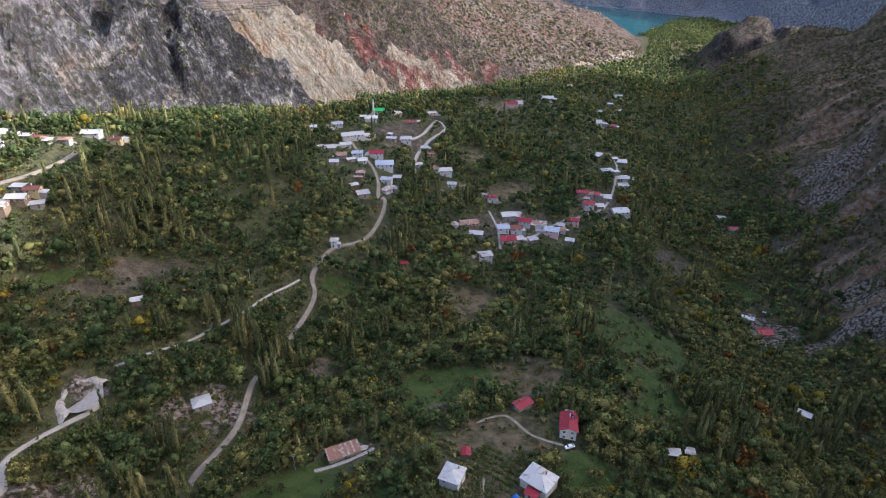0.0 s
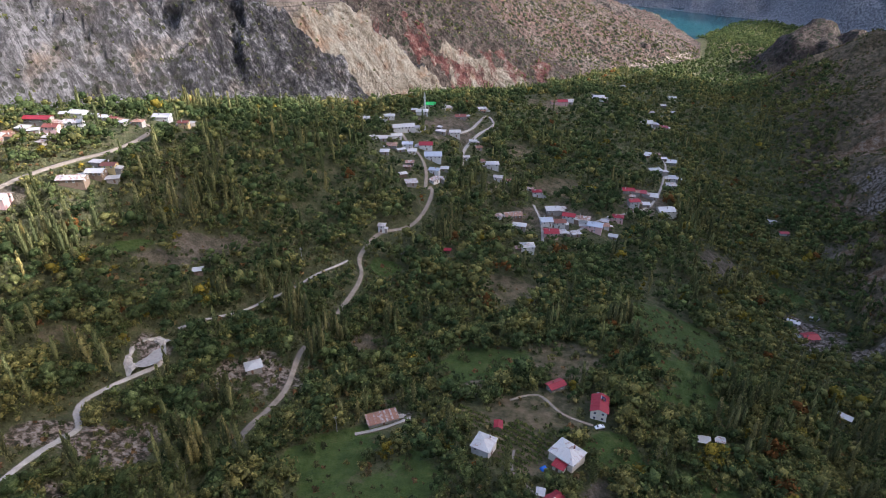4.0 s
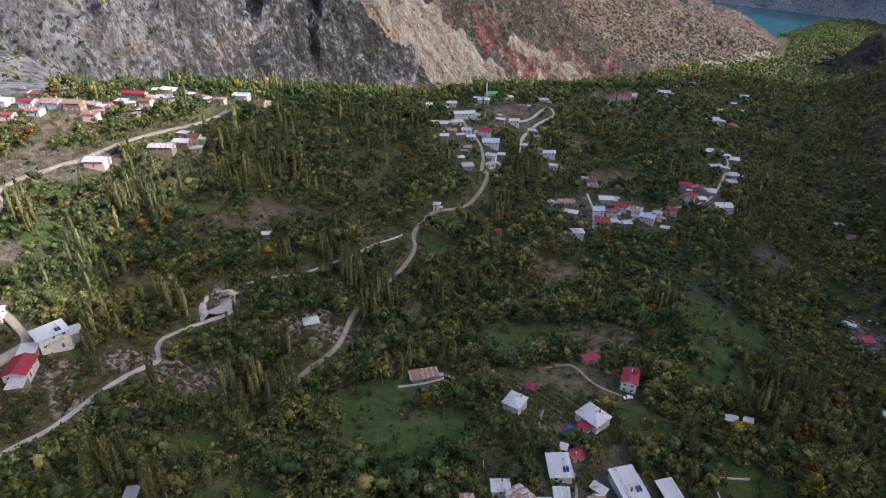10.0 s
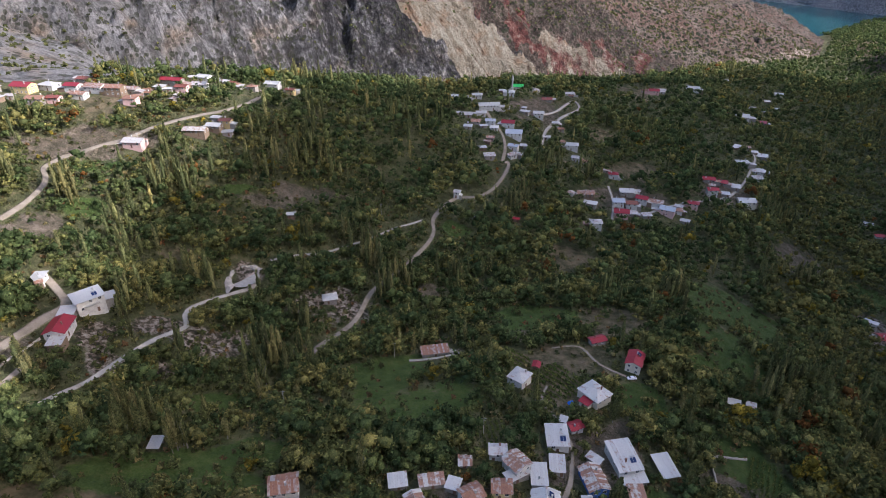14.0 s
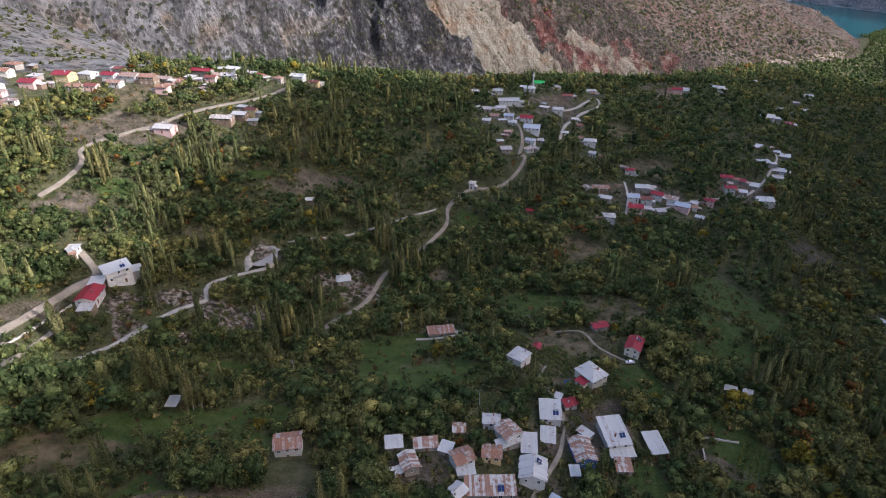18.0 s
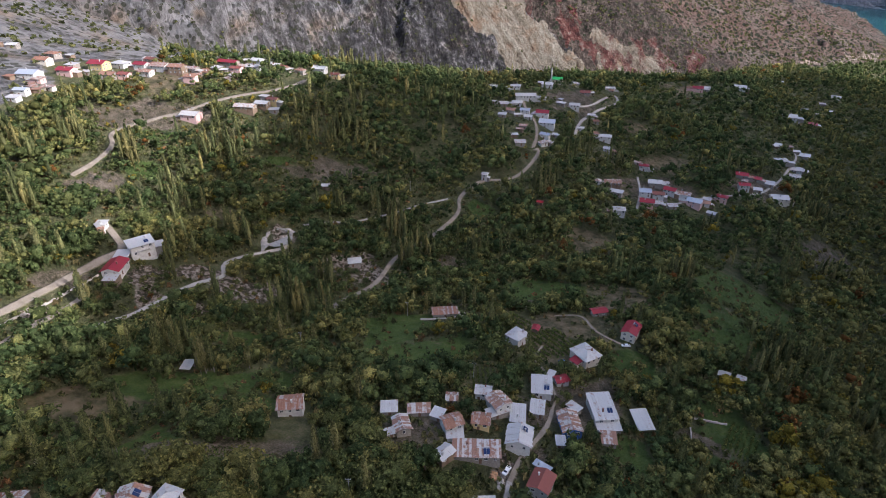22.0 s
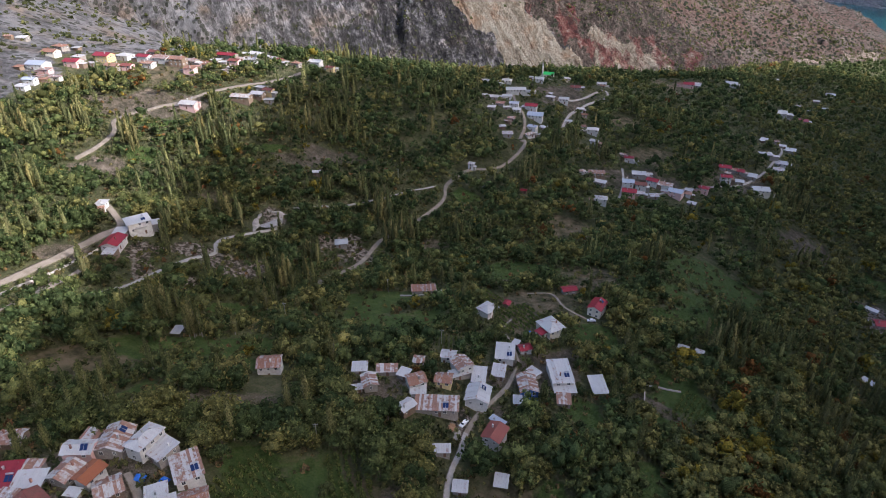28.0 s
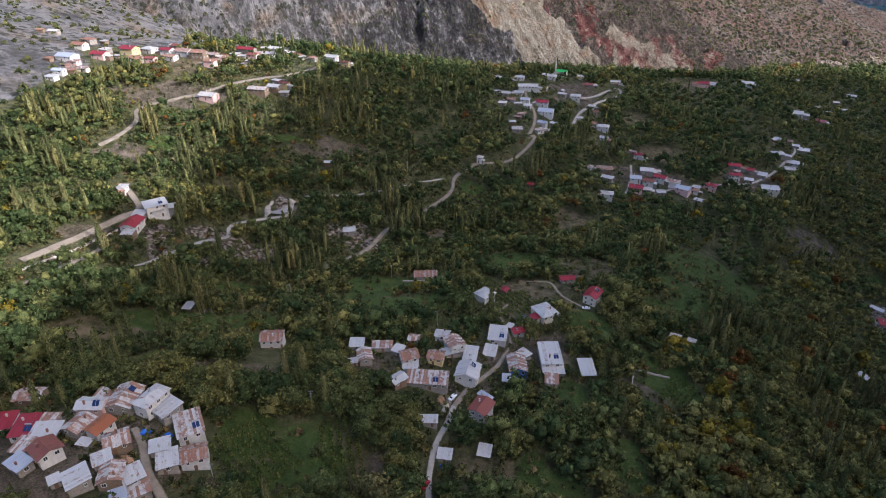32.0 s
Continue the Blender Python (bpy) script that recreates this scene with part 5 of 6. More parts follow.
house(-279.9, 309.2, 7.4, 5.1, 4.0, 0, "gable", "zinc", "stone")
house(-284.9, 341.4, 19.3, 7.7, 6.0, 2, "gable", "red", "white")
house(-269.1, 330.6, 9.6, 6.7, 6.0, 5, "gable", "tile", "pink")
house(-283.7, 325.4, 8.1, 5.7, 4.0, 0, "mono", "zinc", "stone")
house(-261.9, 316.5, 6.2, 4.4, 4.0, 0, "gable", "rusty", "white")
house(-264.3, 344.7, 12.2, 8.5, 4.5, 10, "gable", "zinc", "white")
house(-276.1, 367.8, 11.4, 8.0, 4.5, 0, "gable", "zinc", "white")
house(-257.5, 366.0, 7.0, 4.9, 3.5, 0, "mono", "zinc", "stone")
house(-251.2, 365.9, 6.9, 4.8, 3.5, 0, "gable", "tile", "wood")
house(-235.1, 367.3, 8.2, 5.7, 4.5, 0, "hip", "blue", "white")
house(-231.9, 392.4, 12.7, 8.9, 5.0, 5, "gable", "zinc", "white")
house(-214.5, 387.8, 7.7, 5.4, 5.5, 5, "gable", "tile", "yellow")
house(-252.5, 254.9, 14.1, 9.9, 4.5, 8, "gable", "zinc", "white")
house(-227.7, 281.8, 16.6, 8.3, 5.0, 10, "gable", "rusty", "wood")
house(-220.6, 292.4, 10.8, 7.5, 5.0, 5, "gable", "zinc", "wood")
house(-217.4, 301.0, 8.7, 6.1, 6.0, 5, "gable", "tile", "yellow")
house(-363.3, 235.2, 9.1, 6.4, 4.0, 10, "mono", "zinc", "white")
house(-347.3, 228.6, 10.4, 5.2, 3.5, 15, "mono", "zinc", "white")
house(-215.0, 134.8, 5.2, 3.7, 3.5, -30, "gable", "zinc", "white")
house(-346.2, 202.1, 9.1, 6.3, 3.5, 10, "mono", "zinc", "white")


# small sheds squeezed in between the houses of the farther hamlets
shed_rng = random.Random(31)
for hx, hy, reach in list(HOUSES):
    if not (hx < -205 and hy > 190 or hy > 395 and hx < 215) or shed_rng.random() < 0.3:
        continue
    a, far_off = shed_rng.uniform(0, 6.28), reach + shed_rng.uniform(2.8, 5.5)
    sx, sy = hx + far_off * math.cos(a), hy + far_off * math.sin(a)
    if all(math.hypot(sx - ox, sy - oy) > r + 1.8 for ox, oy, r in HOUSES) and all(np.hypot(sx - line[:, 0], sy - line[:, 1]).min() > width * 0.5 + 3 for line, width in ROADS):
        house(sx, sy, shed_rng.uniform(4, 7.5), shed_rng.uniform(3.5, 5.5), shed_rng.uniform(2.5, 3.4), shed_rng.uniform(-25, 35), shed_rng.choice(("mono", "gable", "mono")), shed_rng.choice(("zinc", "zinc", "rusty", "rust")), shed_rng.choice(("stone", "wood", "white")))


# ---- small things ----
def car(x, y, turn, paint, label):
    thing = tagged(new("car"), label, "car", "parked cars")
    thing.matrix_world = pose(x, y, height(x, y) + 0.2, 0, 0, turn)
    k = worn("car_paint", paint, tuple(c * 0.8 for c in paint), 0.3, 1.0, 0.3)
    bm = bmesh.new()
    profile = [(-2.1, 0.35), (-2.1, 0.85), (-1.3, 0.95), (-0.7, 1.42), (0.9, 1.45), (1.6, 0.98), (2.1, 0.9), (2.1, 0.35)]
    rings = [[bm.verts.new((px, side * (0.85 if pz < 1.2 else 0.66), pz)) for px, pz in profile] for side in (-1, 1)]
    bm.faces.new(rings[0])
    bm.faces.new(rings[1][::-1])
    for a in range(8):
        b = (a + 1) % 8
        bm.faces.new((rings[0][b], rings[0][a], rings[1][a], rings[1][b]))
    bmesh.ops.bevel(bm, geom=bm.edges[:], offset=0.06, segments=1, affect="EDGES")
    part("body", bm, k, thing)
    for name, corners in (("windscreen", [(-1.24, -0.6, 1.03), (-1.24, 0.6, 1.03), (-0.76, 0.55, 1.41), (-0.76, -0.55, 1.41)]), ("rear_window", [(0.98, -0.55, 1.42), (0.98, 0.55, 1.42), (1.55, 0.6, 1.04), (1.55, -0.6, 1.04)])):
        bm = bmesh.new()
        slab(bm, [(cx, cy, cz + 0.04) for cx, cy, cz in corners], 0.03)
        part(name, bm, M_GLASS, thing)
    for px in (-1.3, 1.3):
        for side in (-1, 1):
            bm = bmesh.new()
            rod(bm, (px, side * 0.72, 0.32), (px, side * 0.9, 0.32), 0.32, 12)
            wheel = part("wheel", bm, M_RUBBER, thing)
            bm = bmesh.new()
            rod(bm, (px, side * 0.88, 0.32), (px, side * 0.915, 0.32), 0.19, 8)
            part("rim", bm, M_STEEL, wheel)
    return thing


car(22.1, 76.0, 75, (0.75, 0.75, 0.75), "small white car parked on the concrete lane")
car(29.3, 35.1, 85, (0.30, 0.02, 0.025), "small dark red car parked beside the lane")
car(53.5, 187.8, 20, (0.7, 0.7, 0.7), "white car parked below the red roofed house")


def tarp(x, y, w, l, label):
    rng = random.Random(int(x * 7 + y))
    thing = tagged(new("tarpaulin"), label, "tarpaulin")
    thing.matrix_world = pose(x, y, height(x, y) - 0.1, 0, 0, rng.uniform(0, 90))
    bm = bmesh.new()
    bmesh.ops.create_grid(bm, x_segments=10, y_segments=8, size=1, matrix=Matrix.Diagonal((w / 2, l / 2, 1, 1)))
    for v in bm.verts:
        edge = 1 - max(abs(v.co.x) * 2 / w, abs(v.co.y) * 2 / l) ** 3
        v.co.z = 0.15 + edge * (1.0 + 0.3 * rng.random())
        v.co.x += rng.uniform(-0.15, 0.15)
        v.co.y += rng.uniform(-0.15, 0.15)
    bmesh.ops.solidify(bm, geom=bm.faces[:], thickness=0.03)
    part("sheet", bm, M_TARP, thing)
    bm = bmesh.new()
    box(bm, 0, 0, -0.6, w * 0.7, l * 0.7, 1.4)
    bmesh.ops.bevel(bm, geom=bm.edges[:], offset=0.25, segments=2, affect="EDGES")
    part("heap", bm, M_RUBBLE, thing)


tarp(-53.5, -0.6, 3.6, 3.0, "crumpled blue tarpaulin over a heap by the lane")
tarp(-47.5, 2.0, 3.4, 3.0, "blue tarpaulin beside a rusty roofed house")
tarp(27.2, 156.6, 3.0, 2.4, "blue tarpaulin on a heap by the vineyard")


def barrel(x, y):
    thing = tagged(new("water_tank"), "round blue plastic water tank beside the shed", "water tank")
    thing.matrix_world = pose(x, y, height(x, y) - 0.05)
    bm = bmesh.new()
    for z, r, r2, d in ((0.0, 0.75, 0.8, 0.5), (0.5, 0.8, 0.8, 0.6), (1.1, 0.8, 0.55, 0.35)):
        bmesh.ops.create_cone(bm, cap_ends=True, segments=14, radius1=r, radius2=r2, depth=d, matrix=Matrix.Translation((0, 0, z + d / 2)))
    part("tank", bm, M_TARP, thing)
    bm = bmesh.new()
    bmesh.ops.create_cone(bm, cap_ends=True, segments=12, radius1=0.3, radius2=0.26, depth=0.14, matrix=Matrix.Translation((0, 0, 1.5)))
    part("lid", bm, M_RUBBER, thing)


barrel(31.1, 45.2)


def heap(x, y, w, l, h, material, name, label, pieces=26):
    """Loose blocks lying over one another."""
    rng = random.Random(int(x * 3 + y * 5))
    thing = tagged(new(name), label, name.replace("_", " "))
    thing.matrix_world = pose(x, y, height(x, y))
    bm = bmesh.new()
    bmesh.ops.create_icosphere(bm, subdivisions=2, radius=1, matrix=Matrix.Diagonal((w / 2, l / 2, h * 0.8, 1)))
    for v in bm.verts:
        v.co *= rng.uniform(0.85, 1.1)
    part("mound", bm, material, thing)
    for q in range(pieces):
        bm = bmesh.new()
        a, r = rng.uniform(0, 6.28), rng.random() ** 0.5
        s = rng.uniform(0.25, 0.7)
        z = height(x + w / 2 * r * math.cos(a), y + l / 2 * r * math.sin(a)) - height(x, y)
        bmesh.ops.create_cube(bm, size=1, matrix=Matrix.Translation((w / 2 * r * math.cos(a), l / 2 * r * math.sin(a), z + h * 0.8 * math.sqrt(max(0, 1 - r * r)))) @ Euler((rng.uniform(0, 3), rng.uniform(0, 3), rng.uniform(0, 3))).to_matrix().to_4x4() @ Matrix.Diagonal((s * 1.6, s, s * 0.6, 1)))
        part("block", bm, material, thing)


heap(21.5, 70.5, 2.2, 5.0, 0.7, M_RUBBLE, "rubble_heap", "pale broken rubble lying beside the lane")
heap(18.8, 72.0, 3.0, 4.0, 0.9, M_LOG, "timber_pile", "pile of yellowish timber and boards in a yard")
heap(-49.0, -11.8, 4.2, 3.0, 0.9, M_LOG, "firewood_pile", "pile of cut brown firewood beside the lane")
heap(-33.5, 190.0, 4.5, 3.5, 0.8, M_RUBBLE, "rubble_heap", "white rubble heap next to the rusty barn")


def pole(x, y, tall, label):
    thing = tagged(new("utility_pole"), label, "utility pole", "power poles")
    thing.matrix_world = pose(x, y, height(x, y), 0, 0, 20)
    bm = bmesh.new()
    rod(bm, (0, 0, -1), (0, 0, tall), 0.17, 8, 0.1)
    part("pole", bm, M_CONCRETE, thing)
    bm = bmesh.new()
    box(bm, 0, 0, tall - 0.7, 1.8, 0.12, 0.12)
    box(bm, 0, 0, tall - 1.5, 1.3, 0.1, 0.1)
    part("crossarm", bm, M_STEEL, thing)
    for px in (-0.8, 0, 0.8):
        bm = bmesh.new()
        rod(bm, (px, 0, tall - 0.6), (px, 0, tall - 0.3), 0.07, 6)
        part("insulator", bm, M_FRAME, thing)


for px, py in ((-3.7, 118.7), (-25.1, -2.6), (-88, 120), (-60, 178), (60, 150), (-20, 42), (-110, 300), (-70, 395), (20, 420), (-250, 255)):
    pole(px, py, 9.0, "grey concrete power pole with steel crossarms")


def minaret(x, y):
    thing = tagged(new("minaret"), "slim white minaret with a pointed grey cap", "tower")
    thing.matrix_world = pose(x, y, height(x, y))
    for name, a, b, ra, rb, m in (("shaft", -1, 15, 0.9, 0.75, WALL["white"]), ("gallery", 12.5, 13.3, 1.25, 1.25, WALL["white"]), ("cap", 15, 18.5, 0.85, 0.03, ROOF["zinc"])):
        bm = bmesh.new()
        rod(bm, (0, 0, a), (0, 0, b), ra, 12, rb)
        part(name, bm, m, thing)


minaret(-66.0, 572.0)


def terrace_wall(points, label):
    """Dry stone wall along a line, a course of uneven stones on top."""
    rng = random.Random(len(points) + int(points[0][0]))
    thing = tagged(new("retaining_wall"), label, "stone wall")
    x0, y0 = points[0]
    thing.matrix_world = pose(x0, y0, height(x0, y0))
    for (ax, ay), (bx, by) in zip(points, points[1:]):
        length = math.hypot(bx - ax, by - ay)
        turn = math.atan2(by - ay, bx - ax)
        for q in range(max(1, int(length / 1.4))):
            t = (q + 0.5) / max(1, int(length / 1.4))
            px, py = ax + t * (bx - ax), ay + t * (by - ay)
            bm = bmesh.new()
            box(bm, 0, 0, -0.9, 1.42, rng.uniform(0.4, 0.55), rng.uniform(1.5, 2.0))
            stone = part("stone", bm, M_RUBBLE, thing)
            stone.matrix_local = Matrix.Translation((px - x0, py - y0, height(px, py) - height(x0, y0))) @ Matrix.Rotation(turn, 4, "Z")


terrace_wall([(87, 117), (86, 132), (85, 147)], "pale stone terrace wall beside the garden plots")
terrace_wall([(83, 152), (93, 156), (101, 159)], "pale stone wall above the vegetable plots")
terrace_wall([(-191, 52), (-192, 72), (-192, 92), (-191, 108)], "pale masonry wall along the dusty road")
terrace_wall([(-176, 46), (-178, 64), (-180, 80)], "low masonry wall below the terrace track")


def quarry(x, y, radius):
    """A horseshoe of pale broken rock round a small flat pit."""
    rng = random.Random(5)
    bm = bmesh.new()
    base = height(x, y)
    rings = []
    for n in range(25):
        a = radians(60 + 200 * n / 24)
        tall = 3.4 * math.sin(math.pi * (0.12 + 0.8 * n / 24)) * rng.uniform(0.75, 1.15) + 0.4
        ring = []
        for out, up in ((0.0, -0.8), (0.12, 0.35), (0.2, 0.75), (0.34, 1.0), (0.62, 0.92), (1.0, -0.5)):
            r = radius + 5.5 * out + rng.uniform(-0.5, 0.5)
            ring.append(bm.verts.new((r * math.cos(a), r * math.sin(a) * 1.25, tall * up + rng.uniform(-0.25, 0.25))))
        rings.append(ring)
    for one, two in zip(rings, rings[1:]):
        for a in range(5):
            bm.faces.new((one[a], one[a + 1], two[a + 1], two[a]))
    thing = tagged(new("quarry_bank"), "pale broken rock bank round a small quarry pit", "rock bank")
    thing.matrix_world = pose(x, y, base)
    part("rock_face", bm, M_CHALK, thing)
    bm = bmesh.new()
    bmesh.ops.create_circle(bm, cap_ends=True, segments=20, radius=radius + 0.6, matrix=Matrix.Translation((0, 0, 0.35)) @ Matrix.Diagonal((1, 1.25, 1, 1)))
    part("pit_floor", bm, M_GRAVEL, thing, "flat grey gravel floor")


quarry(-151, 198, 6.0)



# ---- woods ----
def leaf_cloud(rng, n, size, rx, rz, lift, lumps, corners=3):
    """Leaf clumps over a lumpy crown: points and faces."""
    d = rng.normal(size=(n, 3))
    d /= np.linalg.norm(d, axis=1)[:, None]
    centres = rng.normal(size=(lumps, 3))
    centres /= np.linalg.norm(centres, axis=1)[:, None]
    bulge = 0.72 + 0.38 * np.clip(((d @ centres.T).max(1) - 0.55) / 0.45, 0, 1)
    r = bulge * (0.72 + 0.34 * rng.random(n) ** 0.6)
    p = d * r[:, None] * (rx, rx, rz) + (0, 0, lift)
    normal = d + 0.55 * rng.normal(size=(n, 3))
    normal /= np.linalg.norm(normal, axis=1)[:, None]
    side = np.cross(normal, rng.normal(size=(n, 3)))
    side /= np.linalg.norm(side, axis=1)[:, None] + 1e-9
    other = np.cross(normal, side)
    s = size * (0.6 + 0.8 * rng.random(n))[:, None]
    if corners == 3:
        v = np.stack([p + s * side, p - 0.6 * s * side + 0.75 * s * other, p - 0.6 * s * side - 0.75 * s * other], 1)
        return v.reshape(-1, 3), np.arange(3 * n).reshape(-1, 3)
    bend = 0.25 * s * normal
    v = np.stack([p + s * side, p + 0.7 * s * other + bend, p - s * side, p - 0.7 * s * other + bend], 1).reshape(-1, 3)
    k = np.arange(n)[:, None] * 4
    return v, np.concatenate([k + (0, 1, 2), k + (0, 2, 3)])


def core(rng, rx, rz, lift, rings=5, sides=7, size=0.8):
    """The lumpy inside of a crown."""
    verts, faces = [(0, 0, lift - rz * size * 0.9)], []
    lobes = rng.normal(size=(8, 3))
    lobes /= np.linalg.norm(lobes, axis=1)[:, None]
    for a in range(1, rings):
        for b in range(sides):
            t, f = math.pi * a / rings, 2 * math.pi * (b + 0.5 * (a % 2)) / sides
            way = (math.sin(t) * math.cos(f), math.sin(t) * math.sin(f), -math.cos(t))
            lobe = max((lobes @ way).max() - 0.5, 0) / 0.5
            r = size * (0.78 + 0.4 * lobe) * rng.uniform(0.66, 1.3)
            verts.append((rx * r * math.sin(t) * math.cos(f), rx * r * math.sin(t) * math.sin(f), lift - rz * r * math.cos(t)))
    verts.append((0, 0, lift + rz * size))
    last = len(verts) - 1
    for b in range(sides):
        c = (b + 1) % sides
        faces += [(0, 1 + c, 1 + b), (last, last - sides + b, last - sides + c)]
        for a in range(rings - 2):
            p, q = 1 + a * sides + b, 1 + a * sides + c
            faces += [(p, q, q + sides), (p, q + sides, p + sides)]
    return np.array(verts), np.array(faces)


def stem(h, r, lean, limbs=0, rng=None):
    """Tapered trunk with limbs."""
    verts, faces = [], []

    def tube(a, b, ra, rb, sides=5):
        base = len(verts)
        for (px, py, pz), rr in ((a, ra), (b, rb)):
            for q in range(sides):
                verts.append((px + rr * math.cos(2 * math.pi * q / sides), py + rr * math.sin(2 * math.pi * q / sides), pz))
        for q in range(sides):
            s = (q + 1) % sides
            faces.extend([(base + q, base + s, base + sides + s), (base + q, base + sides + s, base + sides + q)])

    tube((0, 0, -0.6), (lean * 0.4, 0, h * 0.45), r, r * 0.7)
    tube((lean * 0.4, 0, h * 0.45), (lean, 0, h), r * 0.7, r * 0.25)
    for q in range(limbs):
        f = rng.uniform(0, 6.28)
        tube((lean * 0.4, 0, h * (0.35 + 0.1 * q)), (lean + 1.3 * math.cos(f), 1.3 * math.sin(f), h * (0.75 + 0.08 * q)), r * 0.4, r * 0.12, 4)
    return np.array(verts), np.array(faces)


def joined(*pieces):
    verts, faces, n = [], [], 0
    for v, f in pieces:
        verts.append(v)
        faces.append(f + n)
        n += len(v)
    return np.concatenate(verts), np.concatenate(faces)


def round_crown(seed, leaves, size, corners, rings=5, sides=7, boughs=4):
    """Leafy boughs of unequal size and height that make one uneven crown."""
    rng = np.random.default_rng(seed)
    rx, rz = 2.9 * rng.uniform(0.85, 1.2), 2.6 * rng.uniform(0.85, 1.25)
    lift = 1.1 + rz
    spin = rng.uniform(0, 6.28)
    pieces = []
    for n in range(boughs):
        f = spin + 2.4 * n + rng.uniform(-0.5, 0.5)
        out = 0.15 if n == 0 else rng.uniform(0.42, 0.85)
        r = rng.uniform(0.5, 0.64) if n == 0 else rng.uniform(0.3, 0.52)
        middle = np.array((math.cos(f) * out * rx, math.sin(f) * out * rx, lift + rz * (0.3 if n == 0 else rng.uniform(-0.6, 0.42))))
        v, faces = joined(leaf_cloud(rng, int(leaves * (0.34 if n == 0 else 0.66 / (boughs - 1))), size, rx * r * 1.35, rz * r * 1.3, 0.0, 5, corners), core(rng, rx * r, rz * r, 0.0, rings, sides, 0.78))
        pieces.append((v + middle, faces))
    return joined(*pieces), lift


def poplar_crown(seed, leaves, size, corners):
    """A ragged spindle of upright sprays."""
    rng = np.random.default_rng(seed)
    rise = 1.8 + 14.4 * rng.random(leaves) ** 0.9
    t = (rise - 1.8) / 14.4
    wide = 1.55 * np.sin(np.pi * np.clip(0.12 + 0.86 * t, 0, 1)) ** 0.75 * (1.05 - 0.45 * t) * rng.uniform(0.35, 1.15, leaves)
    f = rng.uniform(0, 6.28, leaves)
    base = np.stack([np.cos(f) * wide + 0.4 * t**2, np.sin(f) * wide, rise], 1)
    long, broad = size * rng.uniform(1.5, 3.4, leaves)[:, None], size * rng.uniform(0.5, 1.0, leaves)[:, None]
    up = np.stack([0.28 * np.cos(f), 0.28 * np.sin(f), np.ones(leaves)], 1) + 0.12 * rng.normal(size=(leaves, 3))
    side = np.cross(up, rng.normal(size=(leaves, 3)))
    side /= np.linalg.norm(side, axis=1)[:, None] + 1e-9
    v = np.stack([base - broad * side, base + broad * side, base + long * up], 1).reshape(-1, 3)
    return joined((v, np.arange(3 * leaves).reshape(-1, 3)), core(rng, 0.95, 7.2, 8.6, 6, 5, 0.86)), 8.6


def shrub_crown(seed, leaves, size):
    rng = np.random.default_rng(seed)
    return leaf_cloud(rng, leaves, size, 0.95, 0.75, 0.5, 5, 3)


def scatter_mesh(name, label, category, material, sets):
    """One object of many plants: sets of (template, places as x, y, z, scale, scale up, turn, tint)."""
    verts, faces, tints, n = [], [], [], 0
    for (v, f), rows in sets:
        if not len(rows):
            continue
        rows = np.asarray(rows, float)
        c, s = np.cos(rows[:, 5])[:, None], np.sin(rows[:, 5])[:, None]
        x = (v[None, :, 0] * c - v[None, :, 1] * s) * rows[:, 3:4] + rows[:, 0:1]
        y = (v[None, :, 0] * s + v[None, :, 1] * c) * rows[:, 3:4] + rows[:, 1:2]
        z = v[None, :, 2] * rows[:, 4:5] + rows[:, 2:3]
        verts.append(np.stack([x, y, z], -1).reshape(-1, 3))
        faces.append((f[None] + (n + np.arange(len(rows)) * len(v))[:, None, None]).reshape(-1, 3))
        tints.append(np.repeat(rows[:, 6], len(v)))
        n += len(rows) * len(v)
    ob = new(name, array_mesh(name, np.concatenate(verts), np.concatenate(faces), material, {"tint": np.concatenate(tints), "sown": np.ones(n)}))
    return tagged(ob, label, category, kind="stuff")


road_points = np.concatenate([np.c_[line, np.full(len(line), width)] for line, width in ROADS])
house_points = np.array(HOUSES)


def clear_of_things(x, y, spare):
    ok = np.ones(len(x), bool)
    for pts, more in ((road_points[:, :3], 0.5), (house_points, 1.0)):
        for a in range(0, len(x), 4000):
            w = slice(a, a + 4000)
            d = np.hypot(x[w][:, None] - pts[:, 0], y[w][:, None] - pts[:, 1])
            ok[w] &= (d > pts[:, 2] * more + spare[w][:, None]).all(1)
    return ok


EYE = (20.0, -40.0)
PLOTS = []


def plot(x, y, length, width, turn):
    """Planted ground where no tree stands."""
    PLOTS.append((x, y, length, width, radians(turn)))


plot(18, 169, 23, 27, -37.5)
plot(-3, 187, 18, 11, -37.5)
plot(-151, 198, 20, 20, 0)
plot(-51, 58, 28, 15, -47)
plot(-39, 182, 20, 13, 25)
plot(0, 31, 28, 13, -52)
plot(-23, 15, 25, 21, -16)
plot(-62, 40, 30, 10, 18)
plot(106, 150, 24, 12, 75)
plot(-2, 122, 18, 12, 110)


def on_plot(x, y):
    hit = np.zeros(len(x), bool)
    for cx, cy, length, width, a in PLOTS:
        u, v = (x - cx) * math.cos(a) + (y - cy) * math.sin(a), (y - cy) * math.cos(a) - (x - cx) * math.sin(a)
        hit |= (np.abs(u) < length / 2 + 1.5) & (np.abs(v) < width / 2 + 1.5)
    return hit


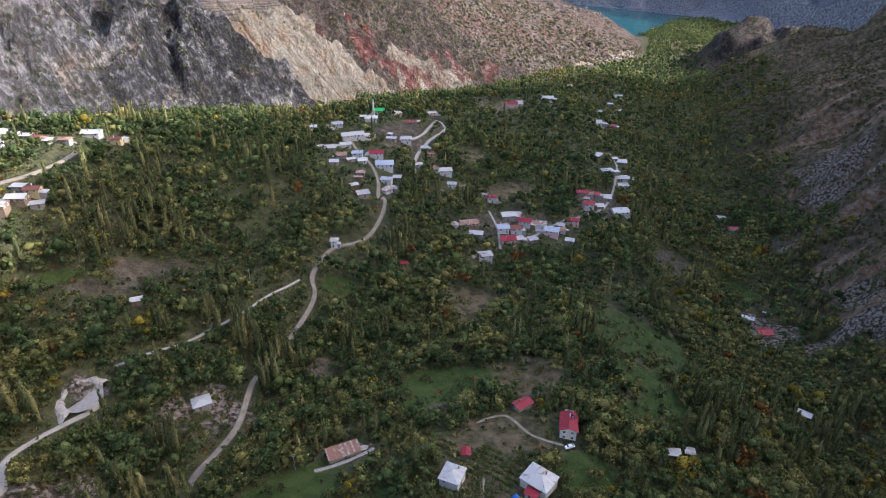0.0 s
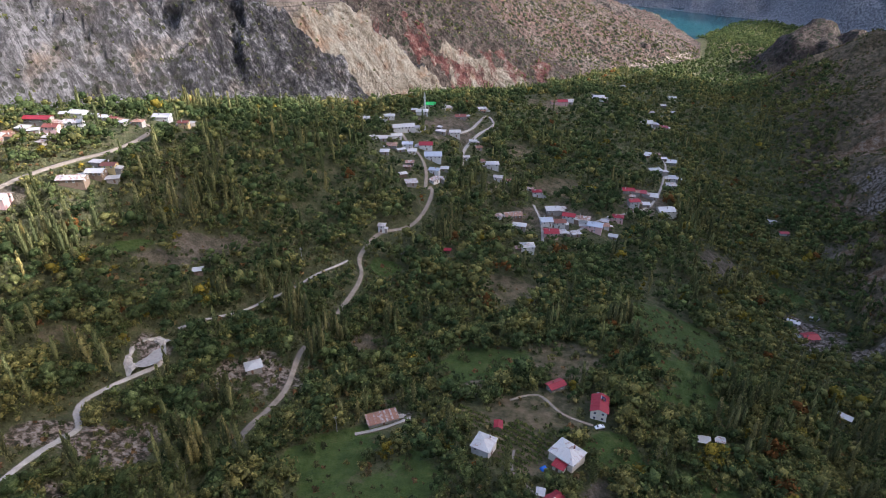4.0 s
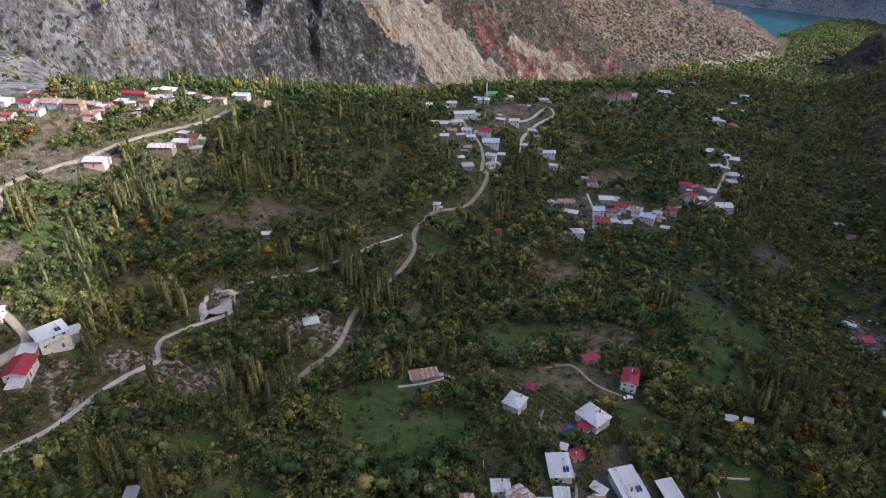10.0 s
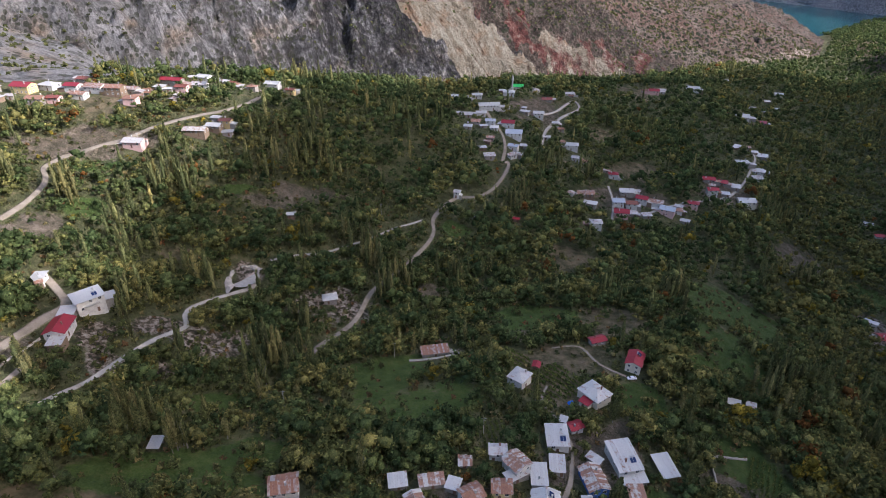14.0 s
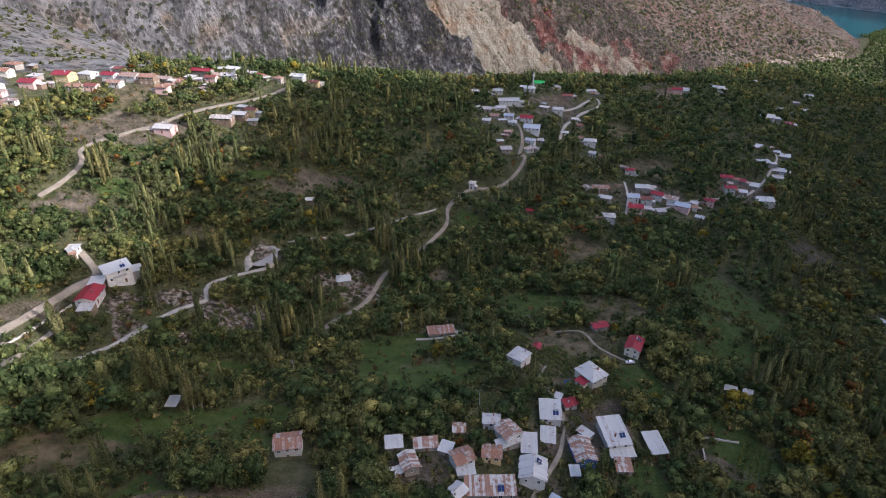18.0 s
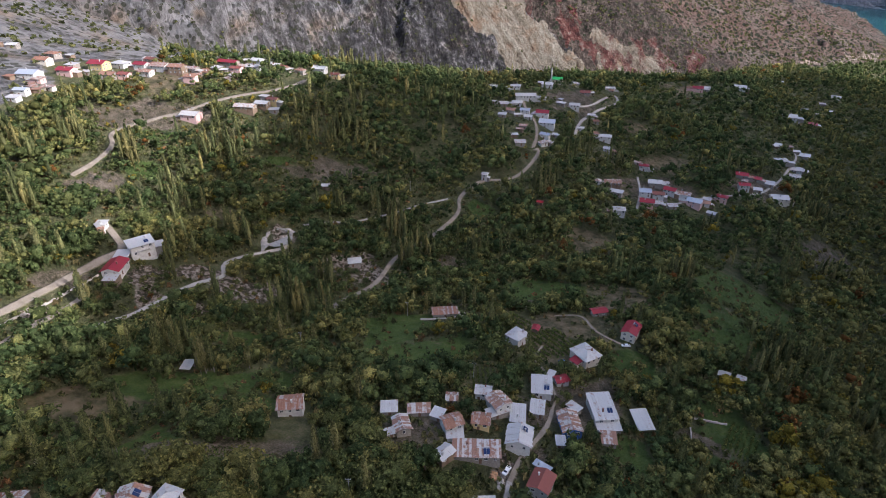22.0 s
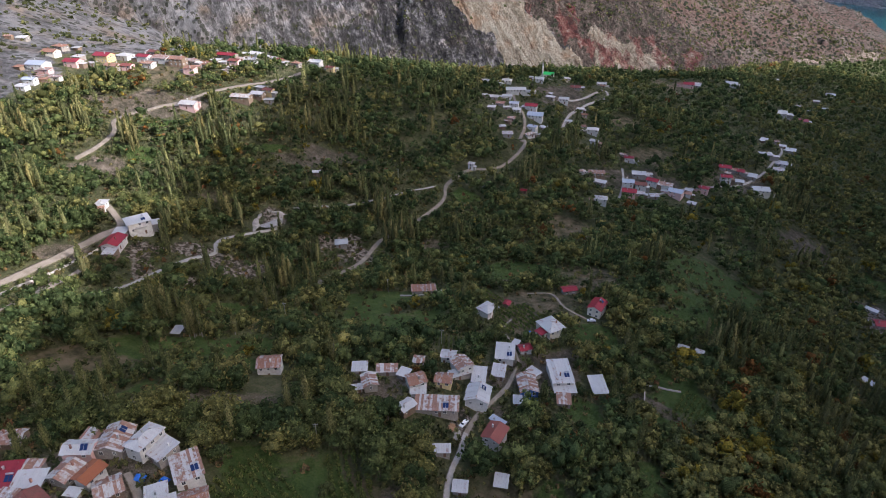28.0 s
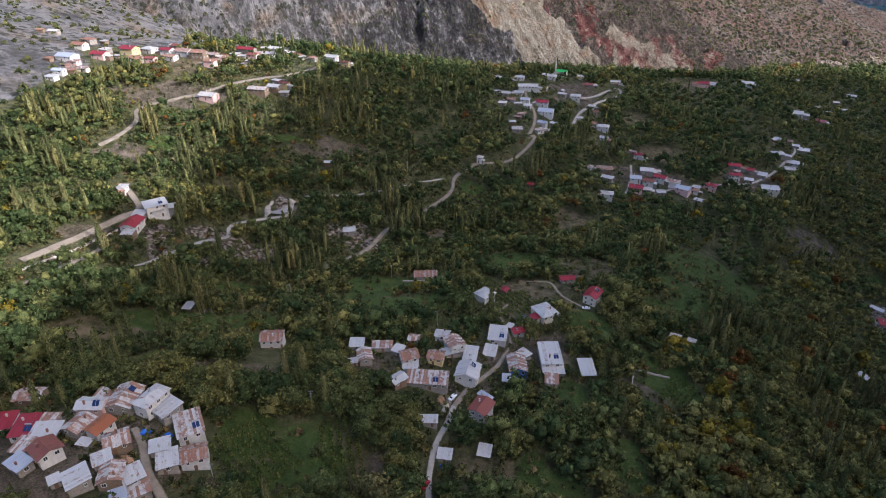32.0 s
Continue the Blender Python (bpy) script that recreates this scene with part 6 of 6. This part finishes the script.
def in_front(x, y):
    """Gardens and verges on the south side of houses and roads, kept low: 1 there, else 0."""
    low = np.zeros(len(x), bool)
    for pts, more, reach in ((road_points[:, :3], 0.7, 8.0), (house_points, 1.15, 17.0)):
        vx, vy = EYE[0] - pts[:, 0], EYE[1] - pts[:, 1]
        far = np.hypot(vx, vy)
        vx, vy = vx / far, vy / far
        run = np.clip((far - 170) / 250, 0.42 if reach > 9 else 0.55, 1.0) * reach + pts[:, 2]
        for a in range(0, len(x), 4000):
            w = slice(a, a + 4000)
            dx, dy = x[w][:, None] - pts[:, 0], y[w][:, None] - pts[:, 1]
            u, v = dx * vx + dy * vy, np.abs(dx * vy - dy * vx)
            low[w] |= ((u > 0) & (u < run) & (v < pts[:, 2] * more + 0.8)).any(1)
    return low


rng = np.random.default_rng(7)


def candidates(x0, x1, y0, y1, step):
    xs, ys = np.meshgrid(np.arange(x0, x1, step), np.arange(y0, y1, step))
    x, y = xs.ravel() + rng.uniform(-0.48, 0.48, xs.size) * step, ys.ravel() + rng.uniform(-0.48, 0.48, xs.size) * step
    return x, y


def in_view(x, y, spare=25):
    """Within what the flight ever looks at: a wide fan north of it."""
    right = (x - 40) < (y + 60) * 0.86 + spare + 40
    left = (x - 95) > -(y + 130) * 1.95 - spare
    return right & left & (y > -75)


def open_ground(x, y):
    return np.max([zone_value(kind, x, y) for kind in ("grass", "dry", "bare", "pale")], 0)


def woodland(x, y):
    """How thick the wood stands, 0 to 1."""
    back, along, _, _ = wall_place(x, y)
    edge = np.interp(along, [1000, 1156, 1215, 1279, 1369, 1424, 1514, 1650, 1739, 1854, 1950], [-286, -284, -225, -185, -180, -232, -196, -120, -60, -34, -6])
    thick = np.where(back > edge, 0.0, 1.0)
    beyond = x - ravine(y)
    reach = np.interp(y, [300, 600, 800, 1000, 1200], [42, 46, 75, 100, 80])
    thick *= np.clip(1 - (beyond - reach + 16 * grain(x, y, 45, 97)) / 35, 0.0, 1) * (y < 1600)
    thick *= np.clip(-((-345 - x) - 0.45 * (y - 200)) / 14, 0.04, 1)
    thick *= np.where(open_ground(x, y) > 0.5, 0.04 + 0.25 * (zone_value("pale", x, y) > 0.5) + 0.05 * (y < 330), 1.0)
    return thick


wood, far, pops = [], [], []
for x0, x1, y0, y1, step in ((-330, 330, -75, 330, 4.3), (-480, 420, 330, 620, 5.4), (-420, 560, 620, 1250, 7.6)):
    x, y = candidates(x0, x1, y0, y1, step)
    keep = in_view(x, y)
    x, y = x[keep], y[keep]
    keep = rng.random(len(x)) < woodland(x, y) * (0.86 + 0.34 * grain(x, y, 22, 91))
    x, y = x[keep], y[keep]
    size = np.exp(rng.normal(-0.1, 0.36, len(x))) * (1.22 if step < 5 else 1.55 if step < 6 else 1.75)
    size *= (1 + 0.25 * grain(x, y, 35, 92)) * np.where((x < -25) & (y < 90), 1.15, 1.0)
    away = np.hypot(x - EYE[0], y - EYE[1])
    open_behind = open_ground(x + 7 * (x - EYE[0]) / away, y + 7 * (y - EYE[1]) / away) > 0.6
    size = np.where(open_behind, size * 0.62, size)
    bank = zone_value("pale", x + 5 * (x - EYE[0]) / away, y + 5 * (y - EYE[1]) / away) > 0.45
    size = np.where(bank, size * 0.6, size)
    size = np.where(in_front(x, y), size * np.where(rng.random(len(x)) < 0.08, 0.8, 0.42), size)
    keep = clear_of_things(x, y, 1.9 * size) & ~on_plot(x, y)
    x, y, size = x[keep], y[keep], np.clip(size[keep], 0.3, 2.1)
    z = ground(x, y)
    tint = np.clip(0.36 + 0.24 * grain(x, y, 60, 93) + rng.normal(0, 0.26, len(x)), 0, 1)
    tint = np.clip(tint - 0.1 * (y > 330) * (x < 150) + 0.2 * np.clip((x - 70) / 50, 0, 1) * (y < 380), 0, 1)
    # brighter olive along the ravine: sunlight put into the leaf colour
    tint = np.clip(tint + 0.2 * np.clip((x - ravine(y) + 140) / 80, 0, 1) * (y > 400), 0, 0.72)
    rare = rng.random(len(x)) * np.where((x > 90) & (y < 300), 0.25, np.where((x < -150) & (y < 300), 0.5, 1.0))
    tint = np.where(rare < 0.014, 0.955, np.where(rare < 0.022, 0.985, np.clip(tint, 0, 0.92)))
    low = in_front(x, y)
    slim = ~low & ~open_behind[keep] & (rng.random(len(x)) < 0.03 + 0.2 * (grain(x, y, 45, 94) > 0.4))
    dist = np.hypot(x - EYE[0], y - EYE[1])
    for row in zip(x, y, z, size, size * rng.uniform(0.72, 1.12, len(x)), rng.uniform(0, 6.28, len(x)), tint, slim, dist):
        if row[7]:
            pops.append((*row[:2], row[2], rng.uniform(0.85, 1.35), rng.uniform(0.65, 1.25), row[5], row[6], row[8]))
        elif row[8] < 330:
            wood.append(row[:7] + (row[8],))
        else:
            far.append(row[:7])


def poplars(x, y, count, spread, tall):
    count = int(count * 1.5)
    px, py = x + rng.normal(0, spread * 0.6, count), y + rng.normal(0, spread * 0.35, count)
    for a, b in zip(px, py):
        if clear_of_things(np.array([a]), np.array([b]), np.array([1.2]))[0] and not (in_front(np.array([a]), np.array([b]))[0] and math.hypot(a, b) > 330 or on_plot(np.array([a]), np.array([b]))[0]):
            s = tall / 15.6 * rng.uniform(0.85, 1.4)
            pops.append((a, b, height(a, b), rng.uniform(0.9, 1.45), s, rng.uniform(0, 6.28), rng.random(), math.hypot(a - EYE[0], b - EYE[1])))


poplars(-79, 247, 9, 9, 15)
poplars(-99, 251, 6, 7, 15)
poplars(-107, 150, 12, 12, 17)
poplars(-148, 201, 5, 6, 15)
poplars(-125, 82, 9, 10, 15)
poplars(-119, 265, 6, 7, 14)
poplars(-160, 311, 12, 15, 15)
poplars(-172, 296, 8, 14, 14)
poplars(-207, 239, 9, 10, 15)
poplars(-218, 229, 7, 9, 15)
poplars(-134, 242, 4, 5, 14)
poplars(80, 282, 5, 6, 14)
poplars(129, 211, 6, 10, 14)
poplars(126, 235, 5, 10, 14)
poplars(-28, 378, 5, 7, 14)
poplars(126, 521, 9, 18, 14)
poplars(-146, 425, 10, 30, 14)
poplars(-216, 449, 12, 30, 16)
poplars(353, 833, 20, 45, 14)
poplars(194, 515, 12, 14, 15)
poplars(-51, 271, 3, 5, 13)
poplars(60, 206, 4, 7, 12)
poplars(-144, 187, 5, 8, 15)
poplars(-211, 98, 8, 9, 14)
poplars(-137, 72, 3, 4, 15)
poplars(-133, 86, 8, 9, 15)
poplars(-255, 123, 9, 14, 14)
poplars(-219, 84, 6, 8, 15)
poplars(-286, 189, 6, 12, 14)
poplars(-334, 217, 10, 16, 14)
poplars(-250, 194, 6, 7, 16)
poplars(23, 460, 6, 14, 14)
poplars(-28, 358, 4, 6, 14)
poplars(-183, 92, 4, 8, 12)
poplars(-6, 508, 8, 24, 14)
poplars(-112, 85, 4, 5, 16)
poplars(153, 385, 8, 18, 13)
poplars(200, 412, 9, 15, 13)
poplars(122, 202, 7, 10, 14)
poplars(146, 235, 6, 8, 14)
poplars(-83, 230, 6, 7, 16)
poplars(-103, 257, 5, 7, 15)
poplars(-169, 182, 7, 8, 15)
poplars(-112, 183, 6, 8, 14)
poplars(192, 509, 10, 12, 14)
poplars(-111, 264, 7, 8, 15)
poplars(74, 276, 4, 5, 13)
poplars(-296, 158, 8, 12, 14)
poplars(128, 226, 6, 9, 14)


# the trees that the flight passes nearest are things of their own
wood.sort(key=lambda row: math.hypot(row[0] + 25, row[1] - 15))
pops.sort(key=lambda row: row[7])


def tree_kind(name, label, category, group, count, crown, trunk_h, trunk_r, bark, leaves):
    made = []
    for seed in range(count):
        (v, f), lift = crown(seed)
        thing = tagged(new(name), label, category, group)
        tv, tf = stem(trunk_h, trunk_r, 0.3, 3, random.Random(seed))
        trunk = new("trunk", array_mesh("trunk", tv, tf, bark))
        top = new("crown", array_mesh("crown", v, f, leaves))
        trunk.parent = top.parent = thing
        made.append(thing)
    return made


def plant(kinds, rows):
    for n, row in enumerate(rows):
        kind = kinds[n % len(kinds)]
        m = pose(row[0], row[1], row[2], 0, 0, math.degrees(row[5]))
        if n < len(kinds):
            tree = kind
            tree.matrix_world = m
        else:
            tree = copy_thing(kind, m)
        tree.scale = (row[3], row[3], row[4])


NEAR_TREES, NEAR_POPLARS = 300, 150
plant(tree_kind("tree", "leafy orchard tree with green and olive autumn leaves", "tree", "orchard trees", 7, lambda s: round_crown(s, 560, 0.33, 4, 4, 5, 8), 4.2, 0.2, M_BARK, M_LEAF), wood[:NEAR_TREES])
plant(tree_kind("poplar_tree", "tall slender poplar with yellowing leaves on the slope", "tree", "poplar trees", 4, lambda s: poplar_crown(s, 520, 0.3, 3), 13.5, 0.17, M_PALE_BARK, M_POPLAR), pops[:NEAR_POPLARS])
mid_kinds = [joined(round_crown(20 + s, 130, 0.47, 3, 3, 4, 5)[0], stem(4.0, 0.2, 0.3)) for s in range(6)]
far_kinds = [round_crown(40 + s, 44, 0.52, 3, 3, 4, 3)[0] for s in range(5)]
pop_kinds = [joined(poplar_crown(60 + s, 96, 0.42, 3)[0], stem(6, 0.17, 0.1)) for s in range(4)]
rest = wood[NEAR_TREES:]
scatter_mesh("woodland", "dense mixed autumn woodland of green and olive trees", "trees", M_LEAF, [(k, [r[:7] for r in rest[n::6]]) for n, k in enumerate(mid_kinds)])
scatter_mesh("far_woodland", "far dark green woodland over the valley", "trees", M_LEAF, [(k, far[n::5]) for n, k in enumerate(far_kinds)])
tall = pops[NEAR_POPLARS:]
scatter_mesh("poplar_grove", "rows of tall slender poplars turning yellow", "trees", M_POPLAR, [(k, [r[:7] for r in tall[n::4]]) for n, k in enumerate(pop_kinds)])

# undergrowth between the trees, and dots of scrub on the bare slopes
shrubs = []
x, y = candidates(-300, 260, -75, 330, 3.1)
keep = in_view(x, y) & (rng.random(len(x)) < 0.75 * np.clip(woodland(x, y) + 0.16, 0, 1))
x, y = x[keep], y[keep]
keep = clear_of_things(x, y, np.full(len(x), 0.7)) & ~on_plot(x, y)
x, y = x[keep], y[keep]
shrubs += [(a, b, c, s, s * 1.1, 0.0, t) for a, b, c, s, t in zip(x, y, ground(x, y), rng.uniform(0.5, 1.6, len(x)), rng.random(len(x)))]
x, y = candidates(-90, 90, -20, 130, 2.8)
keep = clear_of_things(x, y, np.full(len(x), 0.3)) & ~on_plot(x, y)
x, y = x[keep], y[keep]
by_house = np.hypot(x[:, None] - house_points[:, 0], y[:, None] - house_points[:, 1]).min(1)
keep = (by_house < 14) & (rng.random(len(x)) < 0.5)
x, y = x[keep], y[keep]
shrubs += [(a, b, c, s, s * 1.3, 0.0, t) for a, b, c, s, t in zip(x, y, ground(x, y), rng.uniform(0.5, 1.5, len(x)), rng.random(len(x)) * 0.8)]
x, y = candidates(-700, 700, 150, 1650, 7.5)
back, along, _, _ = wall_place(x, y)
beyond = x - ravine(y)
on_scar = (along > 1530) & (along < 1880) & (back < 70) & (back > (1600 - along) * 0.6)
chance = np.where(back > 2, np.where(on_scar, 0.02, np.where(along + 1.6 * back > 1780, 0.85, 0.4)), np.where((-345 - x) > 0.45 * (y - 200), 0.35, 0.0))
keep = rng.random(len(x)) < chance * (0.7 + 0.5 * grain(x, y, 40, 95))
x, y = x[keep], y[keep]
shrubs += [(a, b, c, s, s, 0.0, t) for a, b, c, s, t in zip(x, y, ground(x, y), rng.uniform(1.2, 2.9, len(x)), rng.random(len(x)) * 0.5)]
x, y = candidates(150, 720, 60, 1300, 4.1)
beyond = x - ravine(y)
keep = (beyond > 12) & (beyond < 320) & in_view(x, y) & (rng.random(len(x)) < 0.75 + 0.4 * grain(x, y + 0.3 * x, 30, 96)) & (zone_value("pale", x, y) < 0.3) & (rough(0.25 * x - 0.1 * y, y + 0.3 * x, 15, 79, 4) < 0.3 + np.clip((beyond - 150) / 200, 0, 0.6))
x, y = x[keep], y[keep]
shrubs += [(a, b, c, s, s, 0.0, t) for a, b, c, s, t in zip(x, y, ground(x, y), rng.uniform(0.7, 1.9, len(x)), rng.random(len(x)))]
bushes = [shrub_crown(80 + s, 11, 0.75) for s in range(5)]
scatter_mesh("scrub", "low dry bushes dotted over slopes and clearings", "bushes", M_SHRUB, [(k, shrubs[n::5]) for n, k in enumerate(bushes)])
# the valley beyond: crowns on the tongue of land by the lake
x, y = candidates(300, 1150, 1100, 2420, 11.5)
lie = np.abs((x - 500) * 0.83 - (y - 1600) * 0.555)
d, _, _, _ = wall_place(x, y)
keep = (d < -15) & (0.64 * (y - 2570) + 0.77 * (x - 745) < -90) & (ground(x, y) > -45.5) & (ground(x, y) < -5) & (((lie < 190) & (y > 1500)) | ((y <= 1500) & (x < ravine(y) + 70))) & (rng.random(len(x)) < 0.8)
x, y = x[keep], y[keep]
valley = [(a, b, c, s, s, 0.0, t) for a, b, c, s, t in zip(x, y, ground(x, y), rng.uniform(1.5, 2.6, len(x)), rng.random(len(x)) * 0.4)]
scatter_mesh("valley_woodland", "far green woods on the land by the lake", "trees", M_LEAF, [(far_kinds[n], valley[n::5]) for n in range(5)])


# ---- planted rows ----
def rows(name, label, category, x, y, length, width, turn, gap, step, size, tall, material):
    """Rows of plants on one plot, as one object."""
    rng = np.random.default_rng(int(abs(x * 3 + y)))
    a = radians(turn)
    spots = []
    for v in np.arange(-width / 2, width / 2, gap):
        for u in np.arange(-length / 2, length / 2, step):
            if rng.random() < 0.16:
                continue
            du, dv = u + rng.normal(0, 0.2), v + rng.normal(0, 0.22)
            spots.append((x + du * math.cos(a) - dv * math.sin(a), y + du * math.sin(a) + dv * math.cos(a)))
    spots = np.array(spots)
    spots = spots[clear_of_things(spots[:, 0], spots[:, 1], np.full(len(spots), 0.6))]
    z = ground(spots[:, 0], spots[:, 1])
    s = size * rng.uniform(0.6, 1.5, len(z))
    sets = [[] for _ in row_bushes]
    for n, (p, h, q) in enumerate(zip(spots, z, s)):
        sets[n % len(sets)].append((p[0], p[1], h, q, q * tall, rng.uniform(0, 6), rng.random()))
    return scatter_mesh(name, label, category, material, list(zip(row_bushes, sets)))

row_bushes = [shrub_crown(120 + s, 22, 0.42) for s in range(4)]
rows("vineyard", "green orchard rows planted beside the white houses", "vineyard", 18, 169, 23, 27, -37.5, 3.3, 0.6, 0.72, 1.35, M_VINE)
rows("vineyard", "green orchard rows on the terrace above the white house", "vineyard", -3, 187, 18, 11, -37.5, 3.3, 0.6, 0.72, 1.35, M_VINE)
rows("vegetable_rows", "rows of tall garden plants on a terraced plot", "garden rows", 0, 31, 28, 13, -52, 2.9, 0.55, 0.8, 1.5, M_VINE)
rows("vegetable_rows", "rows of bushy plants on a garden plot below the houses", "garden rows", -23, 15, 25, 21, -16, 3.0, 0.55, 0.8, 1.5, M_VINE)
rows("vegetable_rows", "short green leek rows on a brown terrace", "garden rows", -62, 40, 14, 4, 18, 1.2, 0.6, 0.4, 1.2, M_VINE)
rows("vegetable_rows", "bright green trellised rows on a small plot", "garden rows", 106, 150, 24, 12, 75, 2.2, 0.8, 0.6, 1.5, M_VINE)
rows("vegetable_rows", "green bean rows above the tin roofed hamlet", "garden rows", -2, 122, 18, 12, 110, 2.2, 0.9, 0.6, 1.5, M_VINE)
